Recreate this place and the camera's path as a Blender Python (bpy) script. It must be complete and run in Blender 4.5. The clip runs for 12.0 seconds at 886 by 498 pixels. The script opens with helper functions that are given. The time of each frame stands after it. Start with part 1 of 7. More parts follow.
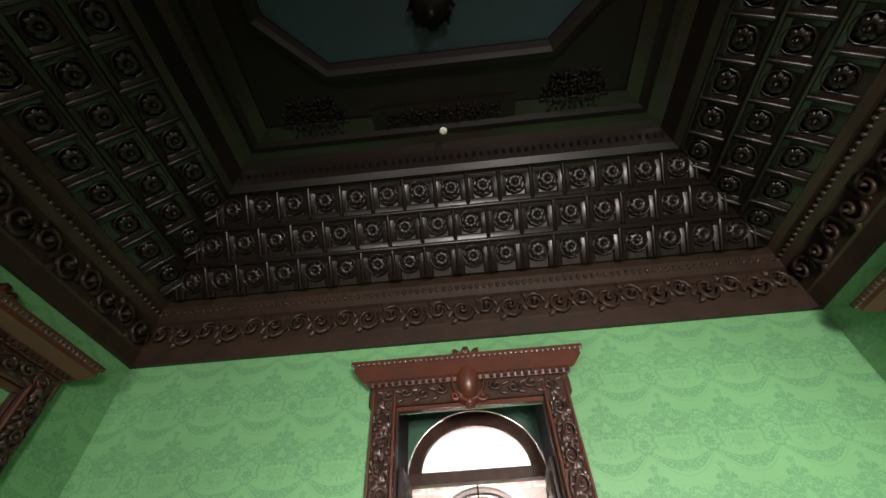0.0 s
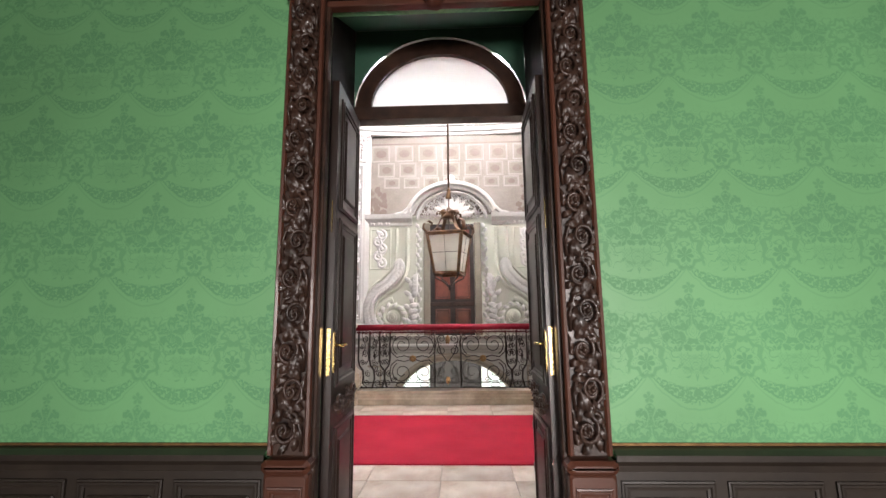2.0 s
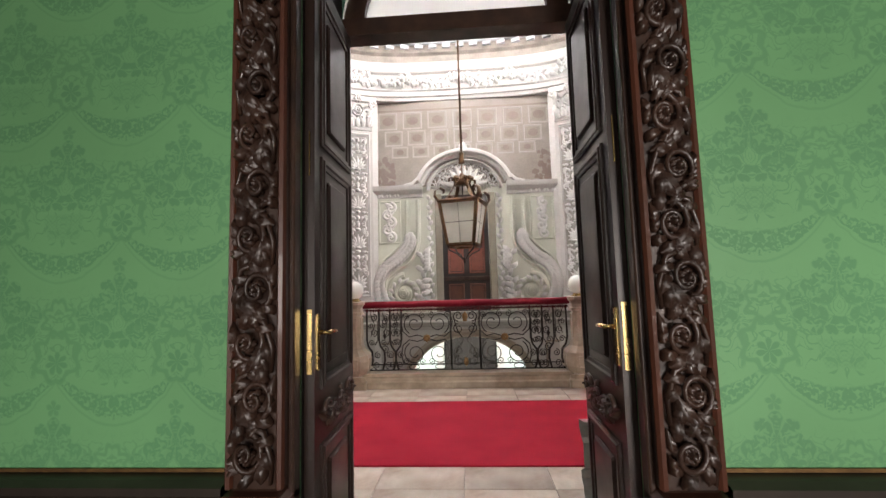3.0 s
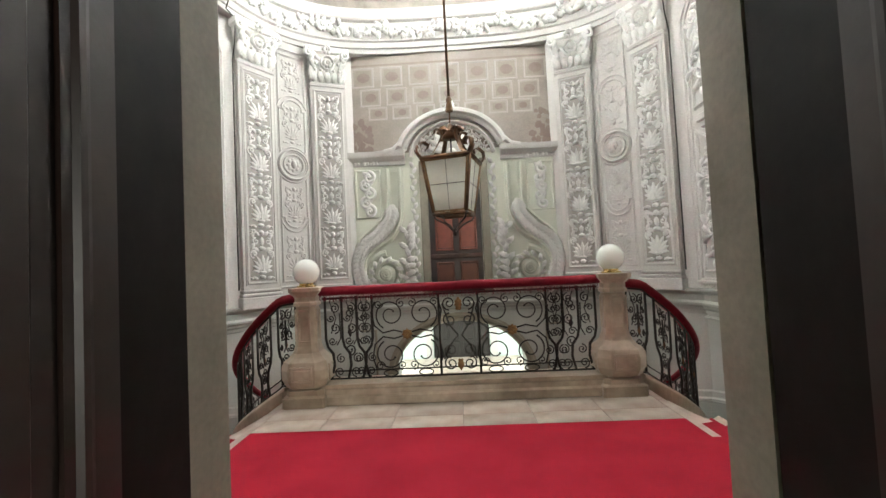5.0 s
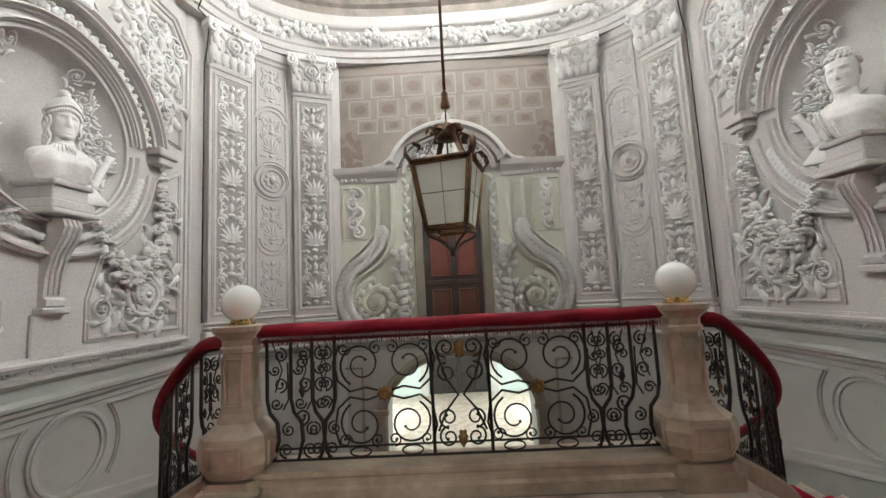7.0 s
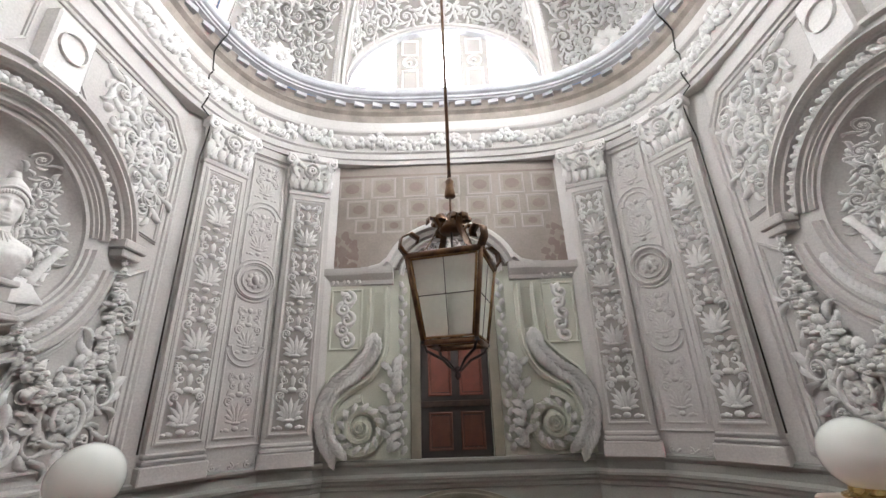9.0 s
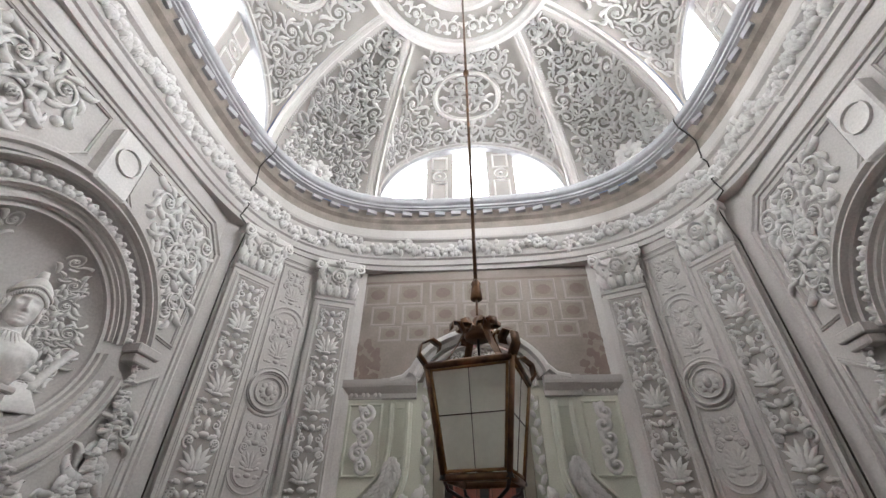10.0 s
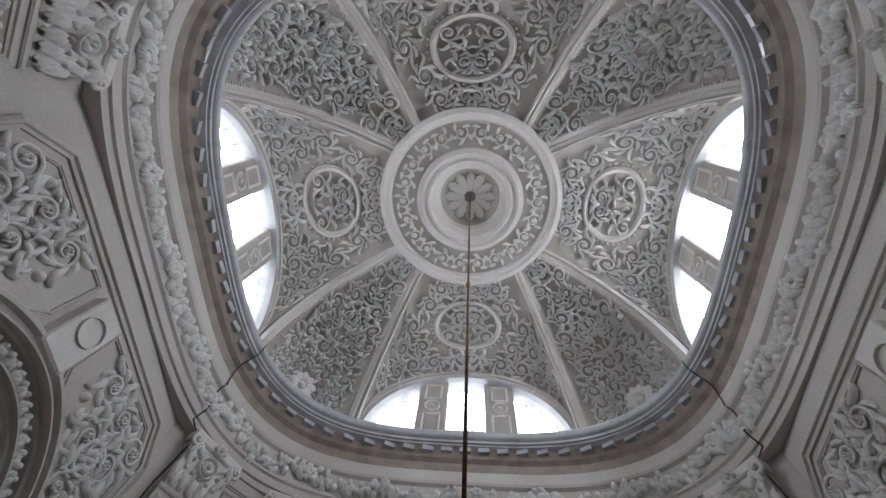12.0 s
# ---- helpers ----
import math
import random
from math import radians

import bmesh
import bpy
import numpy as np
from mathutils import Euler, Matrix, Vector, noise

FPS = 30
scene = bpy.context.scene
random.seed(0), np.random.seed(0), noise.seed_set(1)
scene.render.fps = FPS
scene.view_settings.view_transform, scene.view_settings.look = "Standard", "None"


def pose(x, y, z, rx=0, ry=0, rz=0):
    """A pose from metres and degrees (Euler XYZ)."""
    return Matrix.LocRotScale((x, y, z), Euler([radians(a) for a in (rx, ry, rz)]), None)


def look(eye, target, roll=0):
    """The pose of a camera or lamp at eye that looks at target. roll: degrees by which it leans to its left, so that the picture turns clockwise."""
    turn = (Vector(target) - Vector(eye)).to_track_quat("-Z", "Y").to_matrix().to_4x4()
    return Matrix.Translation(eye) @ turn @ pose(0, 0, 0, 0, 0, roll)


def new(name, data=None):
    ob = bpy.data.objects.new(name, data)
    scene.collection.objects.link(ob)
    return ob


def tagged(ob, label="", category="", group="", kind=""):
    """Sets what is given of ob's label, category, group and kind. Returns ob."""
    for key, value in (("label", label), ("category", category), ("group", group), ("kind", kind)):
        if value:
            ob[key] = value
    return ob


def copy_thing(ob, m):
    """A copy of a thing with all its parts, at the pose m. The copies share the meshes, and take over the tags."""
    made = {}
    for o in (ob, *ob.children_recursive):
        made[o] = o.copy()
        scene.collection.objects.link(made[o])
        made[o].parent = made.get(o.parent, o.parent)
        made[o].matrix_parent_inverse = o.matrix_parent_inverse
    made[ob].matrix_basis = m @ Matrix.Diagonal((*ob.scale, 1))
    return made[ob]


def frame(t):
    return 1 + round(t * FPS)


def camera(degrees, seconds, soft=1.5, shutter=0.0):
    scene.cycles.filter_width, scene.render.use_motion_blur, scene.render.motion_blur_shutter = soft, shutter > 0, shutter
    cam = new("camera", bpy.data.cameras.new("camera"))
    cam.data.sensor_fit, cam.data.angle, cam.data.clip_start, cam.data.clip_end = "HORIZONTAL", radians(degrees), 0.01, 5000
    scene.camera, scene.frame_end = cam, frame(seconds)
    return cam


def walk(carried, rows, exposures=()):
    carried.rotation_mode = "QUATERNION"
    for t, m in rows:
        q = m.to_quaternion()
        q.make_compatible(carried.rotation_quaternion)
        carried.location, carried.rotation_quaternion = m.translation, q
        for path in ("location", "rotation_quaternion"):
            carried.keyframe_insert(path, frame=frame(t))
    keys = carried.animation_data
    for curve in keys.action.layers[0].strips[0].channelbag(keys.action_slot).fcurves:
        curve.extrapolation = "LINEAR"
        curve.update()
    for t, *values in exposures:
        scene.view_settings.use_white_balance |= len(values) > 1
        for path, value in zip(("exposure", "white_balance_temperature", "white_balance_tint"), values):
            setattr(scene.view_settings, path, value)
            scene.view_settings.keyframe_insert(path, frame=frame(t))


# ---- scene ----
cam = camera(94.5, 12.0)
PATH = [
    (0, (0.082, 0.963, 1.69), (0.006, 2.361, 3.117), -3.2),
    (0.5, (0.007, 1.221, 1.661), (-0.036, 2.841, 2.834), -4.1),
    (1, (-0.004, 1.587, 1.517), (-0.025, 3.393, 2.377), -3.4),
    (1.5, (0.138, 1.944, 1.447), (0.059, 3.885, 1.925), -2.3),
    (2, (0.168, 2.319, 1.436), (0.101, 4.296, 1.731), -0.6),
    (2.5, (0.102, 2.682, 1.401), (0.027, 4.671, 1.597), -1.5),
    (3, (0.087, 3.048, 1.42), (-0.038, 5.036, 1.599), -1.6),
    (3.5, (0.021, 3.435, 1.392), (-0.091, 5.428, 1.520), -2.2),
    (5.3, (0.025, 4.87, 1.385), (-0.042, 6.868, 1.435), -2.7),
    (5.5, (0.039, 5.009, 1.378), (-0.029, 7.008, 1.391), -2.6),
    (6, (0.084, 5.361, 1.377), (-0.027, 7.358, 1.351), -1.7),
    (6.5, (0.055, 5.661, 1.357), (-0.044, 7.657, 1.278), -2.8),
    (6.7, (0.025, 5.773, 1.368), (-0.023, 7.77, 1.445), -3.0),
    (8.3, (-0.048, 6.755, 1.511), (-0.107, 8.714, 1.91), -3.0),
    (8.5, (-0.059, 6.878, 1.555), (-0.078, 8.82, 2.033), -3.5),
    (9, (-0.05, 7.09, 1.629), (-0.074, 8.959, 2.34), -2.0),
    (9.5, (-0.007, 7.293, 1.728), (-0.117, 8.999, 2.766), 0.4),
    (10, (-0.016, 7.502, 1.766), (-0.161, 9.113, 2.943), 0.5),
    (10.5, (-0.046, 7.719, 1.806), (-0.204, 9.129, 3.216), 0.0),
    (11, (-0.058, 7.933, 1.87), (-0.197, 9.173, 3.433), 1.5),
    (11.5, (-0.025, 8.108, 1.877), (-0.178, 9.1, 3.607), 7.9),
    (12, (0.002, 8.366, 1.911), (-0.125, 9.067, 3.78), 10.7),
]
walk(cam, [(t, look(eye, target, roll)) for t, eye, target, roll in PATH],
     exposures=[(0, 1.85, 6700, 15), (0.5, 1.88, 6700, 15), (1.0, 1.72, 6700, 15), (1.5, 1.45, 6600, 15), (2.0, 1.15, 6500, 14), (3.0, 0.64, 6700, 13), (3.6, 0.52, 6700, 12), (5.3, 0.55, 6500, 2), (6.0, 0.40, 6500, 2), (6.7, 0.15, 6500, 4), (8.5, 0.05, 6350, 10), (9.5, -0.15, 6350, 10), (10.0, -0.6, 6350, 10), (10.5, -0.9, 6300, 10), (11.0, -1.38, 6200, 10), (11.5, -1.65, 6150, 10), (12.0, -1.98, 6100, 10)])

# ---- world and light ----
world = bpy.data.worlds.new("world")
scene.world = world
world.use_nodes = True
wn = world.node_tree.nodes
sky = wn.new("ShaderNodeTexSky")
sky.sky_type, sky.sun_disc = "NISHITA", False
sky.sun_elevation, sky.sun_rotation = radians(50), radians(115)
world.node_tree.links.new(sky.outputs[0], wn["Background"].inputs[0])
wn["Background"].inputs[1].default_value = 0.12
sun = new("sun", bpy.data.lights.new("sun", "SUN"))
sun.data.energy, sun.data.angle, sun.data.color = 1.2, radians(10), (1, 0.96, 0.9)
sun.matrix_world = look((20, -9, 30), (0, 11, 5))


def area(name, eye, target, w, h, watts, colour=(1, 1, 1), spread=180):
    """Daylight standing in a window opening."""
    a = bpy.data.lights.new(name, "AREA")
    a.shape, a.size, a.size_y, a.energy, a.color = "RECTANGLE", w, h, watts, colour
    a.spread = radians(spread)
    ob = new(name, a)
    ob.matrix_world = look(eye, target)
    return ob


CY = 11.4          # centre of the rotunda
HX, HY = 5.75, 5.7  # half widths of its walls
DAY = (0.975, 0.985, 1.0)
area("daylight_far", (0, CY + 6.55, 12.3), (0, CY, 12.4), 8.2, 5.0, 3600, DAY)
area("daylight_near", (0, CY - 6.55, 12.3), (0, CY, 12.4), 8.2, 5.0, 250, DAY)
area("daylight_west", (-6.65, CY, 12.3), (0, CY, 12.4), 8.2, 5.0, 8000, DAY)
area("daylight_east", (6.65, CY, 12.3), (0, CY, 12.4), 8.2, 5.0, 12500, DAY)
area("daylight_salon_a", (-1.9, -3.45, 1.35), (-1.3, 4.7, 0.9), 1.3, 1.7, 20, (1, 0.95, 0.90), 96)
area("daylight_salon_b", (1.9, -3.45, 1.35), (1.6, 4.7, 0.9), 1.3, 1.7, 78, (1, 0.95, 0.90), 96)
area("daylight_vestibule_a", (-4.1, 22.0, -1.7), (0, 21.5, -3.0), 3.0, 1.9, 330, (0.95, 1, 0.97))
area("daylight_vestibule_b", (4.1, 22.0, -1.7), (0, 21.5, -3.0), 3.0, 1.9, 330, (0.95, 1, 0.97))


# ---- materials ----
def mat(name, base, rough=0.6, metal=0.0, second=None, scale=3.0, fine=60.0, bump=0.15, mix=0.5, coat=0.0, island=0.0, dist=0.003, spec=0.5, grain=0.35):
    """Base colour broken up at two scales, with a fine relief."""
    m = bpy.data.materials.new(name)
    m.use_nodes = True
    nt = m.node_tree
    b = nt.nodes["Principled BSDF"]
    L = nt.links.new
    tc = nt.nodes.new("ShaderNodeTexCoord")
    n1 = nt.nodes.new("ShaderNodeTexNoise")
    n1.inputs["Scale"].default_value, n1.inputs["Detail"].default_value = scale, 5
    n2 = nt.nodes.new("ShaderNodeTexNoise")
    n2.inputs["Scale"].default_value, n2.inputs["Detail"].default_value = fine, 4
    for n in (n1, n2):
        L(tc.outputs["Object"], n.inputs["Vector"])
    ramp = nt.nodes.new("ShaderNodeMapRange")
    ramp.inputs[1].default_value, ramp.inputs[2].default_value = 0.35, 0.7
    L(n1.outputs[0], ramp.inputs[0])
    mx = nt.nodes.new("ShaderNodeMix")
    mx.data_type = "RGBA"
    second = second or tuple(c * 0.75 for c in base)
    mx.inputs[6].default_value, mx.inputs[7].default_value = (*base, 1), (*second, 1)
    mul = nt.nodes.new("ShaderNodeMath")
    mul.operation = "MULTIPLY"
    L(ramp.outputs[0], mul.inputs[0])
    mul.inputs[1].default_value = mix
    L(mul.outputs[0], mx.inputs[0])
    m2 = nt.nodes.new("ShaderNodeMix")
    m2.data_type, m2.blend_type = "RGBA", "MULTIPLY"
    m2.inputs[0].default_value = grain
    L(mx.outputs[2], m2.inputs[6])
    r2 = nt.nodes.new("ShaderNodeMapRange")
    r2.inputs[1].default_value, r2.inputs[2].default_value, r2.inputs[3].default_value = 0.3, 0.7, 0.55
    L(n2.outputs[0], r2.inputs[0])
    L(r2.outputs[0], m2.inputs[7])
    out = m2.outputs[2]
    if island:
        oi = nt.nodes.new("ShaderNodeObjectInfo")
        hs = nt.nodes.new("ShaderNodeHueSaturation")
        mr = nt.nodes.new("ShaderNodeMapRange")
        mr.inputs[3].default_value, mr.inputs[4].default_value = 1 - island, 1 + island
        L(oi.outputs["Random"], mr.inputs[0])
        L(mr.outputs[0], hs.inputs["Value"])
        L(out, hs.inputs["Color"])
        out = hs.outputs[0]
    L(out, b.inputs["Base Color"])
    rr = nt.nodes.new("ShaderNodeMapRange")
    rr.inputs[3].default_value, rr.inputs[4].default_value = max(rough - 0.1, 0.03), min(rough + 0.12, 1)
    L(n1.outputs[0], rr.inputs[0])
    L(rr.outputs[0], b.inputs["Roughness"])
    b.inputs["Metallic"].default_value = metal
    b.inputs["Specular IOR Level"].default_value = spec
    b.inputs["Coat Weight"].default_value = coat
    bp = nt.nodes.new("ShaderNodeBump")
    bp.inputs["Strength"].default_value, bp.inputs["Distance"].default_value = bump, dist
    L(n2.outputs[0], bp.inputs["Height"])
    L(bp.outputs[0], b.inputs["Normal"])
    return m


STUCCO = mat("stucco", (0.56, 0.535, 0.510), 0.75, second=(0.43, 0.395, 0.365), scale=0.9, fine=28, bump=0.3, dist=0.006)
# Relief lightened, grounds darkened: highlight and recess shade put into the stucco colour.
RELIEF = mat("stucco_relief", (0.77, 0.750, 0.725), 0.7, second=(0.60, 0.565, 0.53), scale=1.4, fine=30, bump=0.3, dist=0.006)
SHADEGROUND = mat("stucco_ground", (0.38, 0.352, 0.325), 0.8, second=(0.28, 0.255, 0.23), scale=1.2, fine=40, bump=0.25, dist=0.004)
# Dome ground: shade between the white leaves is part of its colour.
DOMESHADE = mat("dome_ground_shaded", (0.36, 0.335, 0.31), 0.85, second=(0.26, 0.238, 0.215), scale=1.2, fine=40, bump=0.25, dist=0.004)
CREAM = mat("painted_stucco", (0.64, 0.645, 0.55), 0.7, second=(0.52, 0.525, 0.44), scale=1.5, fine=40, bump=0.2)
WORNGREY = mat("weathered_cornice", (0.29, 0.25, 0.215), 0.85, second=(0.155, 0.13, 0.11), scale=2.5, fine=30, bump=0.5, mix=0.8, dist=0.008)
LEADGREY = mat("grey_cornice_paint", (0.44, 0.44, 0.455), 0.6, second=(0.29, 0.285, 0.29), scale=2.5, fine=24, bump=0.35, mix=0.7, dist=0.006)
# Paint darkened to stand for the light falling off down the walls.
DADO = mat("dado_paint_dimmed", (0.335, 0.333, 0.305), 0.65, second=(0.27, 0.268, 0.24), scale=1.0, fine=40, bump=0.12)
SKIRT = mat("grey_skirting_paint", (0.19, 0.20, 0.18), 0.5, second=(0.25, 0.25, 0.22), scale=3, bump=0.15)
MARBLE = mat("warm_marble", (0.47, 0.375, 0.285), 0.35, second=(0.27, 0.20, 0.145), scale=4, fine=18, bump=0.1, mix=0.8)
FLOORSTONE = mat("floor_marble", (0.64, 0.57, 0.50), 0.3, second=(0.40, 0.29, 0.22), scale=3.6, fine=13, bump=0.1, mix=1.0, island=0.16)
STONE = mat("jamb_limestone", (0.25, 0.222, 0.172), 0.7, second=(0.15, 0.132, 0.10), scale=3, fine=40, bump=0.2)
CARPET = mat("red_carpet", (0.34, 0.010, 0.028), 0.95, second=(0.25, 0.008, 0.022), scale=2.5, fine=260, bump=0.6, mix=0.7, dist=0.004, spec=0.15)
VELVET = mat("red_velvet", (0.20, 0.006, 0.018), 0.75, second=(0.10, 0.004, 0.010), scale=8, fine=200, bump=0.3, spec=0.2)
FRINGE = mat("faded_red_fringe", (0.14, 0.012, 0.02), 0.9, second=(0.07, 0.01, 0.012), scale=9, fine=120, spec=0.2)
IRON = mat("wrought_iron", (0.022, 0.019, 0.017), 0.5, 0.6, second=(0.05, 0.035, 0.025), scale=12, bump=0.3)
RUST = mat("aged_bronze_iron", (0.17, 0.088, 0.04), 0.45, 0.7, second=(0.06, 0.032, 0.02), scale=9, fine=50, bump=0.3, mix=0.9)
GILT = mat("worn_gilding", (0.27, 0.155, 0.06), 0.5, 0.7, second=(0.12, 0.065, 0.03), scale=14, fine=60, bump=0.25, mix=0.8)
BRASS = mat("brass", (0.72, 0.52, 0.22), 0.25, 1.0, second=(0.5, 0.33, 0.12), scale=14, bump=0.1)
DARKWOOD = mat("carved_dark_wood", (0.062, 0.032, 0.022), 0.36, second=(0.020, 0.011, 0.008), scale=7, fine=34, bump=0.35, mix=0.9, coat=0.1)
REDWOOD = mat("reddish_wood", (0.105, 0.036, 0.021), 0.36, second=(0.065, 0.024, 0.015), scale=4, fine=28, bump=0.2, mix=0.8, coat=0.2)
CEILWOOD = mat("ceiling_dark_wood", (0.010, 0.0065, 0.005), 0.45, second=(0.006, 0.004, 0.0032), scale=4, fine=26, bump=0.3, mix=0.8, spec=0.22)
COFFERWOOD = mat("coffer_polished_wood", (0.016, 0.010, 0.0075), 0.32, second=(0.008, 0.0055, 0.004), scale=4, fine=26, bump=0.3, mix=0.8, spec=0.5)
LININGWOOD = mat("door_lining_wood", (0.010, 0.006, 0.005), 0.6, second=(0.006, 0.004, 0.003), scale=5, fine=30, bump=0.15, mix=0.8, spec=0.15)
FRIEZEWOOD = mat("frieze_brown_wood", (0.045, 0.027, 0.018), 0.42, second=(0.021, 0.013, 0.009), scale=5, fine=26, bump=0.3, mix=0.8, spec=0.35)
DADOWOOD = mat("dado_dark_wood", (0.040, 0.030, 0.023), 0.42, second=(0.02, 0.014, 0.011), scale=4, fine=26, bump=0.2, mix=0.8)
TEAL = mat("deep_teal_paint", (0.016, 0.040, 0.052), 0.6, second=(0.012, 0.028, 0.036), scale=1.5, bump=0.1)
GREENPAINT = mat("dark_green_reveal_paint", (0.03, 0.10, 0.06), 0.6, second=(0.02, 0.07, 0.045), scale=2)
REDPANEL = mat("red_brown_door_panel", (0.19, 0.052, 0.032), 0.5, second=(0.09, 0.026, 0.018), scale=5, fine=30)
NIGHT = mat("dark_door_paint", (0.02, 0.017, 0.015), 0.5, second=(0.03, 0.02, 0.018), scale=4)
MURAL = mat("faded_mural_paint", (0.29, 0.252, 0.222), 0.85, second=(0.20, 0.165, 0.14), scale=1.1, fine=20, bump=0.1, mix=0.8)
MURALB = mat("mural_rib_paint", (0.36, 0.325, 0.288), 0.85, second=(0.27, 0.24, 0.205), scale=1.4, fine=20, bump=0.1)
MURALC = mat("mural_shade_paint", (0.17, 0.12, 0.10), 0.85, second=(0.24, 0.195, 0.165), scale=3, fine=20, bump=0.1)
MURALD = mat("mural_coffer_paint", (0.22, 0.182, 0.155), 0.85, second=(0.28, 0.24, 0.205), scale=2.5, fine=20, bump=0.1)
SALONFLOOR = mat("parquet", (0.16, 0.09, 0.05), 0.35, second=(0.09, 0.05, 0.03), scale=6, fine=40)
GREENGLASS = mat("pale_green_wall_paint", (0.58, 0.68, 0.63), 0.5, second=(0.52, 0.62, 0.57), scale=2)
LEAFWOOD = mat("door_leaf_wood", (0.026, 0.013, 0.009), 0.38, second=(0.014, 0.008, 0.006), scale=5, fine=30, bump=0.2, mix=0.8)
GLOBE = mat("opal_glass", (0.87, 0.90, 0.85), 0.18, second=(0.83, 0.85, 0.79), scale=2, bump=0.0, coat=0.6, grain=0.0)
FROST = mat("dusty_lantern_glass", (0.86, 0.88, 0.80), 0.45, second=(0.74, 0.76, 0.68), scale=6, fine=30, bump=0.05, grain=0.15)
FROST.node_tree.nodes["Principled BSDF"].inputs["Transmission Weight"].default_value = 0.6
PANE = mat("window_glass", (0.95, 0.97, 0.97), 0.06, bump=0.0, mix=0.1)
PANE.node_tree.nodes["Principled BSDF"].inputs["Transmission Weight"].default_value = 1.0
PANE.node_tree.nodes["Principled BSDF"].inputs["IOR"].default_value = 1.02


def damask():
    """Green silk: flower baskets in swags, woven darker than the glossier ground, each row shifted by half a width."""
    m = bpy.data.materials.new("green_damask_silk")
    m.use_nodes = True
    nt = m.node_tree
    L = nt.links.new
    b = nt.nodes["Principled BSDF"]

    def op(kind, a, c=None, d=None):
        n = nt.nodes.new("ShaderNodeMath")
        n.operation = kind
        for i, v in enumerate((a, c, d)):
            if v is None:
                continue
            if isinstance(v, (int, float)):
                n.inputs[i].default_value = v
            else:
                L(v, n.inputs[i])
        return n.outputs[0]

    tc = nt.nodes.new("ShaderNodeTexCoord")
    sep = nt.nodes.new("ShaderNodeSeparateXYZ")
    L(tc.outputs["Object"], sep.inputs[0])
    wob = nt.nodes.new("ShaderNodeTexNoise")
    wob.inputs["Scale"].default_value = 16
    L(tc.outputs["Object"], wob.inputs["Vector"])
    jit = op("MULTIPLY", op("SUBTRACT", wob.outputs[0], 0.5), 0.022)
    w, h = 0.54, 0.60
    along = op("ADD", op("ADD", op("ABSOLUTE", op("SUBTRACT", sep.outputs[0], 0.0375)), sep.outputs[1]), jit)
    high = op("ADD", sep.outputs[2], jit)

    def ramp(v, lo, hi, a=0.0, b=1.0):
        n = nt.nodes.new("ShaderNodeMapRange")
        n.interpolation_type = "SMOOTHSTEP"
        n.inputs[1].default_value, n.inputs[2].default_value, n.inputs[3].default_value, n.inputs[4].default_value = lo, hi, a, b
        L(v, n.inputs[0])
        return n.outputs[0]

    def band(v, lo, hi, soft=0.006):
        return op("MULTIPLY", ramp(v, lo - soft, lo + soft), ramp(v, hi - soft, hi + soft, 1.0, 0.0))

    def noise(v, scale, detail=1.0, warp=0.6):
        n = nt.nodes.new("ShaderNodeTexNoise")
        n.noise_dimensions = "2D"
        n.inputs["Scale"].default_value, n.inputs["Detail"].default_value, n.inputs["Distortion"].default_value = scale, detail, warp
        L(v, n.inputs["Vector"])
        return n.outputs[0]

    def motif(dx, dz):
        """One basket of flowers standing in its swag; x is 0 on the axis, z 0 at the foot of the swag."""
        x = op("PINGPONG", op("ADD", along, dx + 40 * w), w / 2)
        z = op("MODULO", op("ADD", high, dz + 20 * h), 2 * h)
        cmb = nt.nodes.new("ShaderNodeCombineXYZ")
        L(x, cmb.inputs[0])
        L(z, cmb.inputs[1])
        cmb = cmb.outputs[0]
        q = op("POWER", op("MULTIPLY", x, 2 / w), 2)
        rise = op("SUBTRACT", z, op("MULTIPLY", q, 0.18))

        def radial(cx, cz, r, lobes, inner=0.5, sz=1.0):
            dx_, dz_ = op("SUBTRACT", x, cx), op("MULTIPLY", op("SUBTRACT", z, cz), sz)
            d = op("SQRT", op("ADD", op("MULTIPLY", dx_, dx_), op("MULTIPLY", dz_, dz_)))
            a = op("ARCTAN2", dx_, dz_)
            edge = op("MULTIPLY_ADD", op("ABSOLUTE", op("COSINE", op("MULTIPLY", a, lobes / 2))), r * (1 - inner), r * inner)
            rib = op("MULTIPLY_ADD", ramp(op("ABSOLUTE", op("COSINE", op("MULTIPLY", a, lobes / 2))), 0.15, 0.5), 0.7, 0.3)
            return op("MULTIPLY", ramp(op("SUBTRACT", edge, d), -0.004, 0.008), rib)

        out = []
        fruit = op("MULTIPLY", ramp(noise(cmb, 55, 2), 0.36, 0.52), band(op("DIVIDE", op("SUBTRACT", rise, 0.036), op("MULTIPLY_ADD", q, -0.085, 0.10)), 0.05, 1.0, 0.06))
        out.append(fruit)
        out.append(op("MULTIPLY", band(rise, 0.012, 0.022, 0.004), 0.45))
        torn = ramp(noise(cmb, 38, 1.5, 0.8), 0.36, 0.50, 0.25, 1.0)
        out.append(op("MULTIPLY", radial(0, 0.555, 0.100, 7, 0.75), torn))
        out.append(op("MULTIPLY", op("MAXIMUM", radial(0.105, 0.455, 0.095, 5, 0.6), radial(0.06, 0.375, 0.075, 5, 0.5, 1.4)), torn))
        out.append(op("MULTIPLY", radial(0, 0.685, 0.035, 5, 0.6), 0.8))
        basket = op("MULTIPLY", band(z, 0.205, 0.315), ramp(op("SUBTRACT", x, op("MULTIPLY", z, 0.22)), 0.022, 0.032, 1.0, 0.0))
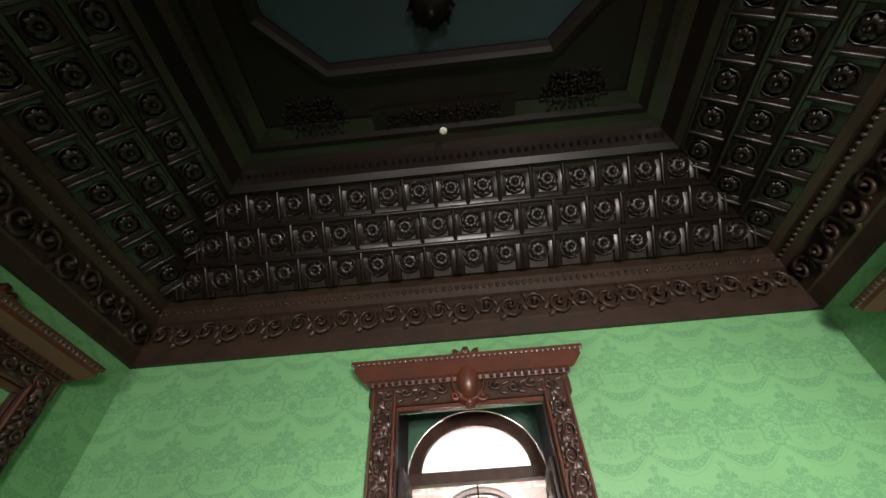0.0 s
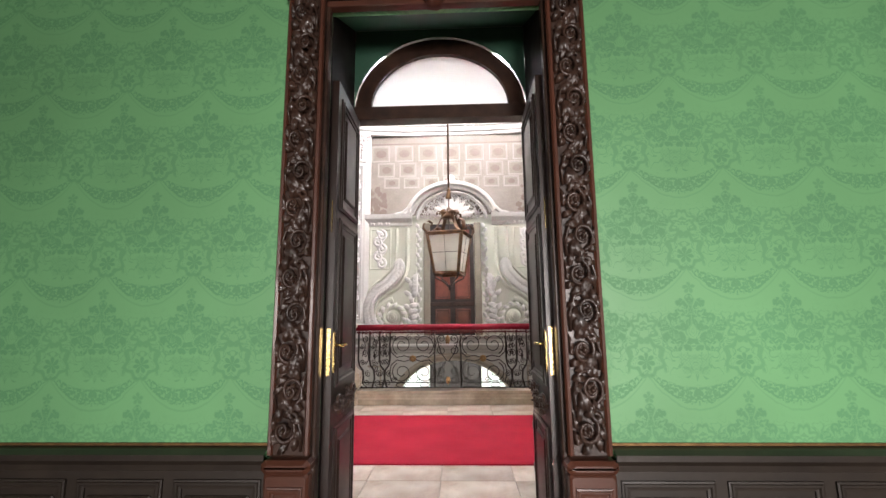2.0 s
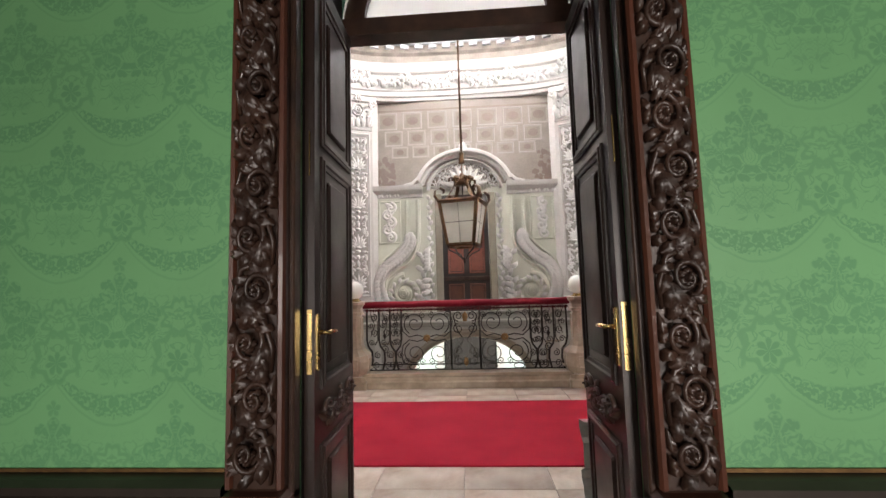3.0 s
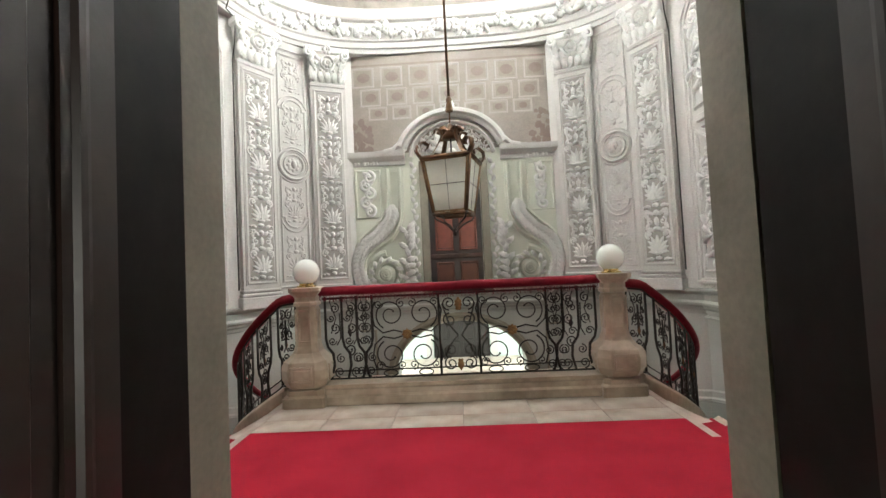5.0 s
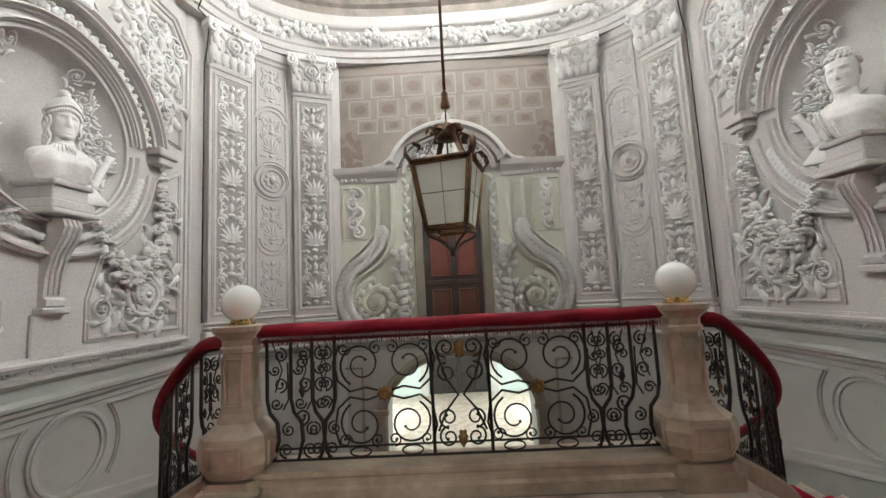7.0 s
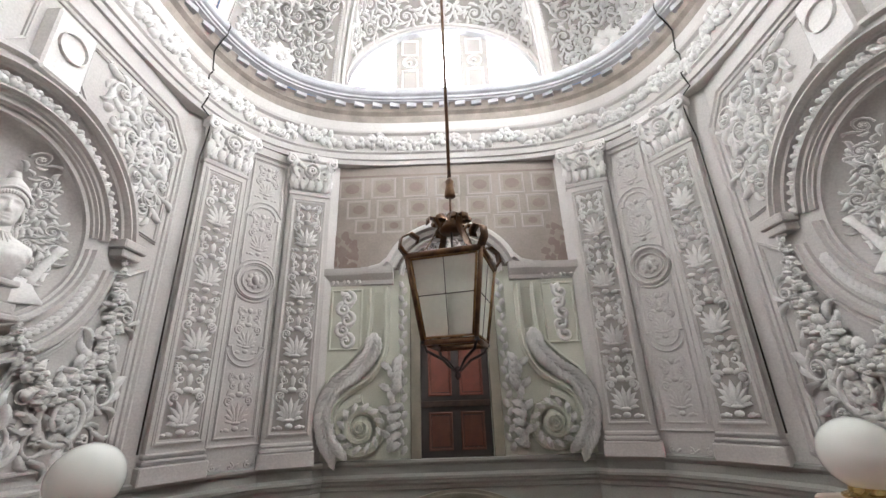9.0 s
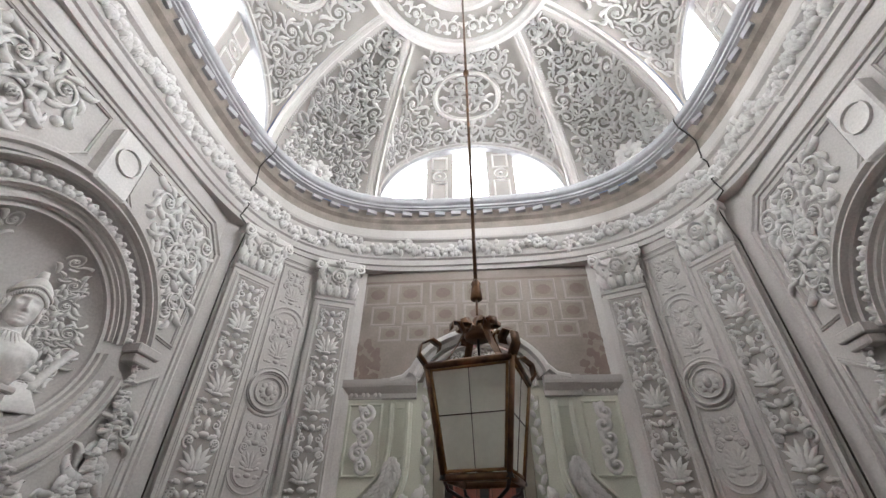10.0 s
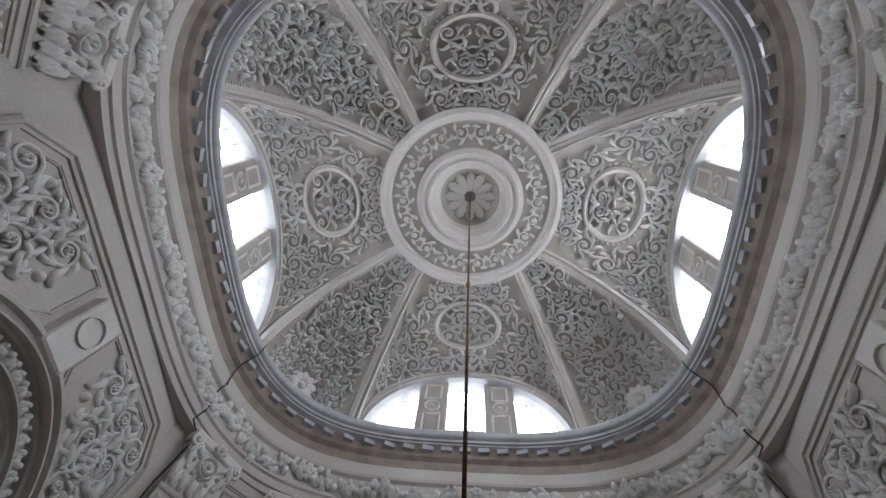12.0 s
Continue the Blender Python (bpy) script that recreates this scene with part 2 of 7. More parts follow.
        out.append(op("MULTIPLY", basket, op("MULTIPLY_ADD", op("SINE", op("MULTIPLY", x, 330)), op("MULTIPLY", op("SINE", op("MULTIPLY", z, 330)), 0.22), 0.28)))
        out.append(radial(w / 2, 0.275, 0.052, 7, 0.6))
        for cz, r0, r1 in ((0.30, 0.082, 0.106), (0.46, 0.055, 0.075)):
            dx_, dz_ = op("SUBTRACT", x, w / 2), op("SUBTRACT", z, cz)
            d = op("SQRT", op("ADD", op("MULTIPLY", dx_, dx_), op("MULTIPLY", dz_, dz_)))
            a = op("ARCTAN2", dx_, dz_)
            out.append(op("MULTIPLY", band(op("ADD", d, op("MULTIPLY", op("SINE", op("MULTIPLY", a, 7)), 0.012)), r0, r1), 0.8))
        leafy = op("MULTIPLY", band(noise(cmb, 17, 1.0, 1.1), 0.49, 0.56, 0.012), op("MULTIPLY", ramp(rise, 0.13, 0.16), ramp(z, 0.50, 0.62, 1.0, 0.0)))
        out.append(op("MULTIPLY", leafy, 0.75))
        total = out[0]
        for v in out[1:]:
            total = op("MAXIMUM", total, v)
        return total

    total = op("MAXIMUM", motif(-6.1725, -0.863), motif(-6.1725 + w / 2, -0.863 + h))
    mx = nt.nodes.new("ShaderNodeMix")
    mx.data_type = "RGBA"
    mx.inputs[6].default_value, mx.inputs[7].default_value = (0.165, 0.410, 0.178, 1), (0.112, 0.315, 0.140, 1)
    L(total, mx.inputs[0])
    fade = nt.nodes.new("ShaderNodeTexNoise")
    fade.inputs["Scale"].default_value, fade.inputs["Detail"].default_value = 0.6, 4
    L(tc.outputs["Object"], fade.inputs["Vector"])
    weave = nt.nodes.new("ShaderNodeTexNoise")
    weave.inputs["Scale"].default_value = 350
    L(tc.outputs["Object"], weave.inputs["Vector"])
    hs = nt.nodes.new("ShaderNodeHueSaturation")
    mr = nt.nodes.new("ShaderNodeMapRange")
    mr.inputs[1].default_value, mr.inputs[2].default_value, mr.inputs[3].default_value, mr.inputs[4].default_value = 0.3, 0.7, 0.84, 1.12
    L(fade.outputs[0], mr.inputs[0])
    L(mr.outputs[0], hs.inputs["Value"])
    L(mx.outputs[2], hs.inputs["Color"])
    L(hs.outputs[0], b.inputs["Base Color"])
    L(op("MULTIPLY_ADD", total, 0.16, 0.46), b.inputs["Roughness"])
    b.inputs["Sheen Weight"].default_value = 0.15
    bp = nt.nodes.new("ShaderNodeBump")
    bp.inputs["Strength"].default_value, bp.inputs["Distance"].default_value = 0.25, 0.002
    L(op("ADD", total, op("MULTIPLY", weave.outputs[0], 0.5)), bp.inputs["Height"])
    L(bp.outputs[0], b.inputs["Normal"])
    return m


FANGLASS = bpy.data.materials.new("frosted_white_glass")
FANGLASS.use_nodes = True
fg = FANGLASS.node_tree
tr = fg.nodes.new("ShaderNodeBsdfTranslucent")
tr.inputs[0].default_value = (0.92, 0.94, 0.93, 1)
fg.links.new(tr.outputs[0], fg.nodes["Material Output"].inputs[0])
DAMASK = damask()


# ---- mesh builder ----
class MB:
    """Gathers vertices and faces of one part."""

    def __init__(self):
        self.v, self.f = [], []

    def add(self, verts, faces):
        o = len(self.v)
        self.v.extend(tuple(map(float, p)) for p in verts)
        self.f.extend(tuple(i + o for i in f) for f in faces)
        return self

    def box(self, x0, x1, y0, y1, z0, z1, c=0.0):
        """A box; c chamfers the four edges along z and the rim of its top (z1)."""
        if c <= 0:
            p = [(x, y, z) for z in (z0, z1) for y in (y0, y1) for x in (x0, x1)]
            return self.add(p, [(0, 2, 3, 1), (4, 5, 7, 6), (0, 1, 5, 4), (2, 6, 7, 3), (0, 4, 6, 2), (1, 3, 7, 5)])

        def ring(d, z):
            return [(x0 + d + c, y0 + d, z), (x1 - d - c, y0 + d, z), (x1 - d, y0 + d + c, z), (x1 - d, y1 - d - c, z),
                    (x1 - d - c, y1 - d, z), (x0 + d + c, y1 - d, z), (x0 + d, y1 - d - c, z), (x0 + d, y0 + d + c, z)]

        return self.loft([ring(0, z0), ring(0, z1 - c), ring(c, z1)], closed=True, caps=True)

    def loft(self, rings, closed=True, caps=False):
        n = len(rings[0])
        v = [p for r in rings for p in r]
        f = []
        for i in range(len(rings) - 1):
            for j in range(n if closed else n - 1):
                k = (j + 1) % n
                f.append((i * n + j, i * n + k, (i + 1) * n + k, (i + 1) * n + j))
        if caps:
            f.append(tuple(range(n - 1, -1, -1)))
            f.append(tuple((len(rings) - 1) * n + j for j in range(n)))
        return self.add(v, f)

    def tube(self, pts, rad, k=6, closed=False):
        """A rod along pts; rad is one radius or one for each point."""
        P = np.array(pts, float)
        n = len(P)
        R = np.full(n, rad) if np.isscalar(rad) else np.array(rad, float)
        T = np.gradient(P, axis=0)
        if closed:
            T = np.roll(P, -1, 0) - np.roll(P, 1, 0)
        T /= np.linalg.norm(T, axis=1)[:, None] + 1e-9
        up = np.array([0.13, 0.21, 0.97])
        A = np.cross(T, up)
        bad = np.linalg.norm(A, axis=1) < 0.2
        A[bad] = np.cross(T[bad], [1, 0.1, 0])
        A /= np.linalg.norm(A, axis=1)[:, None] + 1e-9
        B = np.cross(T, A)
        rings = [[tuple(P[i] + R[i] * (math.cos(a) * A[i] + math.sin(a) * B[i])) for a in np.arange(k) * 2 * math.pi / k] for i in range(n)]
        if closed:
            rings.append(rings[0])
        return self.loft(rings, True, not closed)

    def blob(self, c, r, k=8, m=3):
        """A bead on a ground: the upper half of an ellipsoid, local z up."""
        rings = []
        for i in range(m):
            a = i / m * math.pi / 2
            rings.append([(c[0] + r[0] * math.cos(a) * math.cos(t), c[1] + r[1] * math.cos(a) * math.sin(t), c[2] + r[2] * math.sin(a))
                          for t in np.arange(k) * 2 * math.pi / k])
        o = len(self.v)
        self.loft(rings)
        top = len(self.v)
        self.v.append((c[0], c[1], c[2] + r[2]))
        self.f.extend((o + (m - 1) * k + j, o + (m - 1) * k + (j + 1) % k, top) for j in range(k))
        return self

    def leaf(self, c, ang, length, width, high, curl=0.0):
        """A lobed leaf lying on the ground plane, with a raised curling tip."""
        W = (0.34, 0.74, 0.60, 0.98, 0.76, 0.92, 0.52, 0.16)
        n = len(W)
        px, py, rows = c[0], c[1], []
        for i, w in enumerate(W):
            t = i / (n - 1)
            a = ang + 2.2 * curl * t * t
            ca, sa = math.cos(a), math.sin(a)
            up = high * (0.30 + 0.70 * math.sin(math.pi * min(1, 0.12 + 0.80 * t)))
            for s, hh in ((-1, 0.06), (-0.52, 0.92), (0, 0.60), (0.52, 0.92), (1, 0.06)):
                back = -abs(s) * 0.07 * length
                rows.append((px + ca * back - sa * width / 2 * w * s, py + sa * back + ca * width / 2 * w * s, c[2] + up * hh))
            px, py = px + ca * length / (n - 1), py + sa * length / (n - 1)
        f = [(i * 5 + j, i * 5 + j + 1, i * 5 + j + 6, i * 5 + j + 5) for i in range(n - 1) for j in range(4)]
        return self.add(rows, f)

    def spiral(self, c, r, turns, start, hand, thick, k=5, n=22, lift=0.0):
        """A scroll that winds inwards from radius r."""
        t = np.linspace(0, 1, n)
        rr = r * (1 - 0.82 * t)
        a = start + hand * turns * 2 * math.pi * t
        p = np.stack([c[0] + rr * np.cos(a), c[1] + rr * np.sin(a), np.full(n, c[2]) + lift * t], 1)
        self.tube(p, thick * (1 - 0.45 * t), k)
        return self.blob((c[0], c[1], c[2]), (r * 0.22, r * 0.22, thick * 1.5 + lift), 7, 2)

    def rosette(self, c, r, high, n=6):
        for i in range(n):
            a = 2 * math.pi * i / n
            self.leaf((c[0] + 0.15 * r * math.cos(a), c[1] + 0.15 * r * math.sin(a), c[2]), a, r * 0.85, r * 0.75, high)
        return self.blob(c, (r * 0.3, r * 0.3, high * 1.25), 7, 2)

    def lathe(self, prof, k=24, at=(0, 0, 0)):
        """prof: (radius, z) from the foot up."""
        return self.loft([[(at[0] + r * math.cos(a), at[1] + r * math.sin(a), at[2] + z) for a in np.arange(k) * 2 * math.pi / k] for r, z in prof], True, True)

    def sweep(self, path, prof, closed=False, inward=1):
        """A moulding: prof of (out, z) along a plan path of (x, y)."""
        P = np.array(path, float)
        n = len(P)
        if closed:
            d = np.roll(P, -1, 0) - np.roll(P, 1, 0)
            d0, d1 = P - np.roll(P, 1, 0), np.roll(P, -1, 0) - P
        else:
            d0 = np.vstack([P[1] - P[0], P[1:] - P[:-1]])
            d1 = np.vstack([P[1:] - P[:-1], P[-1] - P[-2]])
        d0 /= np.linalg.norm(d0, axis=1)[:, None]
        d1 /= np.linalg.norm(d1, axis=1)[:, None]
        n0 = np.stack([-d0[:, 1], d0[:, 0]], 1)
        n1 = np.stack([-d1[:, 1], d1[:, 0]], 1)
        nn = n0 + n1
        nn /= (np.linalg.norm(nn, axis=1)[:, None] + 1e-9)
        nn /= np.maximum((nn * n0).sum(1), 0.4)[:, None]
        rings = [[(P[i, 0] + inward * o * nn[i, 0], P[i, 1] + inward * o * nn[i, 1], z) for o, z in prof] for i in range(n)]
        if closed:
            rings.append(rings[0])
        return self.loft(rings, closed=False)

    def plate(self, u0, u1, v0, v1, cu, cv, hole, depth, n=48, n0=0.0):
        """An upright slab with one opening; hole(angle) is the opening's radius from (cu, cv)."""
        A = [2 * math.pi * i / n + 0.0007 for i in range(n)]
        inner, outer = [], []
        for a in A:
            c, s = math.cos(a), math.sin(a)
            k = min([(u1 - cu) / c if c > 1e-6 else 1e9, (u0 - cu) / c if c < -1e-6 else 1e9, (v1 - cv) / s if s > 1e-6 else 1e9, (v0 - cv) / s if s < -1e-6 else 1e9])
            outer.append([cu + k * c, cv + k * s])
            r = min(hole(a), k)
            inner.append((cu + r * c, cv + r * s))
        for corner in ((u0, v0), (u1, v0), (u1, v1), (u0, v1)):
            j = min(range(n), key=lambda i: (outer[i][0] - corner[0]) ** 2 + (outer[i][1] - corner[1]) ** 2)
            outer[j] = list(corner)
        self.loft([[(u, v, n0) for u, v in outer], [(u, v, n0) for u, v in inner], [(u, v, n0 - depth) for u, v in inner], [(u, v, n0 - depth) for u, v in outer], [(u, v, n0) for u, v in outer]])
        return self


def patch(x, y, z, ux, uy):
    """A wall's own axes: u along (ux, uy), v up, n out of the wall (u x v)."""
    l = math.hypot(ux, uy)
    ux, uy = ux / l, uy / l
    return Matrix(((ux, 0, uy, x), (uy, 0, -ux, y), (0, 1, 0, z), (0, 0, 0, 1)))


def part(name, mb, material, parent=None, label="", smooth=False, m=None):
    me = bpy.data.meshes.new(name)
    if isinstance(mb, MB):
        me.from_pydata(mb.v, [], mb.f)
    else:
        mb.to_mesh(me)
        mb.free()
    me.materials.append(material)
    if smooth:
        me.polygons.foreach_set("use_smooth", [True] * len(me.polygons))
    ob = new(name, me)
    if parent is not None:
        ob.parent = parent
    if m is not None:
        ob.matrix_local = m
    return tagged(ob, label)


def same(name, ob, parent, m):
    """Another part on the mesh of ob."""
    o = new(name, ob.data)
    o.parent = parent
    o.matrix_local = m
    return o


def thing(name, m=None, label="", category="", group="", kind=""):
    ob = new(name)
    ob.empty_display_size = 0.1
    if m is not None:
        ob.matrix_world = m
    return tagged(ob, label, category, group, kind)


def at(x, y, z, turn=0):
    return pose(x, y, z, 0, 0, turn)


# ---- ornament ----
def foliage(mb, inside, box, step, high, seed=1, rough=0.12, spirals=0.25, swirl=2.2):
    """Stucco rinceaux that fill a shape: scrolls wound round a flower, acanthus leaves thrown off the stem, buds between; mirrored about u = 0 where the shape is."""
    rnd = random.Random(seed)
    u0, u1, v0, v1 = box
    twin = abs(u0 + u1) < 1e-6 and u1 - u0 > 2.2 * step
    pitch = step * 1.45
    lo = 0.0 if twin else u0
    nu, nv = max(1, round((u1 - lo) / pitch)), max(1, round((v1 - v0) / (pitch * 0.92)))
    R = step * 0.60
    spots = []
    for i in range(nu):
        for j in range(nv):
            u = lo + (i + 0.5 + (0.22 if j % 2 else -0.22) + rnd.uniform(-rough, rough)) * (u1 - lo) / nu
            v = v0 + (j + 0.5 + rnd.uniform(-rough, rough)) * (v1 - v0) / nv
            spots.append((u, v, 1 if (i + j) % 2 else -1, rnd.uniform(0.88, 1.14), rnd.uniform(0, 6.28)))
    for sd in ((1, -1) if twin else (1,)):
        for u, v, hand, size, a0 in spots:
            r = R * size
            if not inside(sd * u, v):
                continue
            hd, a = hand * sd, a0 if sd > 0 else math.pi - a0
            cu = sd * u
            mb.spiral((cu, v, high * 0.16), r * 0.86, 1.5, a, hd, r * 0.115, 6, 20, high * 0.35)
            mb.rosette((cu, v, high * 0.25), r * 0.30, high * 0.8, 5)
            for k in range(8):
                q = a - hd * (0.15 + k * 0.76)
                eu, ev = cu + r * 0.78 * math.cos(q), v + r * 0.78 * math.sin(q)
                if inside(eu, ev):
                    mb.leaf((eu, ev, high * 0.05), q - hd * 1.25, r * (1.35 if k % 2 else 0.95), r * 0.36, high * (1.0 if k % 2 else 0.75), hd * (0.95 if k % 2 else -0.75))
        fine = step * 0.62
        for i in range(int((u1 - lo) / fine)):
            for j in range(int((v1 - v0) / fine)):
                u, v = lo + (i + 0.5) * fine, v0 + (j + 0.5 + 0.25 * (i % 2)) * fine
                if not inside(sd * u, v):
                    continue
                near = min(spots, key=lambda p: (p[0] - u) ** 2 + (p[1] - v) ** 2)
                d = math.hypot(near[0] - u, near[1] - v)
                if d < R * 1.12:
                    continue
                q = math.atan2(v - near[1], sd * (u - near[0]))
                hd = near[2] * sd
                if (i * 3 + j) % 7 == 0:
                    mb.blob((sd * u, v, 0), (fine * 0.30, fine * 0.30, high * 0.8), 8, 3)
                else:
                    mb.leaf((sd * u - 0.3 * fine * math.cos(q), v - 0.3 * fine * math.sin(q), 0), q + hd * 0.9, fine * 1.35, fine * 0.40, high * 0.8, hd * 0.95)
                    mb.leaf((sd * u, v, 0), q - hd * 1.2, fine * 0.95, fine * 0.32, high * 0.65, -hd * 0.9)
    return mb


def candelabra(mb, w, v0, v1, unit, high):
    """An upright string for a pilaster, mirrored: bell, palmette, scrolls with flowers, husks and buds, closely packed."""
    n = max(1, round((v1 - v0) / unit))
    h = (v1 - v0) / n
    up = math.pi / 2
    for i in range(n):
        c = v0 + h * i
        mb.blob((0, c + 0.05 * h, 0), (w * 0.11, h * 0.045, high * 1.1), 9, 3)
        mb.blob((0, c + 0.14 * h, 0), (w * 0.16, h * 0.035, high), 9, 3)
        mb.leaf((0, c + 0.16 * h, high * 0.2), up, h * 0.33, w * 0.15, high * 1.1)
        mb.blob((0, c + 0.60 * h, 0), (w * 0.13, h * 0.05, high * 1.2), 9, 3)
        mb.leaf((0, c + 0.66 * h, 0), up, h * 0.17, w * 0.18, high)
        mb.blob((0, c + 0.90 * h, 0), (w * 0.09, h * 0.06, high * 1.1), 9, 3)
        for s in (-1, 1):
            mb.leaf((s * w * 0.04, c + 0.17 * h, high * 0.1), up - s * 0.24, h * 0.32, w * 0.13, high, -s * 0.22)
            mb.leaf((s * w * 0.05, c + 0.165 * h, high * 0.05), up - s * 0.52, h * 0.28, w * 0.13, high * 0.95, -s * 0.28)
            mb.leaf((s * w * 0.06, c + 0.16 * h, 0), up - s * 0.85, h * 0.21, w * 0.15, high * 0.9, -s * 0.30)
            mb.leaf((s * w * 0.10, c + 0.14 * h, 0), up - s * 1.15, h * 0.15, w * 0.12, high * 0.8, -s * 0.6)
            mb.spiral((s * w * 0.30, c + 0.50 * h, 0.1 * high), w * 0.145, 1.35, -up, s, w * 0.040, 6, 16, high * 0.4)
            mb.rosette((s * w * 0.30, c + 0.50 * h, 0.1 * high), w * 0.085, high * 0.9, 5)
            mb.leaf((s * w * 0.12, c + 0.56 * h, 0), up - s * 1.1, h * 0.15, w * 0.16, high * 0.9, -s * 0.5)
            mb.leaf((s * w * 0.36, c + 0.59 * h, 0), up + s * 0.3, h * 0.14, w * 0.15, high * 0.85, s * 0.4)
            mb.spiral((s * w * 0.22, c + 0.74 * h, 0.1 * high), w * 0.12, 1.3, up, -s, w * 0.034, 6, 14, high * 0.35)
            mb.leaf((s * w * 0.30, c + 0.80 * h, 0), up - s * 0.5, h * 0.13, w * 0.15, high * 0.85, s * 0.5)
            mb.rosette((s * w * 0.32, c + 0.92 * h, 0.05 * high), w * 0.11, high * 0.9, 6)
            mb.leaf((s * w * 0.10, c + 0.86 * h, 0), up - s * 0.9, h * 0.12, w * 0.13, high * 0.9, s * 0.4)
            mb.blob((s * w * 0.38, c + 0.03 * h, 0), (w * 0.06, h * 0.025, high * 0.8), 7, 2)
            mb.leaf((s * w * 0.18, c + 0.02 * h, 0), up - s * 1.3, h * 0.11, w * 0.13, high * 0.8)
    return mb


def garland(mb, pts, size, seed=3):
    """A thick swag of fruit and leaves."""
    rnd = random.Random(seed)
    P = np.array(pts)
    for i, p in enumerate(P):
        t = i / (len(P) - 1)
        s = size * (0.5 + 0.6 * math.sin(math.pi * t))
        for _ in range(9):
            q = (p[0] + rnd.uniform(-1, 1) * s, p[1] + rnd.uniform(-1, 1) * s * 0.8, p[2])
            if rnd.random() < 0.4:
                r = s * rnd.uniform(0.22, 0.42)
                mb.blob(q, (r, r, r * 1.2 + s * 0.7), 7, 3)
            else:
                mb.leaf(q, rnd.uniform(0, 6.28), s * 1.2, s * 0.7, s * 0.8)
    return mb


def moulding(mb, pts, width, high, closed=False):
    """A raised three-step moulding along a flat (u, v) line."""
    P = [(p[0], p[1]) for p in pts]
    h = width / 2
    return mb.sweep(P, [(-h, 0), (-h, high * 0.6), (-h * 0.55, high * 0.7), (-h * 0.4, high), (h * 0.1, high), (h * 0.35, high * 0.55), (h, high * 0.45), (h, 0)], closed)


def flowing(pts, n=6):
    """A smooth line through a few points."""
    P = [Vector((*p, 0)) for p in [pts[0]] + list(pts) + [pts[-1]]]
    out = []
    for i in range(1, len(P) - 2):
        a, b, c, d = P[i - 1:i + 3]
        for k in range(n):
            t = k / n
            q = 0.5 * (2 * b + (c - a) * t + (2 * a - 5 * b + 4 * c - d) * t * t + (3 * b - a - 3 * c + d) * t ** 3)
            out.append((q.x, q.y))
    return out + [tuple(pts[-1])]


def arc(cu, cv, r, a0, a1, n=24, ry=None):
    return [(cu + r * math.cos(a), cv + (ry or r) * math.sin(a)) for a in np.linspace(a0, a1, n)]


def beads(mb, pts, r, high):
    for u, v in pts:
        mb.blob((u, v, 0), (r, r, high), 6, 2)
    return mb


def sup(a, rx, ry, n):
    """A point of the rotunda's rounded ring at angle a."""
    c, s = math.cos(a), math.sin(a)
    k = (abs(c / rx) ** n + abs(s / ry) ** n) ** (-1 / n)
    return k * c, CY + k * s


def ring_path(rx, ry, n, count=96):
    return [sup(2 * math.pi * i / count, rx, ry, n) for i in range(count)]


# ---- salon: green room ----
SX0, SX1, SY0, SY1 = -3.63, 3.75, -3.6, 4.72
DX = 0.05           # axis of the doorway
CORNICE = 4.11


def slab(name, mat_, x0, x1, y0, y1, z0, z1, label, category="wall"):
    return tagged(part(name, MB().box(x0, x1, y0, y1, z0, z1), mat_, None, label), category=category, kind="structure")


slab("floor_salon", SALONFLOOR, SX0 - 0.3, SX1 + 0.3, SY0 - 0.3, 4.72, -0.2, 0.0, "dark polished wooden floor of the green room", "floor")
w = MB()
w.box(SX0, DX - 0.685, SY1, 5.35, 0, 6.05).box(DX + 0.685, SX1, SY1, 5.35, 0, 6.05).box(DX - 0.685, DX + 0.685, SY1, SY1 + 0.05, 3.38, 6.05).box(DX - 0.685, DX + 0.685, SY1 + 0.05, 5.35, 3.74, 6.05)
wall_n = tagged(part("wall_north", w, DAMASK, None, "wall hung with green damask silk around the doorway"), category="wall", kind="structure")
slab("wall_west", DAMASK, SX0 - 0.3, SX0, SY0 - 0.3, 5.35, 0, 6.05, "wall hung with green damask silk")
slab("wall_east", DAMASK, SX1, SX1 + 0.3, SY0 - 0.3, 5.35, 0, 6.05, "wall hung with green damask silk")
w = MB()
for x0, x1 in ((SX0, -2.55), (-1.25, 1.25), (2.55, SX1)):
    w.box(x0, x1, SY0 - 0.3, SY0, 0, 6)
for x0, x1 in ((-2.55, -1.25), (1.25, 2.55)):
    w.box(x0, x1, SY0 - 0.3, SY0, 0, 0.5).box(x0, x1, SY0 - 0.3, SY0, 3.3, 6)
tagged(part("wall_south", w, DAMASK, None, "green silk wall with two tall windows"), category="wall", kind="structure")
# reveal of the doorway
w = MB()
w.loft([[(x, y, z) for y, z in ((SY1 + 0.003, 3.375), (SY1 + 0.06, 3.40), (5.35, 3.70), (5.35, 3.73))] for x in (DX - 0.680, DX + 0.680)], closed=False)
reveal = tagged(part("door_reveal", w, GREENPAINT, None, "dark green painted splay over the doorway"), category="wall", kind="structure")
for sd in (-1, 1):
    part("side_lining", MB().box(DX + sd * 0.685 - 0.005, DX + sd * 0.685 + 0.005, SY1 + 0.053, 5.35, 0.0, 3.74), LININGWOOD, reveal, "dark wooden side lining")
slab("threshold", FLOORSTONE, DX - 0.935, DX + 0.935, 4.72, 5.715, -0.2, 0.0, "worn pale marble threshold", "floor")


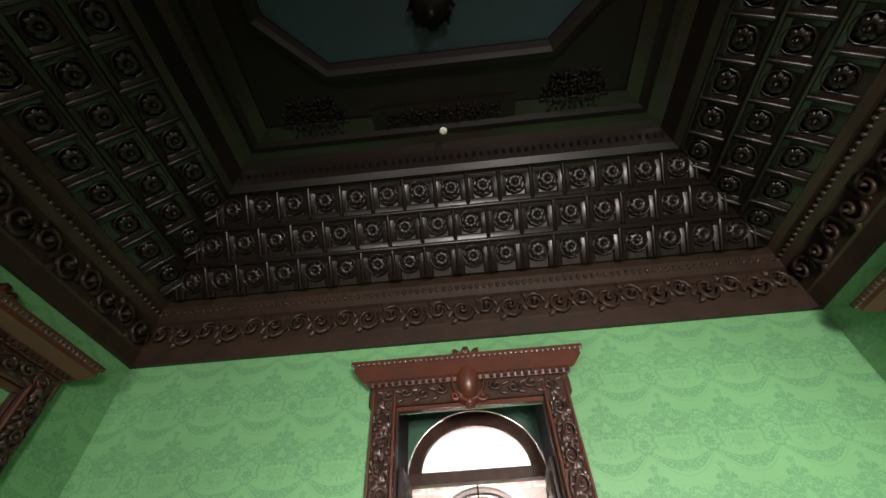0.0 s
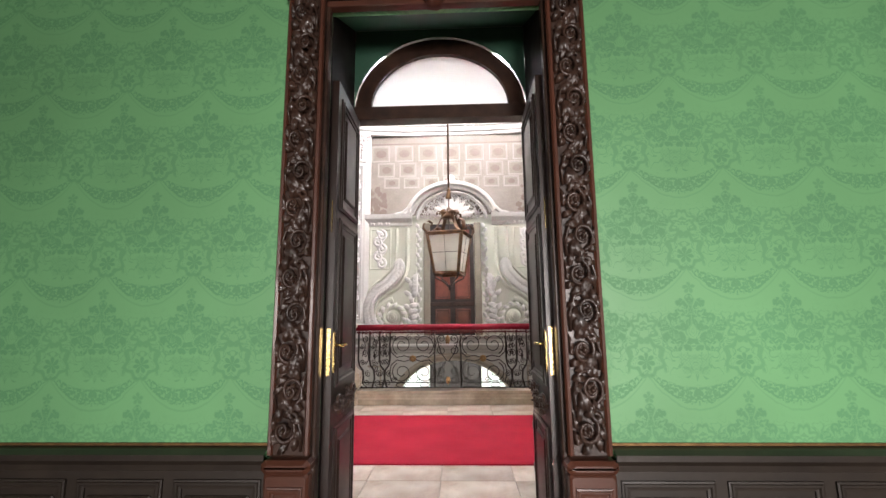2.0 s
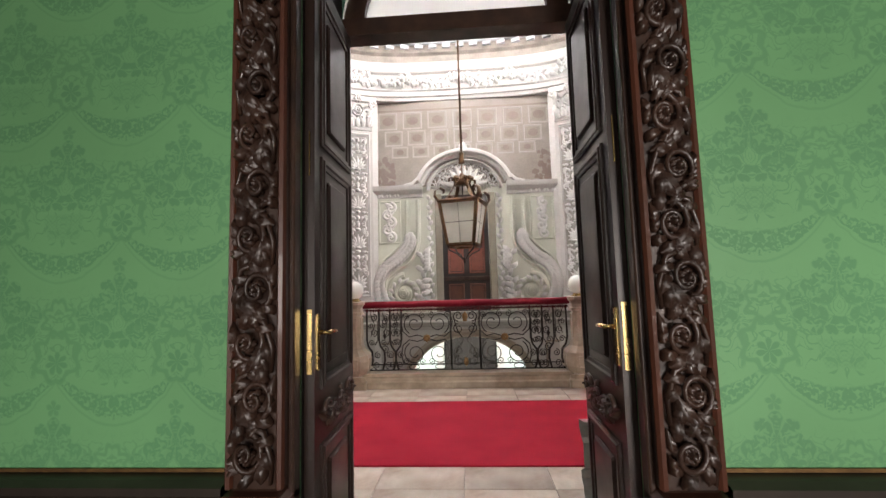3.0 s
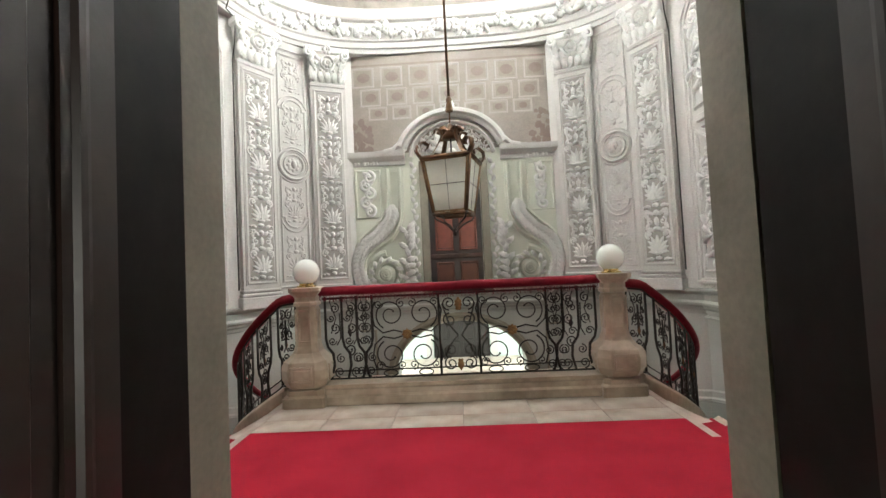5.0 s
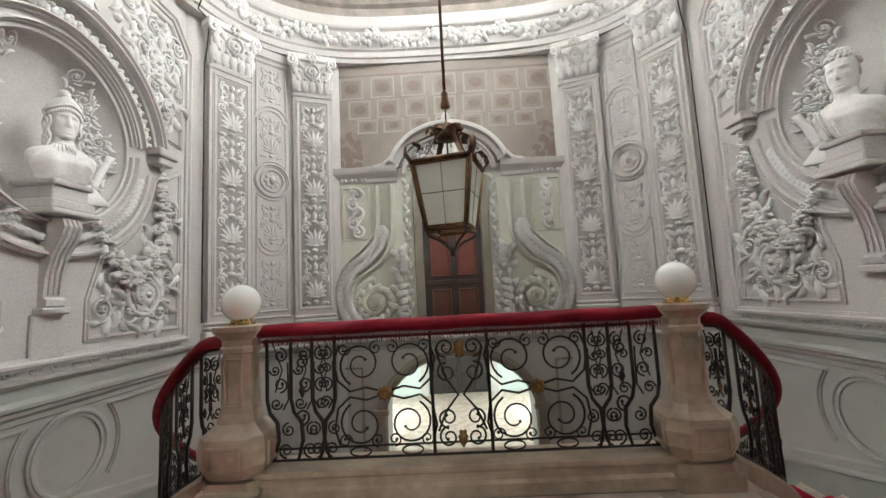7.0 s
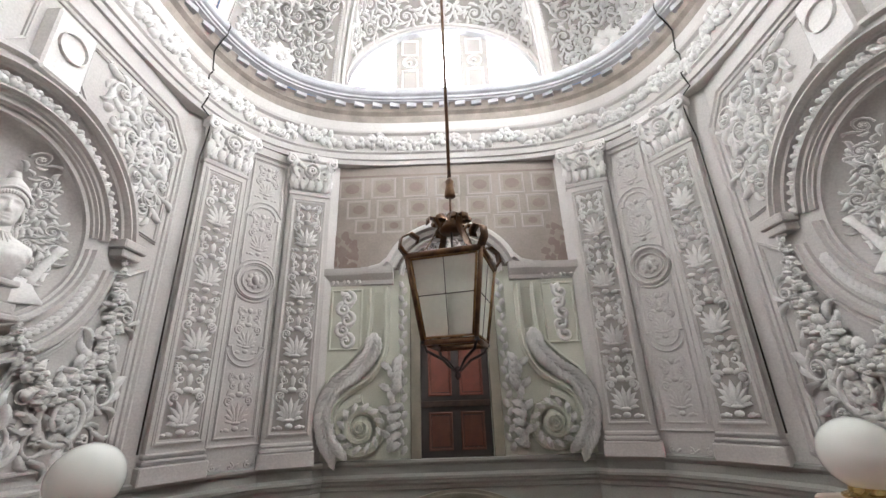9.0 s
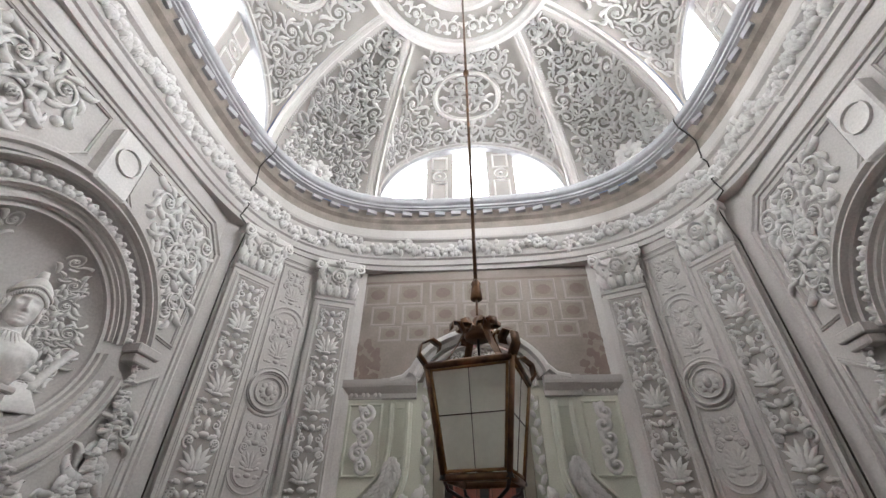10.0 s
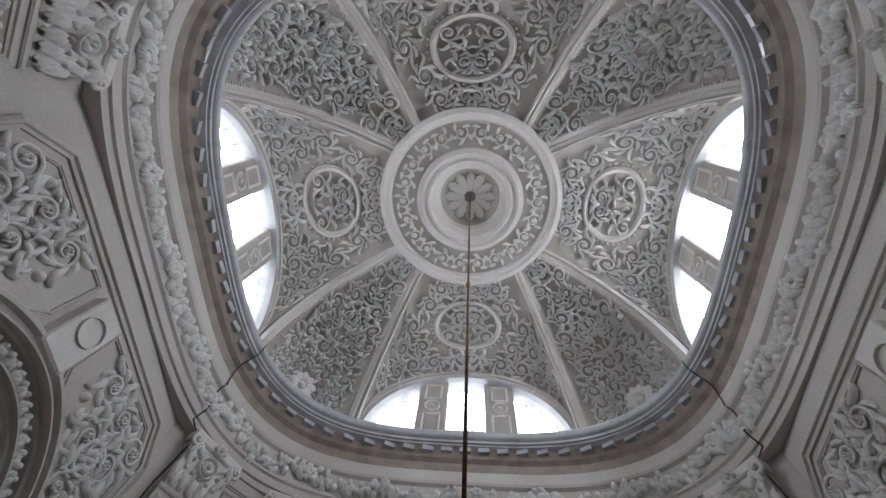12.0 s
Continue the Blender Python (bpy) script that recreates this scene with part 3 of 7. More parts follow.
def wainscot():
    """Panelled dark wooden dado."""
    for x0, x1 in ((SX0 + 0.01, DX - 0.935), (DX + 0.935, SX1 - 0.01)):
        d = tagged(part("dado", MB().box(x0, x1, SY1 - 0.04, SY1 - 0.002, 0, 0.62), DADOWOOD, None, "dark panelled wooden dado with moulded rail"), category="dado", kind="structure")
        n = 5
        sx = (x1 - x0) / n
        p = MB()
        moulding(p, [(-sx * 0.4, -0.2), (sx * 0.4, -0.2), (sx * 0.4, 0.2), (-sx * 0.4, 0.2)], 0.045, 0.02, True)
        p.box(-sx * 0.33, sx * 0.33, -0.14, 0.14, 0, 0.014, 0.008)
        first = None
        for i in range(n):
            m = patch(x0 + sx * (i + 0.5), SY1 - 0.042, 0.31, 1, 0)
            if first is None:
                first = part("panel", p, DADOWOOD, d, m=m)
            else:
                same("panel", first, d, m)
        r = MB().sweep([(x0, SY1 - 0.04), (x1, SY1 - 0.04)], [(0, 0.575), (0.025, 0.585), (0.03, 0.615), (0.06, 0.645), (0.06, 0.675), (0.02, 0.69), (-0.04, 0.695)], inward=-1)
        part("dado_rail", r, DADOWOOD, d)
        g = MB().box(x0, x1, SY1 - 0.012, SY1 - 0.003, 0.697, 0.711)
        part("gilt_fillet", g, GILT, d, "thin worn gilt fillet")
    for x, s in ((SX0, 1), (SX1, -1)):
        d = tagged(part("dado", MB().box(min(x + s * 0.002, x + s * 0.04), max(x + s * 0.002, x + s * 0.04), SY0, SY1 - 0.05, 0, 0.72), DADOWOOD, None, "dark wooden dado"), category="dado", kind="structure")


wainscot()


def carved_door_frame(place, label):
    """Carved portal: two scroll-carved jambs on plinths, frieze with cartouche, projecting cornice."""
    o = thing("door_frame", place, label, "door frame", "carved door surrounds")
    for s in (-1, 1):
        j = part("jamb", MB().box(s * 0.800 - 0.110, s * 0.800 + 0.110, 0.66, 3.60, 0.002, 0.10, 0.015), DARKWOOD, o)
        c = MB()
        rnd = random.Random(5)
        v, k = 0.76, 0
        while v < 3.26:
            h = 1 if k % 2 else -1
            c.spiral((0.02 * h, v + 0.05, 0.03), 0.082, 1.45, -math.pi / 2 * h, h, 0.015, 6, 20, 0.03)
            c.rosette((0.02 * h, v + 0.05, 0.02), 0.042, 0.045, 5)
            for a in (0.1, 0.8, 1.5, 2.2, 2.9, 3.6, 4.3, 5.0, 5.7):
                q = a + rnd.uniform(-0.2, 0.2)
                c.leaf((0.02 * h + 0.065 * math.cos(q), v + 0.05 + 0.065 * math.sin(q), 0.012), q + 0.9 * h, 0.085, 0.05, 0.055, 0.35 * h)
            c.tube([(-0.085 * h, v - 0.06, 0.02), (-0.10 * h, v + 0.03, 0.03), (-0.06 * h, v + 0.13, 0.035), (0.05 * h, v + 0.165, 0.03)], [0.010, 0.015, 0.014, 0.009], 6)
            c.leaf((-0.02 * h, v + 0.15, 0.01), 1.57 - 0.8 * h, 0.13, 0.075, 0.065, 0.35 * h)
            c.leaf((0.06 * h, v + 0.15, 0.01), 1.57 + 0.5 * h, 0.09, 0.055, 0.045, -0.3 * h)
            v += 0.205
            k += 1
        c.v = [(u if abs(u) < 0.085 else math.copysign(0.085 + 0.02 * math.tanh((abs(u) - 0.085) / 0.02), u), vv, n if abs(u) < 0.095 else n * max(0.25, 1 - (abs(u) - 0.095) * 14)) for u, vv, n in c.v]
        part("carving", c, DARKWOOD, j, "deeply carved acanthus scrolls", True, Matrix.Translation((s * 0.800, 0, 0.098)) @ Matrix.Diagonal((0.82, 1, 1, 1)))
        e = MB()
        for d in (-0.100, 0.100):
            e.tube([(s * 0.800 + d, 0.68, 0.105), (s * 0.800 + d, 3.58, 0.105)], 0.016, 6)
        part("edge_bead", e, REDWOOD, j, "reddish rubbed edge beads")
        p = MB().box(s * 0.800 - 0.120, s * 0.800 + 0.120, 0.0, 0.59, 0.002, 0.13, 0.012).box(s * 0.800 - 0.132, s * 0.800 + 0.132, 0.59, 0.66, 0.002, 0.15, 0.02)
        pl = part("plinth", p, REDWOOD, o, "panelled plinth block")
        q = MB()
        moulding(q, [(-0.075, -0.2), (0.075, -0.2), (0.075, 0.2), (-0.075, 0.2)], 0.035, 0.018, True)
        part("panel_moulding", q, REDWOOD, pl, m=Matrix.Translation((s * 0.800, 0.31, 0.13)))
        moul = MB().box(s * 0.680 - 0.012, s * 0.680 + 0.012, 0.02, 3.37, 0.002, 0.06, 0.006)
        part("inner_moulding", moul, DARKWOOD, o)
    part("inner_moulding", MB().box(-0.692, 0.692, 3.37, 3.41, 0.002, 0.06, 0.006), REDWOOD, o)
    f = part("frieze", MB().box(-0.95, 0.95, 3.412, 3.60, 0.003, 0.095, 0.012), DARKWOOD, o)
    c = MB()
    for s in (-1, 1):
        for i in range(4):
            u = s * (0.26 + 0.165 * i)
            c.spiral((u, 0.02 * (-1) ** i, 0.02), 0.07, 1.4, 1.57, s * (-1) ** i, 0.017, 6, 18, 0.02)
            c.leaf((u + 0.05 * s, 0.03, 0), 0.5 if s > 0 else 2.6, 0.12, 0.06, 0.045, 0.3)
            c.leaf((u + 0.02 * s, -0.05, 0), -0.5 if s > 0 else -2.6, 0.11, 0.055, 0.04, 0.3)
    part("carving", c, DARKWOOD, f, "carved scroll frieze", True, Matrix.Translation((0, 3.505, 0.095)) @ Matrix.Diagonal((1, 0.75, 1, 1)))
    k = MB()
    k.blob((0, 3.62, 0.10), (0.11, 0.20, 0.11), 14, 4)
    moulding(k, arc(0, 3.62, 0.15, 0, 2 * math.pi, 22, 0.235)[:-1], 0.05, 0.16, True)
    for s in (-1, 1):
        k.spiral((s * 0.13, 3.80, 0.10), 0.06, 1.3, 0, s, 0.02, 6, 14, 0.03)
        k.spiral((s * 0.12, 3.44, 0.10), 0.055, 1.3, 0, -s, 0.02, 6, 14, 0.03)
        k.leaf((s * 0.05, 3.84, 0.08), 1.57 - s * 0.7, 0.13, 0.08, 0.09)
    k.leaf((0, 3.84, 0.08), 1.57, 0.12, 0.1, 0.12)
    k.blob((0, 3.37, 0.09), (0.06, 0.05, 0.09), 8, 3)
    part("cartouche", k, REDWOOD, o, "carved oval cartouche with scrolls", True)
    prof = [(0, 3.60), (0.10, 3.605), (0.12, 3.64), (0.15, 3.65), (0.20, 3.70), (0.22, 3.72), (0.22, 3.76), (0.25, 3.79), (0.25, 3.81), (0, 3.815)]
    z = MB()
    z.loft([[(u + (d if u > 0 else -d) * 0.9, v, d) for d, v in prof] for u in (-0.89, 0.89)], closed=False)
    for u in (-1, 1):
        z.add([(u * (0.89 + d * 0.9), v, d) for d, v in prof], [tuple(range(len(prof)))])
    co = part("cornice", z, REDWOOD, o, "projecting reddish cornice")
    b = MB()
    for i in range(44):
        u = -1.1 + 2.2 * i / 43
        b.leaf((u, 0.0, 0), 1.57, 0.05, 0.045, 0.03)
    part("leaf_moulding", b, DARKWOOD, co, "carved leaf crest", True, Matrix.Translation((0, 3.765, 0.225)))
    d = MB()
    for i in range(30):
        u = -0.95 + 1.9 * i / 29
        if abs(u) > 0.17:
            d.box(u - 0.018, u + 0.018, 3.608, 3.648, 0.10, 0.14)
    part("dentils", d, DARKWOOD, co)


carved_door_frame(patch(DX, SY1, 0, 1, 0), "heavy carved dark wooden door surround with cartouche and cornice")
carved_door_frame(patch(SX0, 3.10, 0, 0, 1), "carved dark wooden door surround on the side wall")
carved_door_frame(patch(SX1, 3.10, 0, 0, -1), "carved dark wooden door surround on the side wall")


def door_and_fanlight():
    fr = thing("fanlight", None, "arched frosted white fanlight in a dark wooden frame above the door", "window")
    R0, R1, H0, H1 = 0.680, 0.545, 0.62, 0.445
    z = 2.99
    m = MB()
    outer = arc(DX, z + 0.02, R0, 0, math.pi, 26, H0)
    inner = arc(DX, z + 0.05, R1, 0, math.pi, 26, H1)
    m.loft([[(u, 5.38, v) for u, v in outer], [(u, 5.36, v) for u, v in inner], [(u, 5.43, v) for u, v in inner], [(u, 5.45, v) for u, v in outer]], closed=False)
    part("arch_frame", m, DARKWOOD, fr)
    part("transom_bar", MB().box(DX - 0.680, DX + 0.680, 5.34, 5.46, 2.93, 3.035), DARKWOOD, fr)
    gl = MB().add([(u, 5.40, v) for u, v in inner], [tuple(range(len(inner)))])
    g = part("pane", gl, FANGLASS, fr)
    g.visible_shadow = False
    t = MB()
    t.loft([[(u, 5.352, v) for u, v in outer], [(u * 1.0, 5.352, 3.72) for u, v in outer]], closed=False)
    part("tympanum", t, GREENPAINT, fr)
    for s in (-1, 1):
        st = MB().box(DX + s * 0.890 - 0.045, DX + s * 0.890 + 0.045, 5.352, 5.858, 0.0, 2.93, 0.006)
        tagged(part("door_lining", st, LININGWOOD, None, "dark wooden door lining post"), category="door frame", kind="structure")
    for s in (-1, 1):
        a = math.atan2(-0.62, -s * 0.01)
        L = 0.60
        lf = thing("double_door_leaf", Matrix.Translation((0.055 + s * 0.660, 5.36, 0.015)) @ Matrix.Rotation(a, 4, "Z"), "tall dark wooden panelled door leaf standing open", "door", "leaves of the double door")
        part("leaf", MB().box(0, L, -0.022, 0.022, 0, 2.90), LEAFWOOD, lf)
        for side in (-1, 1):
            fm = Matrix.Translation((0, side * 0.022, 0)) @ Matrix(((1, 0, 0, 0), (0, 0, side, 0), (0, 1, 0, 0), (0, 0, 0, 1)))
            for v0, v1 in ((0.12, 0.72), (1.0, 1.98), (2.08, 2.78)):
                p = MB()
                moulding(p, [(0.09, v0), (L - 0.09, v0), (L - 0.09, v1), (0.09, v1)], 0.05, 0.020, True)
                p.box(0.16, L - 0.16, v0 + 0.07, v1 - 0.07, 0, 0.016, 0.01)
                part("panel", p, LEAFWOOD, lf, m=fm)
            c = MB()
            for i in range(5):
                c.spiral((0.12 + 0.09 * i, 0.86 + 0.03 * (-1) ** i, 0.01), 0.05, 1.2, i, (-1) ** i, 0.014, 5, 12, 0.02)
                c.leaf((0.1 + 0.09 * i, 0.84, 0), 0.4 * (-1) ** i, 0.11, 0.06, 0.035)
            part("carved_rail", c, DARKWOOD, lf, "carved foliage on the lock rail", True, fm)
            h = MB().box(L - 0.05, L - 0.024, 1.06, 1.30, 0, 0.008, 0.003)
            pl = part("lock_plate", h, BRASS, lf, "long brass lock plate", m=fm)
            hh = MB().tube([(L - 0.038, 1.22, 0.01), (L - 0.038, 1.22, 0.05), (L - 0.08, 1.222, 0.055), (L - 0.14, 1.215, 0.05)], [0.010, 0.009, 0.009, 0.007], 8)
            part("lever_handle", hh, BRASS, pl, "brass lever handle", True)
        part("edge_strip", MB().box(L, L + 0.003, -0.011, 0.011, 1.05, 1.32), BRASS, lf, "brass latch strip on the edge")
        b = MB().tube([(L + 0.002, 0, 1.9), (L + 0.002, 0, 2.1)], 0.004, 6)
        part("bolt", b, BRASS, lf)


door_and_fanlight()


def salon_ceiling():
    """Coved dark wooden ceiling: carved frieze, coffered cove with rosettes, flat frame and painted centre."""
    x0, x1, y0, y1 = SX0, SX1, SY0, SY1
    prof = [(0.0, 4.11), (0.05, 4.11), (0.07, 4.27), (0.09, 4.29), (0.10, 4.58), (0.14, 4.60), (0.20, 4.66), (0.22, 4.74), (0.26, 4.76), (0.30, 4.78)]
    path = [(x0, y0), (x1, y0), (x1, y1), (x0, y1)]
    m = MB().sweep(path, prof, True)
    tagged(part("cornice_salon", m, FRIEZEWOOD, None, "carved dark wooden cornice frieze"), category="cornice", kind="structure")
    fr = bpy.data.objects["cornice_salon"]
    # scroll carving on the frieze, one stretch for each wall
    for mm, ln in ((patch((x0 + x1) / 2, y1 - 0.098, 4.43, 1, 0), x1 - x0 - 0.3), (patch(x0 + 0.098, (y0 + y1) / 2, 4.43, 0, 1), y1 - y0 - 0.3), (patch(x1 - 0.098, (y0 + y1) / 2, 4.43, 0, -1), y1 - y0 - 0.3)):
        c = MB()
        n = int(ln / 0.26)
        for i in range(n):
            u = -ln / 2 + ln * (i + 0.5) / n
            h = (-1) ** i
            c.spiral((u, 0.01 * h, 0.012), 0.125, 1.4, 0, h, 0.026, 5, 14, 0.04)
            c.leaf((u + 0.1, -0.06 * h, 0), 0.9 * h, 0.16, 0.08, 0.045, 0.3 * h)
            c.leaf((u - 0.04, 0.07 * h, 0), 2.4 * h, 0.12, 0.07, 0.045)
        part("carving", c, FRIEZEWOOD, fr, "carved acanthus scroll frieze", True, mm @ Matrix.Diagonal((1, 1.15, 1.2, 1)))
        b = MB()
        k = int(ln / 0.075)
        for i in range(k):
            b.blob((-ln / 2 + ln * (i + 0.5) / k, 0.245, 0.075), (0.031, 0.036, 0.06), 6, 2)
        part("egg_moulding", b, FRIEZEWOOD, fr, "row of carved eggs", True, mm)
    # cove
    A0, A1 = (0.34, 4.75), (1.16, 5.57)       # foot and head of the coffered slope
    cv = MB()
    P = [(0.30, 4.78), A0, (0.61, 5.02), (0.89, 5.30), A1, (1.16, 5.50), (1.22, 5.47), (1.28, 5.52), (1.36, 5.70), (1.44, 5.74), (1.80, 5.76)]
    cv.sweep(path, P, True)
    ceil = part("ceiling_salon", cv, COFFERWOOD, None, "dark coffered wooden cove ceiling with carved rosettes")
    tagged(ceil, category="ceiling", kind="structure")
    rows = 3
    cof = MB()
    for wall, (mm, ln) in enumerate(((patch((x0 + x1) / 2, y1, 0, 1, 0), x1 - x0), (patch(x0, (y0 + y1) / 2, 0, 0, 1), y1 - y0), (patch(x1, (y0 + y1) / 2, 0, 0, -1), y1 - y0))):
        for r in range(rows):
            t0, t1 = r / rows, (r + 1) / rows
            n0, v0 = A0[0] + (A1[0] - A0[0]) * t0, A0[1] + (A1[1] - A0[1]) * t0
            n1, v1 = A0[0] + (A1[0] - A0[0]) * t1, A0[1] + (A1[1] - A0[1]) * t1
            nm, vm = (n0 + n1) / 2, (v0 + v1) / 2
            half = ln / 2 - nm
            n = max(4, round(2 * half / 0.365))
            al = Vector((0, v1 - v0, n1 - n0)).normalized()
            out = Vector((0, -al.z, al.y)).normalized()
            L = math.hypot(n1 - n0, v1 - v0)
            for i in range(n + 1):
                u = -half + 2 * half * i / n
                o = MB().box(-0.075, 0.075, -L / 2, L / 2, 0, 0.035, 0.01).box(-0.022, 0.022, -L / 2, L / 2, 0.03, 0.065, 0.012)
                lm = mm @ Matrix(((1, al.x, out.x, u), (0, al.y, out.y, vm), (0, al.z, out.z, nm), (0, 0, 0, 1)))
                cof.add([lm @ Vector(p) for p in o.v], o.f)
                if i < n:
                    uu = u + half / n
                    o = MB().rosette((0, 0, 0), 0.10, 0.075, 8)
                    moulding(o, arc(0, 0, 0.115, 0, 2 * math.pi, 12)[:-1], 0.03, 0.045, True)
                    lm = mm @ Matrix(((1, al.x, out.x, uu), (0, al.y, out.y, vm), (0, al.z, out.z, nm), (0, 0, 0, 1)))
                    cof.add([lm @ Vector(p) for p in o.v], o.f)
            o = MB().box(-half, half, -0.085, 0.085, 0, 0.036, 0.01).box(-half, half, -0.025, 0.025, 0.03, 0.068, 0.012)
            lm = mm @ Matrix(((1, al.x, out.x, 0), (0, al.y, out.y, v1 - al.y * 0.03), (0, al.z, out.z, n1 - al.z * 0.03), (0, 0, 0, 1)))
            cof.add([lm @ Vector(p) for p in o.v], o.f)
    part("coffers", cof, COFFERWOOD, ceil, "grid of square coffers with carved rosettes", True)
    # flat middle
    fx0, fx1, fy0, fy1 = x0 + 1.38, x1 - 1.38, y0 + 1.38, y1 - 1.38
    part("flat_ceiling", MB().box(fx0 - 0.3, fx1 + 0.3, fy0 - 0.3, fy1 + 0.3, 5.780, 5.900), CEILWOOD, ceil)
    xs = (fx0 + fx1) / 2
    c = 0.50
    gx0, gx1, gy1, gy0 = xs - 1.56, xs + 1.56, fy1 - 0.95, fy0 + 0.62
    octo = [(gx0 + c, gy0), (gx1 - c, gy0), (gx1, gy0 + c), (gx1, gy1 - c), (gx1 - c, gy1), (gx0 + c, gy1), (gx0, gy1 - c), (gx0, gy0 + c)]
    part("painted_panel", MB().add([(u, v, 5.776) for u, v in octo], [tuple(range(8))]), TEAL, ceil, "deep teal painted centre panel")
    o = MB().sweep(octo, [(-0.10, 5.780), (-0.10, 5.700), (-0.04, 5.680), (0.0, 5.720), (0.05, 5.740), (0.05, 5.780)], True)
    o.sweep([(fx0 + 0.22, fy0 + 0.22), (fx1 - 0.22, fy0 + 0.22), (fx1 - 0.22, fy1 - 0.22), (fx0 + 0.22, fy1 - 0.22)], [(-0.06, 5.780), (-0.06, 5.730), (0, 5.720), (0.05, 5.750), (0.05, 5.780)], True)
    for sx in (-1, 1):
        o.sweep([(xs + sx * 0.62, fy1 - 0.30), (xs + sx * 0.62, fy1 - 0.46)][::sx], [(-0.03, 5.780), (-0.03, 5.720), (0.03, 5.720), (0.03, 5.780)])
    o.box(xs - 0.75, xs + 0.75, fy1 - 0.50, fy1 - 0.28, 5.740, 5.780)
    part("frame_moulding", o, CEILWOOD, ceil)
    k = MB()
    for i in range(60):
        u = fx0 - 0.1 + (fx1 - fx0 + 0.2) * i / 59
        k.leaf((u, 0.0, 0), 1.57, 0.09, 0.045, 0.03)
    part("leaf_moulding", k, CEILWOOD, ceil, "carved leaf border", True, patch(0, fy1 + 0.060, 5.575, 1, 0))
    cr = MB()
    foliage(cr, lambda u, v: True, (-0.28, 0.28, -0.2, 0.2), 0.11, 0.05, 4)
    base = part("corner_carving", cr, CEILWOOD, ceil, "carved foliage in the ceiling corner", True, Matrix.Translation((xs - 1.35, fy1 - 0.45, 5.780)) @ Matrix.Rotation(math.pi, 4, "X"))
    for sx in (1,):
        same("corner_carving", base, ceil, Matrix.Translation((xs + 1.35, fy1 - 0.45, 5.780)) @ Matrix.Rotation(math.pi, 4, "X"))
    fo = MB()
    foliage(fo, lambda u, v: True, (-0.66, 0.66, -0.08, 0.08), 0.09, 0.035, 8)
    part("frieze_carving", fo, CEILWOOD, ceil, "", True, Matrix.Translation((xs, fy1 - 0.39, 5.740)) @ Matrix.Rotation(math.pi, 4, "X"))
    b = MB().lathe([(0.01, -0.32), (0.05, -0.28), (0.04, -0.22), (0.11, -0.16), (0.16, -0.10), (0.15, -0.04), (0.2, 0.0)], 14)
    boss = thing("ceiling_boss", at(xs - 0.02, 1.95, 5.780), "carved dark wooden ceiling boss with turned down leaves", "ceiling boss")
    part("body", b, CEILWOOD, boss, "", True)
    lf = None
    for i in range(8):
        m = Matrix.Rotation(i * math.pi / 4, 4, "Z")
        if lf is None:
            lf = part("leaf", MB().leaf((0.1, 0, -0.1), 0, 0.12, 0.09, 0.05), CEILWOOD, boss, "", True, m)
        else:
            same("leaf", lf, boss, m)
    dt = thing("smoke_detector", at(xs - 0.02, 3.07, 5.600), "small white detector hanging at the ceiling frame", "detector")
    part("body", MB().lathe([(0.015, -0.035), (0.035, -0.03), (0.042, -0.012), (0.04, 0.0)], 16), GLOBE, dt, "", True)
    part("bracket", MB().tube([(0, 0, 0), (0, 0, 0.09), (0, 0.02, 0.13)], 0.008, 6), IRON, dt)
    slab("roof_salon", CEILWOOD, x0 - 0.3, x1 + 0.3, y0 - 0.3, 5.35, 6.05, 6.2, "upper floor above the ceiling", "ceiling")


salon_ceiling()


def side_door():
    """Closed dark double doors in the side walls."""
    for x, s in ((SX0, 1), (SX1, -1)):
        o = thing("side_door", patch(x, 3.10, 0, 0, s), "closed dark wooden double door in the side wall", "door", "side doors")
        part("leaf", MB().box(-0.606, 0.606, 0, 3.27, 0.002, 0.035), NIGHT, o)
        for k in (-1, 1):
            for v0, v1 in ((0.15, 0.8), (1.0, 2.1), (2.25, 3.1)):
                p = MB()
                moulding(p, [(k * 0.30 - 0.22, v0), (k * 0.30 + 0.22, v0), (k * 0.30 + 0.22, v1), (k * 0.30 - 0.22, v1)], 0.05, 0.025, True)
                part("door_panel", p, LEAFWOOD, o, m=Matrix.Translation((0, 0, 0.036)))


side_door()


# ---- rotunda: walls ----
W = 3.3            # half width of the flat sides
ZL = -3.3          # lower floor
NY = CY + 0.2        # axis of the bust niches
west = patch(-HX, NY, 0, 0, 1)
east = patch(HX, NY, 0, 0, -1)
north = patch(0, CY + HY, 0, 1, 0)
south = patch(0, CY - HY, 0, -1, 0)
# rounded corners, as the north-east one stands: jamb, pilaster, panel, pilaster, return
CORNER = [(HX, CY + 3.06), (5.52, CY + 3.42), (4.93, CY + 4.32), (4.17, CY + 5.09), (3.17, CY + 5.50), (3.0, CY + HY)]


def corner(sx, sy):
    return [(sx * x, CY + sy * (y - CY)) for x, y in CORNER]


def facet(a, b):
    """A wall's axes on the stretch a-b, facing the middle of the rotunda."""
    mx_, my_ = (a[0] + b[0]) / 2, (a[1] + b[1]) / 2
    ux, uy = b[0] - a[0], b[1] - a[1]
    if uy * -mx_ - ux * (CY - my_) < 0:
        ux, uy = -ux, -uy
    return patch(mx_, my_, 0, ux, uy)


def rect(u0, v0, u1, v1):
    return [(u0, v0), (u1, v0), (u1, v1), (u0, v1)]


NV, NR = 4.1, 1.32   # bust niche: height of its centre and radius


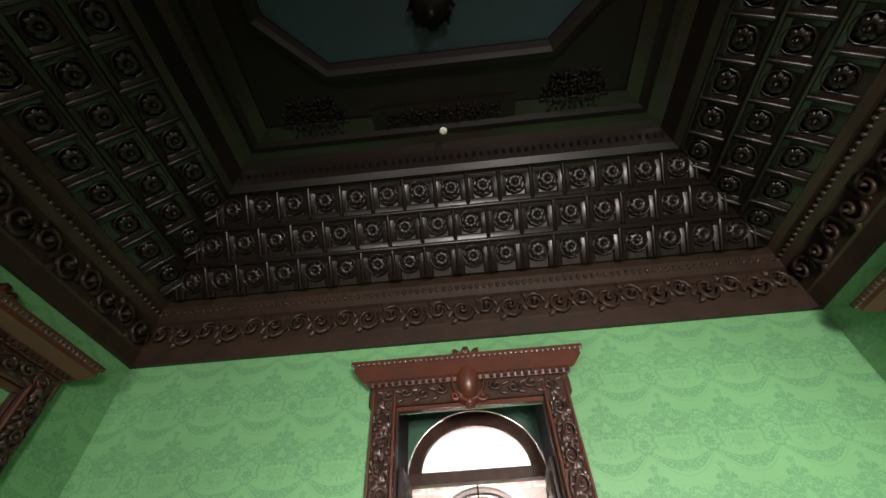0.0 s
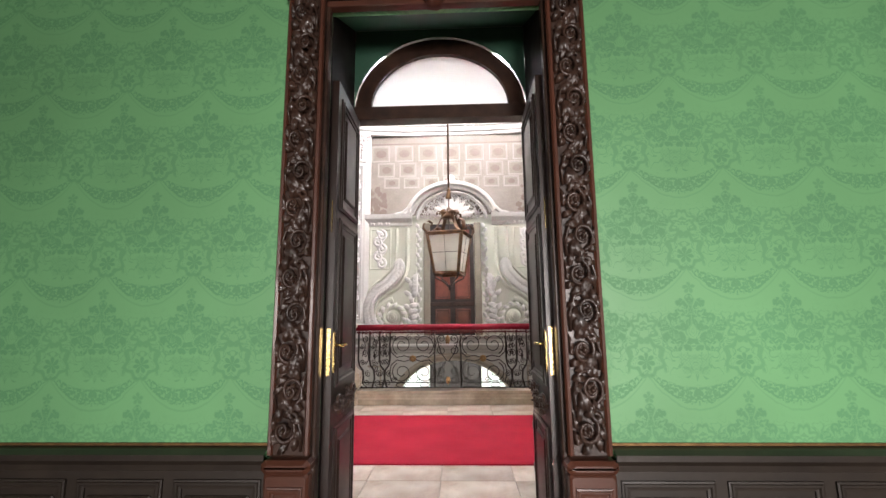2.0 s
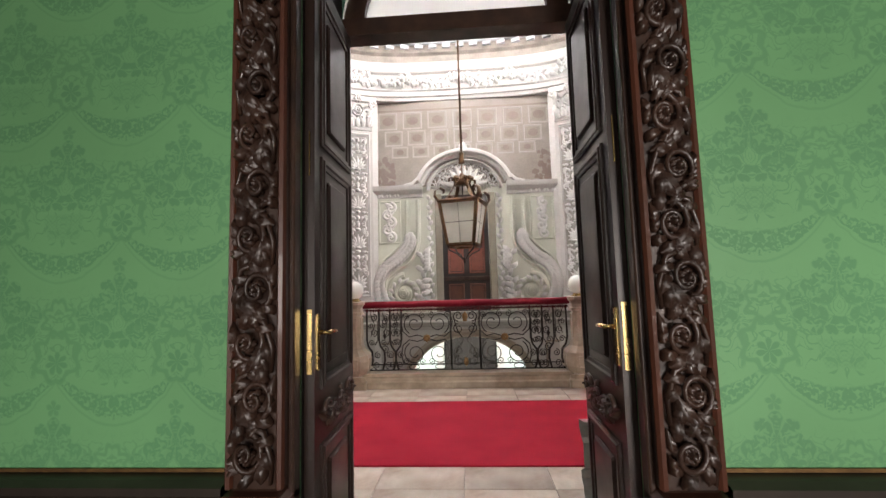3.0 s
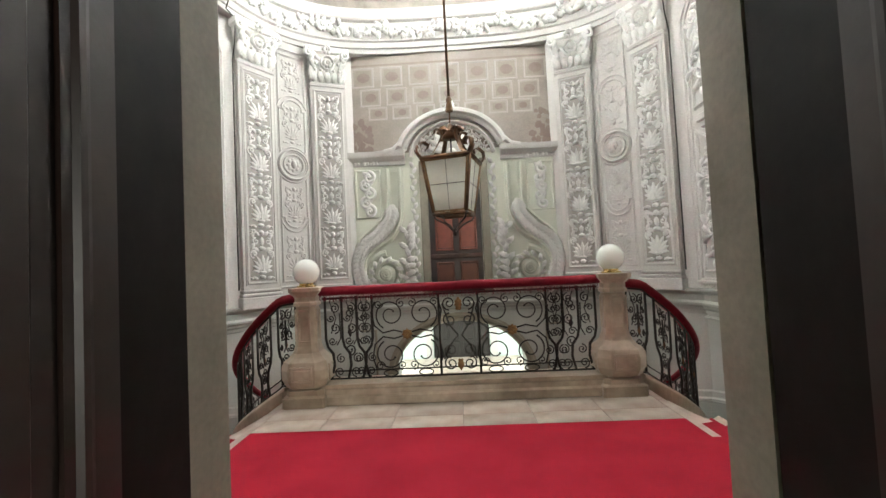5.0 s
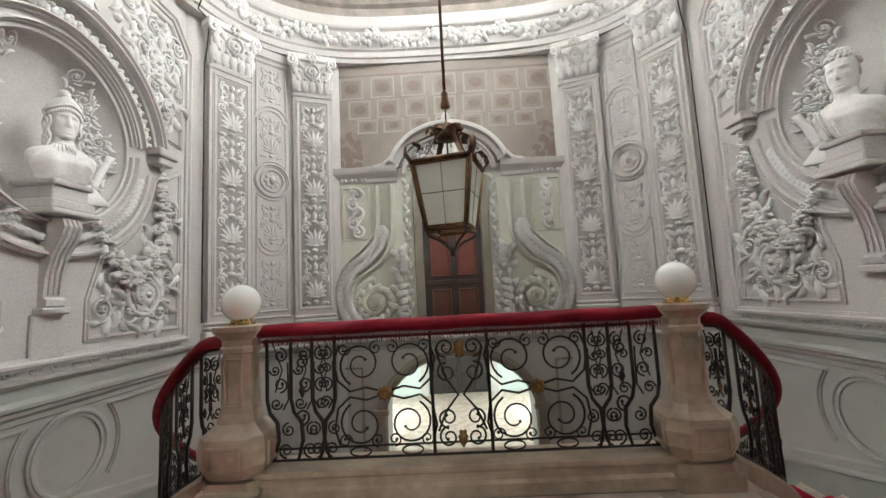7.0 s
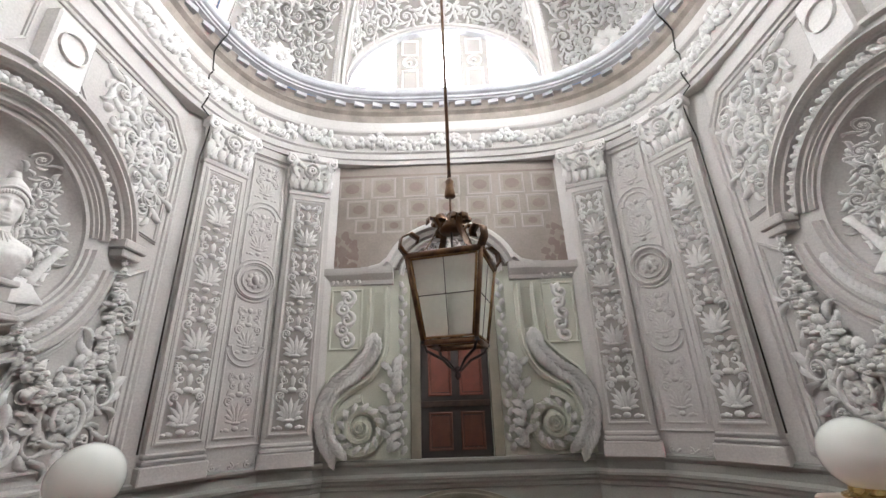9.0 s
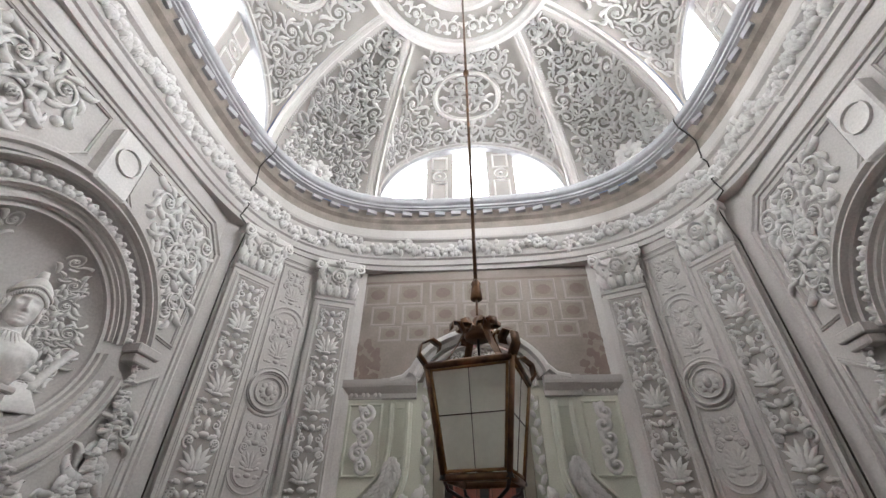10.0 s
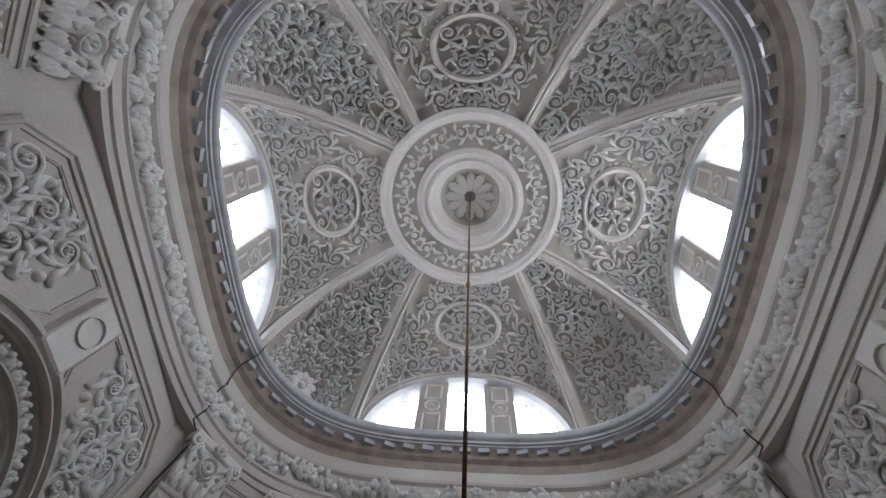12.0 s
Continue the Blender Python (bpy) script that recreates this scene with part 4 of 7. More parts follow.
def side_wall_parts():
    """Everything in relief on a side wall: list of (name, mesh, material, label, smooth)."""
    out = []
    # frame of the whole panel
    m = MB()
    fr = [(-2.95, 0.72), (2.95, 0.72), (2.95, 7.0), (2.45, 7.55), (-2.45, 7.55), (-2.95, 7.0)]
    moulding(m, fr, 0.16, 0.10, True)
    out.append(("panel_moulding", m, STUCCO, "", False))
    m = MB()
    fr2 = [(-2.72, 4.75), (-2.72, 6.9), (-2.35, 7.32), (-0.45, 7.32), (-0.45, 6.5)]
    for s in (1, -1):
        p = [(s * a, b) for a, b in fr2]
        p += [(s * -0.0 + s * x, y) for x, y in [(-(2.22) * math.cos(a), NV + 2.22 * math.sin(a)) for a in np.linspace(1.25, 0.32, 10)]]
        moulding(m, p if s > 0 else p[::-1], 0.07, 0.06, True)
        q = [(s * -2.72, 0.95), (s * -0.62, 0.95)]
        q += [(s * -0.62, 1.55)] + [(s * -(2.05) * math.cos(a), NV + 2.05 * math.sin(a)) for a in np.linspace(-1.15, -0.15, 10)] + [(s * -2.72, 4.2)]
        moulding(m, q[::-1] if s > 0 else q, 0.09, 0.06, True)
    out.append(("panel_moulding", m, STUCCO, "", False))
    # foliage of spandrels and lower panels
    m = MB()
    foliage(m, lambda u, v: 0.55 < abs(u) < 2.66 and math.hypot(u, v - NV) > 2.36 and 4.9 < v < 7.22 and abs(u) + v < 9.45, (-2.66, 2.66, 4.9, 7.22), 0.46, 0.13, 3, spirals=0.35)
    for s in (-1, 1):
        m.spiral((s * 1.9, 6.2, 0.03), 0.34, 1.7, 0, s, 0.05, 6, 24, 0.05)
        m.rosette((s * 1.9, 6.2, 0.03), 0.2, 0.13, 7)
    out.append(("foliage", m, RELIEF, "high-relief stucco acanthus scrolls", True))
    m = MB()
    foliage(m, lambda u, v: 0.75 < abs(u) < 2.6 and math.hypot(u, v - NV) > 2.2 and 1.05 < v < 4.1, (-2.6, 2.6, 1.05, 4.1), 0.44, 0.13, 9, spirals=0.3)
    for s in (-1, 1):
        m.spiral((s * 1.75, 1.62, 0.03), 0.46, 1.9, 1.57, s, 0.065, 6, 30, 0.06)
        m.rosette((s * 1.75, 1.62, 0.04), 0.22, 0.14, 8)
    out.append(("foliage", m, RELIEF, "high-relief stucco scrolls and leaves", True))
    # arch round the niche
    m = MB()
    for r, wd, hh in ((2.12, 0.20, 0.20), (1.92, 0.10, 0.26), (1.60, 0.09, 0.16), (1.42, 0.07, 0.12)):
        moulding(m, arc(0, NV, r, 0.14, math.pi - 0.14, 40), wd, hh)
    for s in (-1, 1):
        m.box(s * 2.02 - 0.26, s * 2.02 + 0.26, NV + 0.18, NV + 0.34, 0, 0.30, 0.02)
        m.box(s * 2.02 - 0.21, s * 2.02 + 0.21, NV + 0.04, NV + 0.18, 0, 0.24, 0.02)
    out.append(("arch_moulding", m, STUCCO, "moulded archivolt over the niche", False))
    m = MB()
    for i in range(46):
        a = 0.2 + (math.pi - 0.4) * i / 45
        m.leaf((1.68 * math.cos(a), NV + 1.68 * math.sin(a), 0.03), a + (0.9 if i % 2 else 0.1), 0.14, 0.10, 0.10)
    for i in range(34):
        a = 0.2 + (math.pi - 0.4) * i / 33
        m.blob((1.79 * math.cos(a), NV + 1.79 * math.sin(a), 0.05), (0.05, 0.05, 0.08), 6, 2)
    for i in range(40):
        a = math.pi + 0.3 + (math.pi - 0.6) * i / 39
        m.leaf((1.62 * math.cos(a), NV + 1.62 * math.sin(a), 0.0), a + 1.2, 0.2, 0.14, 0.10)
    out.append(("arch_foliage", m, RELIEF, "leaf wreath of the archivolt", True))
    m = MB()
    m.box(-0.32, 0.32, 6.15, 7.25, 0, 0.232, 0.03)
    moulding(m, arc(0, 6.75, 0.22, 0, 2 * math.pi, 20)[:-1], 0.07, 0.28, True)
    for s in (-1, 1):
        moulding(m, arc(s * 2.25, NV + 1.35, 0.15, 0, 2 * math.pi, 16)[:-1], 0.06, 0.12, True)
    out.append(("keystone", m, RELIEF, "keystone with a ring", False))
    m = MB()
    moulding(m, arc(0, NV, 1.88, math.pi + 0.12, 2 * math.pi - 0.12, 30), 0.16, 0.14)
    moulding(m, arc(0, NV, 1.42, math.pi, 2 * math.pi, 30), 0.10, 0.16)
    out.append(("arch_moulding", m, STUCCO, "", False))
    for s in (-1, 1):
        m = MB()
        pts = [(s * (2.05 - 0.05 * t - 1.35 * max(0, t - 0.35) / 0.65), 4.1 - 2.2 * math.sin(min(t, 0.75) / 0.75 * 1.57) + 0.9 * max(0, t - 0.75) / 0.25 * 0.9, 0.12) for t in np.linspace(0, 1, 22)]
        garland(m, pts, 0.15, 7 + s)
        out.append(("garland", m, RELIEF, "hanging stucco garland of fruit and leaves", True))
    # console
    m = MB()
    prof = [(0.04, 1.85), (0.16, 1.9), (0.17, 1.98), (0.10, 2.02), (0.12, 2.3), (0.22, 2.62), (0.38, 2.85), (0.44, 3.0), (0.38, 3.12), (0.0, 3.16)]
    m.loft([[(u, v, n) for n, v in prof] for u in (-0.17, -0.16, 0.16, 0.17)], closed=False)
    for u in (-0.17, 0.17):
        m.add([(u, v, n) for n, v in prof] + [(u, 1.85, 0)], [tuple(range(len(prof) + 1))])
    m.box(-0.24, 0.24, 1.78, 1.88, 0, 0.20, 0.02)
    for u in (-0.09, 0.0, 0.09):
        m.tube([(u, 2.05, 0.12), (u, 2.35, 0.15), (u, 2.62, 0.24), (u, 2.85, 0.40), (u, 3.0, 0.46), (u, 3.11, 0.40)], 0.022, 6)
    m.box(-0.46, 0.46, 3.16, 3.24, -0.3, 0.50, 0.02)
    m.box(-0.40, 0.40, 3.24, 3.38, -0.3, 0.44, 0.02)
    m.box(-0.33, 0.33, 3.38, 3.58, -0.3, 0.36, 0.02)
    m.box(-0.38, 0.38, 3.58, 3.66, -0.3, 0.42, 0.02)
    m.box(-0.30, 0.30, 1.17, 1.78, 0, 0.07, 0.02)
    m.v = [(u * 0.84, v - 0.42, n * 0.80 if n > 0 else n) for u, v, n in m.v]
    out.append(("console", m, STUCCO, "moulded scroll console under the bust", False))
    m = MB()
    for s in (-1, 1):
        t = np.linspace(0, 1, 8)
        m.tube([(s * (0.45 + 0.55 * q), 3.50 + 0.10 * math.sin(q * 3), 0.02) for q in t], 0.06, 8)
        m.tube([(s * (0.9 + 0.3 * q), 3.4 + 0.65 * q, 0.05) for q in t], 0.05, 8)
        m.box(s * 0.72 - 0.2, s * 0.72 + 0.2, 3.08, 3.48, 0, 0.08, 0.02)
    foliage(m, lambda u, v: 0.45 < abs(u) and math.hypot(u, v - NV) < 1.2, (-1.25, 1.25, 3.0, 5.3), 0.22, 0.08, 12)
    m.v = [(u, v, n - 0.03 - 0.5 * math.sqrt(max(0, 1 - (math.hypot(u, v - NV) / NR) ** 2))) if math.hypot(u, v - NV) < NR else (u, v, n) for u, v, n in m.v]
    out.append(("trophy", m, RELIEF, "scrolls, shields and books in relief behind the bust", True))
    return out


shared = {}
for name, mm in (("wall_west_rotunda", west), ("wall_east_rotunda", east)):
    w = MB().plate(-W - 0.2, W + 0.2, 0.5, 10.0, 0, NV, lambda a: NR, 0.35, 64)
    wall = tagged(part(name, w, STUCCO, None, "pale grey stucco wall with a round bust niche and rich relief", m=mm), category="wall", kind="structure")
    low = MB().box(-W - 0.2, W + 0.2, ZL, 0.5, -0.35, 0.0)
    part("dado_wall", low, DADO, wall, "plain painted lower wall")
    m = MB()
    c = 0.45 if "west" in name else -0.45
    moulding(m, arc(c, -0.66, 0.58, 0, 2 * math.pi, 36, 0.56)[:-1], 0.14, 0.06, True)
    for s, e in ((-1, -2.95), (1, 2.95)):
        moulding(m, [(c + s * 0.62, -0.12), (e, -0.12)][::s], 0.07, 0.04)
        moulding(m, arc(c, -0.66, 0.85, -0.7, 0.7, 14, 0.84) if s > 0 else arc(c, -0.66, 0.85, math.pi - 0.7, math.pi + 0.7, 14, 0.84), 0.07, 0.05)
    part("dado_moulding", m, DADO, wall, "oval moulded panel of the dado")
    nb = MB()
    rings = []
    for i in range(7):
        t = i / 6 * math.pi / 2
        rings.append([(NR * math.cos(t) * math.cos(a), NV + NR * math.cos(t) * math.sin(a), -0.06 - 0.55 * math.sin(t)) for a in np.arange(48) * 2 * math.pi / 48])
    nb.loft(rings)
    part("niche", nb, STUCCO, wall, "shadowed round niche", True)
    for i, (pn, mesh, material, label, smooth) in enumerate(side_wall_parts() if not shared else [(k[0], None, None, k[2], k[3]) for k in shared["side"]]):
        if mesh is not None:
            ob = part(pn, mesh, material, wall, label, smooth)
            shared.setdefault("new", []).append((pn, ob, label, smooth))
        else:
            ob = same(pn, shared["side"][i][1], wall, Matrix.Identity(4))
            tagged(ob, label)
    if "side" not in shared:
        shared["side"] = shared.pop("new")


def pilaster_parts():
    """Foliate pilaster with its composite capital, on the axis u = 0."""
    out = []
    h0, h1 = 1.0, 6.95
    m = MB().box(-0.50, 0.50, h0, h1, 0, 0.14)
    m.box(-0.58, 0.58, 0.5, 0.80, 0, 0.24, 0.02).box(-0.55, 0.55, 0.80, 0.90, 0, 0.21, 0.03).box(-0.53, 0.53, 0.90, 1.0, 0, 0.18, 0.03)
    m.box(-0.53, 0.53, h1 - 0.10, h1, 0, 0.18, 0.02)
    out.append(("pilaster", m, STUCCO, "", False))
    m = moulding(MB(), [(-0.385, h0 + 0.16), (0.385, h0 + 0.16), (0.385, h1 - 0.24), (-0.385, h1 - 0.24)], 0.10, 0.05, True)
    out.append(("panel_moulding", MB().add([(u, v, n + 0.14) for u, v, n in m.v], m.f), STUCCO, "", False))
    out.append(("pilaster_ground", MB().box(-0.34, 0.34, h0 + 0.21, h1 - 0.29, 0.141, 0.146), SHADEGROUND, "", False))
    m = candelabra(MB(), 0.76, 0, h1 - h0 - 0.56, 1.34, 0.095)
    out.append(("pilaster_foliage", MB().add([(u, v + h0 + 0.24, n + 0.145) for u, v, n in m.v], m.f), RELIEF, "string of stucco husks, palmettes and flowers", True))
    m = MB()
    m.loft([[(-0.47 - 0.09 * t, h1 + 0.85 * t, 0), (-0.47 - 0.09 * t, h1 + 0.85 * t, 0.17 + 0.12 * t), (0.47 + 0.09 * t, h1 + 0.85 * t, 0.17 + 0.12 * t), (0.47 + 0.09 * t, h1 + 0.85 * t, 0)] for t in (0, 0.4, 0.8, 1)], closed=False)
    m.box(-0.63, 0.63, h1 + 0.85, h1 + 1.05, 0, 0.36, 0.03)
    out.append(("capital_bell", m, RELIEF, "", False))
    o = MB()
    for vv, n, ln, wd in ((0.0, 5, 0.34, 0.21), (0.20, 4, 0.36, 0.20)):
        for i in range(n):
            u = (i - (n - 1) / 2) * 0.92 / n
            o.leaf((u, vv, 0.0), 1.57 - u * 0.5, ln, wd, 0.15)
            o.blob((u - u * 0.5 * ln * 0.3, vv + ln * 0.92, 0.06), (0.06, 0.05, 0.10), 7, 2)
    for q in (-1, 1):
        o.spiral((q * 0.53, 0.78, 0.16), 0.135, 1.6, 1.57, q, 0.05, 6, 20, 0.06)
        o.leaf((q * 0.50, 0.55, 0.10), 1.57 + q * 0.4, 0.32, 0.17, 0.16, q * 0.3)
        o.leaf((q * 0.36, 0.34, 0.04), 1.57 - q * 0.3, 0.48, 0.20, 0.16, -q * 0.3)
        o.leaf((q * 0.20, 0.62, 0.06), 1.57 - q * 0.9, 0.32, 0.15, 0.15, q * 0.4)
        o.leaf((q * 0.44, 0.04, 0.0), 1.57 - q * 0.1, 0.42, 0.20, 0.16)
    moulding(o, arc(0, 0.52, 0.18, 0, 2 * math.pi, 18, 0.20)[:-1], 0.06, 0.20, True)
    o.rosette((0, 0.52, 0.08), 0.15, 0.15, 7)
    o.rosette((0, 0.90, 0.14), 0.16, 0.14, 6)
    out.append(("capital", MB().add([(u, v + h1 + 0.04, n + 0.18) for u, v, n in o.v], o.f), RELIEF, "composite stucco capital with leaves and volutes", True))
    return out


def medallion_parts():
    """Narrow panel between two pilasters: a round medallion among arched fields of flat arabesque."""
    out = []
    m = MB()
    MZ = 4.45
    moulding(m, rect(-0.50, 1.0, 0.50, 7.75), 0.07, 0.06, True)
    moulding(m, [(-0.38, MZ + 0.56)] + [(-0.38, 6.05)] + arc(0, 6.05, 0.30, math.pi, 0, 12, 0.28) + [(0.38, 6.05), (0.38, MZ + 0.56)] + arc(0, MZ, 0.50, 0.75, math.pi - 0.75, 10), 0.06, 0.05, True)
    moulding(m, [(-0.38, MZ - 0.56)] + arc(0, MZ, 0.50, math.pi + 0.75, 2 * math.pi - 0.75, 10) + [(0.38, MZ - 0.56), (0.38, 2.95)] + arc(0, 2.95, 0.30, 0, -math.pi, 12, 0.30) + [(-0.38, 2.95)], 0.06, 0.05, True)
    moulding(m, [(-0.38, 1.15), (0.38, 1.15), (0.38, 2.80)] + arc(0, 2.95, 0.40, -0.25, -math.pi + 0.25, 12, 0.42) + [(-0.38, 2.80)], 0.06, 0.05, True)
    moulding(m, [(-0.38, 6.22)] + arc(0, 6.05, 0.42, math.pi - 0.3, 0.3, 12, 0.40) + [(0.38, 6.22), (0.38, 7.6), (-0.38, 7.6)], 0.06, 0.05, True)
    moulding(m, arc(0, MZ, 0.41, 0, 2 * math.pi, 30)[:-1], 0.09, 0.10, True)
    moulding(m, arc(0, MZ, 0.28, 0, 2 * math.pi, 26)[:-1], 0.05, 0.06, True)
    out.append(("medallion_panel", m, STUCCO, "narrow arched panels with a round medallion", False))
    m = MB()
    for a, b in ((1.25, 2.45), (2.80, 3.85), (5.05, 6.20), (6.55, 7.50)):
        o = candelabra(MB(), 0.64, 0, b - a, b - a, 0.034)
        m.add([(u, v + a, n) for u, v, n in o.v], o.f)
    m.rosette((0, MZ, 0.0), 0.22, 0.06, 8)
    m.blob((0, MZ + 0.01, 0.0), (0.09, 0.13, 0.14), 10, 4)
    out.append(("panel_foliage", m, STUCCO, "flat arabesque relief", True))
    return out


kept = {}
for nm, sx, sy in (("wall_corner_a", -1, 1), ("wall_corner_b", 1, 1), ("wall_corner_c", 1, -1), ("wall_corner_d", -1, -1)):
    pts = corner(sx, sy)
    turn = -sx * sy

    def bay_wall(z0, z1):
        return MB().sweep(pts, [(0, z0), (0, z1), (0.35, z1), (0.35, z0), (0, z0)], inward=turn)

    wall = tagged(part(nm, bay_wall(0.5, 10.0), STUCCO, None, "rounded stucco corner bay with two foliate pilasters"), category="wall", kind="structure")
    part("dado_wall", bay_wall(ZL, 0.5), DADO, wall)
    for k, make in ((1, pilaster_parts), (2, medallion_parts), (3, pilaster_parts)):
        fm = facet(pts[k], pts[k + 1])
        if make not in kept:
            kept[make] = [part(n, m, ma, wall, la, sm, fm) for n, m, ma, la, sm in make()]
        else:
            for o in kept[make]:
                tagged(same(o.name.split(".")[0], o, wall, fm), o.get("label", ""))


def north_bay():
    """Far bay: false door in a broken pediment between scroll buttresses, faded coffered mural above, arch to the vestibule below."""
    w = MB().plate(-W - 0.2, W + 0.2, ZL, 0.0, 0, -1.9, lambda a: min(1.95 / max(abs(math.cos(a)), 1e-6), 1.4 / max(-math.sin(a), 1e-6)) if math.sin(a) < 0 else (abs(math.cos(a) / 1.95) ** 2.4 + abs(math.sin(a) / 1.62) ** 2.4) ** (-1 / 2.4), 0.8, 72)
    wall = tagged(part("wall_north_rotunda", w, DADO, None, "pale wall with a wide flat arch to the vestibule", m=north), category="wall", kind="structure")
    m = MB()
    moulding(m, arc(0, -1.9, 2.12, -0.1, math.pi + 0.1, 30, 1.72), 0.26, 0.07)
    for s in (-1, 1):
        m.box(s * 2.12 - 0.14, s * 2.12 + 0.14, ZL, -1.75, 0, 0.07, 0.02)
        m.box(s * 2.12 - 0.22, s * 2.12 + 0.22, -1.75, -1.6, 0, 0.12, 0.03)
        moulding(m, rect(s * 2.85 - 0.28, ZL + 0.4, s * 2.85 + 0.28, -0.5), 0.07, 0.04, True)
    part("arch_moulding", m, STONE, wall, "stone archivolt of the lower arch")
    part("upper_wall", MB().box(-W - 0.2, W + 0.2, 0.0, 10.0, -0.35, 0.0), CREAM, wall)
    mu = part("mural", MB().box(-W + 0.02, W - 0.02, 4.9, 8.1, 0.001, 0.012), MURAL, wall, "faded painted coffered vault")
    # painted coffers in perspective: rows shrink towards the bottom
    rows = [(7.72, 8.05, 3.2), (7.02, 7.60, 3.1), (6.42, 6.92, 2.85), (5.98, 6.34, 2.6)]
    ribs, dark = MB(), MB()
    for r, (v0, v1, half) in enumerate(rows):
        n = 7
        for i in range(n):
            u0 = -half + 2 * half * (i + 0.14) / n
            u1 = -half + 2 * half * (i + 0.86) / n
            if r == 0:
                continue
            f = 0.006 + 0.0
            moulding(ribs, rect(u0, v0, u1, v1), 0.06, f, True)
            dark.add([(u0 + 0.10, v0 + 0.08, 0.0), (u1 - 0.06, v0 + 0.08, 0.0), (u1 - 0.06, v1 - 0.06, 0.0), (u0 + 0.10, v1 - 0.06, 0.0)], [(0, 1, 2, 3)])
    part("painted_ribs", ribs, MURALB, mu, "", m=Matrix.Translation((0, 0, 0.0125)))
    part("painted_coffers", dark, MURALD, mu, "", m=Matrix.Translation((0, 0, 0.0135)))
    fl = MB()
    for r, (v0, v1, half) in enumerate(rows[1:]):
        for i in range(7):
            u = -half + 2 * half * (i + 0.52) / 7
            e = (v1 - v0) * 0.27
            fl.add([(u + e * 1.3 * math.cos(a), (v0 + v1) / 2 + e * math.sin(a), 0) for a in np.arange(10) * 2 * math.pi / 10], [tuple(range(10))])
    part("painted_rosettes", fl, MURALC, mu, "reddish painted rosettes", m=Matrix.Translation((0, 0, 0.016)))
    bd = MB()
    bd.add([(-3.25, 7.66, 0), (3.25, 7.66, 0), (3.25, 7.72, 0), (-3.25, 7.72, 0)], [(0, 1, 2, 3)])
    rnd = random.Random(3)
    for s in (-1, 1):
        for i in range(26):
            u, v = s * rnd.uniform(2.45, 3.15), 5.0 + rnd.random() ** 1.6 * 1.0
            e = rnd.uniform(0.06, 0.16)
            bd.add([(u + e * math.cos(a) * rnd.uniform(0.6, 1.2), v + e * math.sin(a) * rnd.uniform(0.6, 1.2), 0.0004 * i) for a in np.arange(7) * 2 * math.pi / 7], [tuple(range(7))])
    part("painted_figures", bd, MURALC, mu, "dim brown painted masses", m=Matrix.Translation((0, 0, 0.014)))
    # buttress and door case
    cs = MB()
    for s in (-1, 1):
        cs.box(s * 2.25 - 0.95, s * 2.25 + 0.95, 0.5, 4.55, 0.001, 0.05)
    part("case_ground", cs, CREAM, wall)
    co = MB()
    prof = [(0, 4.50), (0.07, 4.52), (0.08, 4.62), (0.12, 4.66), (0.22, 4.76), (0.24, 4.82), (0.26, 4.92), (0, 4.95)]
    for a, b, k in ((-3.25, -2.25, 0), (2.25, 3.25, 0), (-2.25, -1.45, 0.06), (1.45, 2.25, 0.06)):
        co.loft([[(u, v, n + k) for n, v in prof] for u in (a, b)], closed=False)
        for u in (a, b):
            co.add([(u, v, n + k) for n, v in prof], [tuple(range(len(prof)))])
    P = arc(0, 4.62, 1.60, 0.28, math.pi - 0.28, 30, 1.40)
    moulding(co, P, 0.30, 0.34)
    moulding(co, arc(0, 4.62, 1.28, 0.1, math.pi - 0.1, 30, 1.12), 0.12, 0.20)
    for s in (-1, 1):
        moulding(co, [(s * 2.05, 4.86), (s * 1.75, 4.93), (s * 1.55, 5.12)][::s], 0.24, 0.32)
    part("pediment", co, STUCCO, wall, "broken cornice rising to a round arched pediment")
    m = MB()
    foliage(m, lambda u, v: (u / 1.2) ** 2 + ((v - 4.7) / 1.0) ** 2 < 1 and v > 4.75, (-1.2, 1.2, 4.75, 5.9), 0.24, 0.14, 5)
    for k in range(9):
        m.leaf((0, 4.78, 0.05), math.pi * (0.08 + 0.105 * k), 0.86, 0.24, 0.20)
    m.blob((0, 4.80, 0.05), (0.18, 0.16, 0.24), 10, 3)
    m.blob((0, 6.2, 0.0), (0.16, 0.26, 0.25), 10, 3)
    for i in range(26):
        a = 0.3 + (math.pi - 0.6) * i / 25
        m.leaf((1.46 * math.cos(a), 4.62 + 1.27 * math.sin(a), 0.05), a + 0.8, 0.16, 0.12, 0.12)
    for s in (-1, 1):
        for i in range(22):
            v = 0.65 + i * 0.18
            m.leaf((s * 1.20 - 0.02, v, 0.04), 1.57 + (0.5 if i % 2 else -0.5), 0.20, 0.14, 0.09)
        for i in range(12):
            m.leaf((s * (1.6 + i * 0.14), 4.56, 0.09), 1.57 + (0.4 if i % 2 else -0.4), 0.11, 0.10, 0.05)
    part("pediment_foliage", m, RELIEF, wall, "shell and leaves in the pediment and down the jambs", True)
    m = MB()
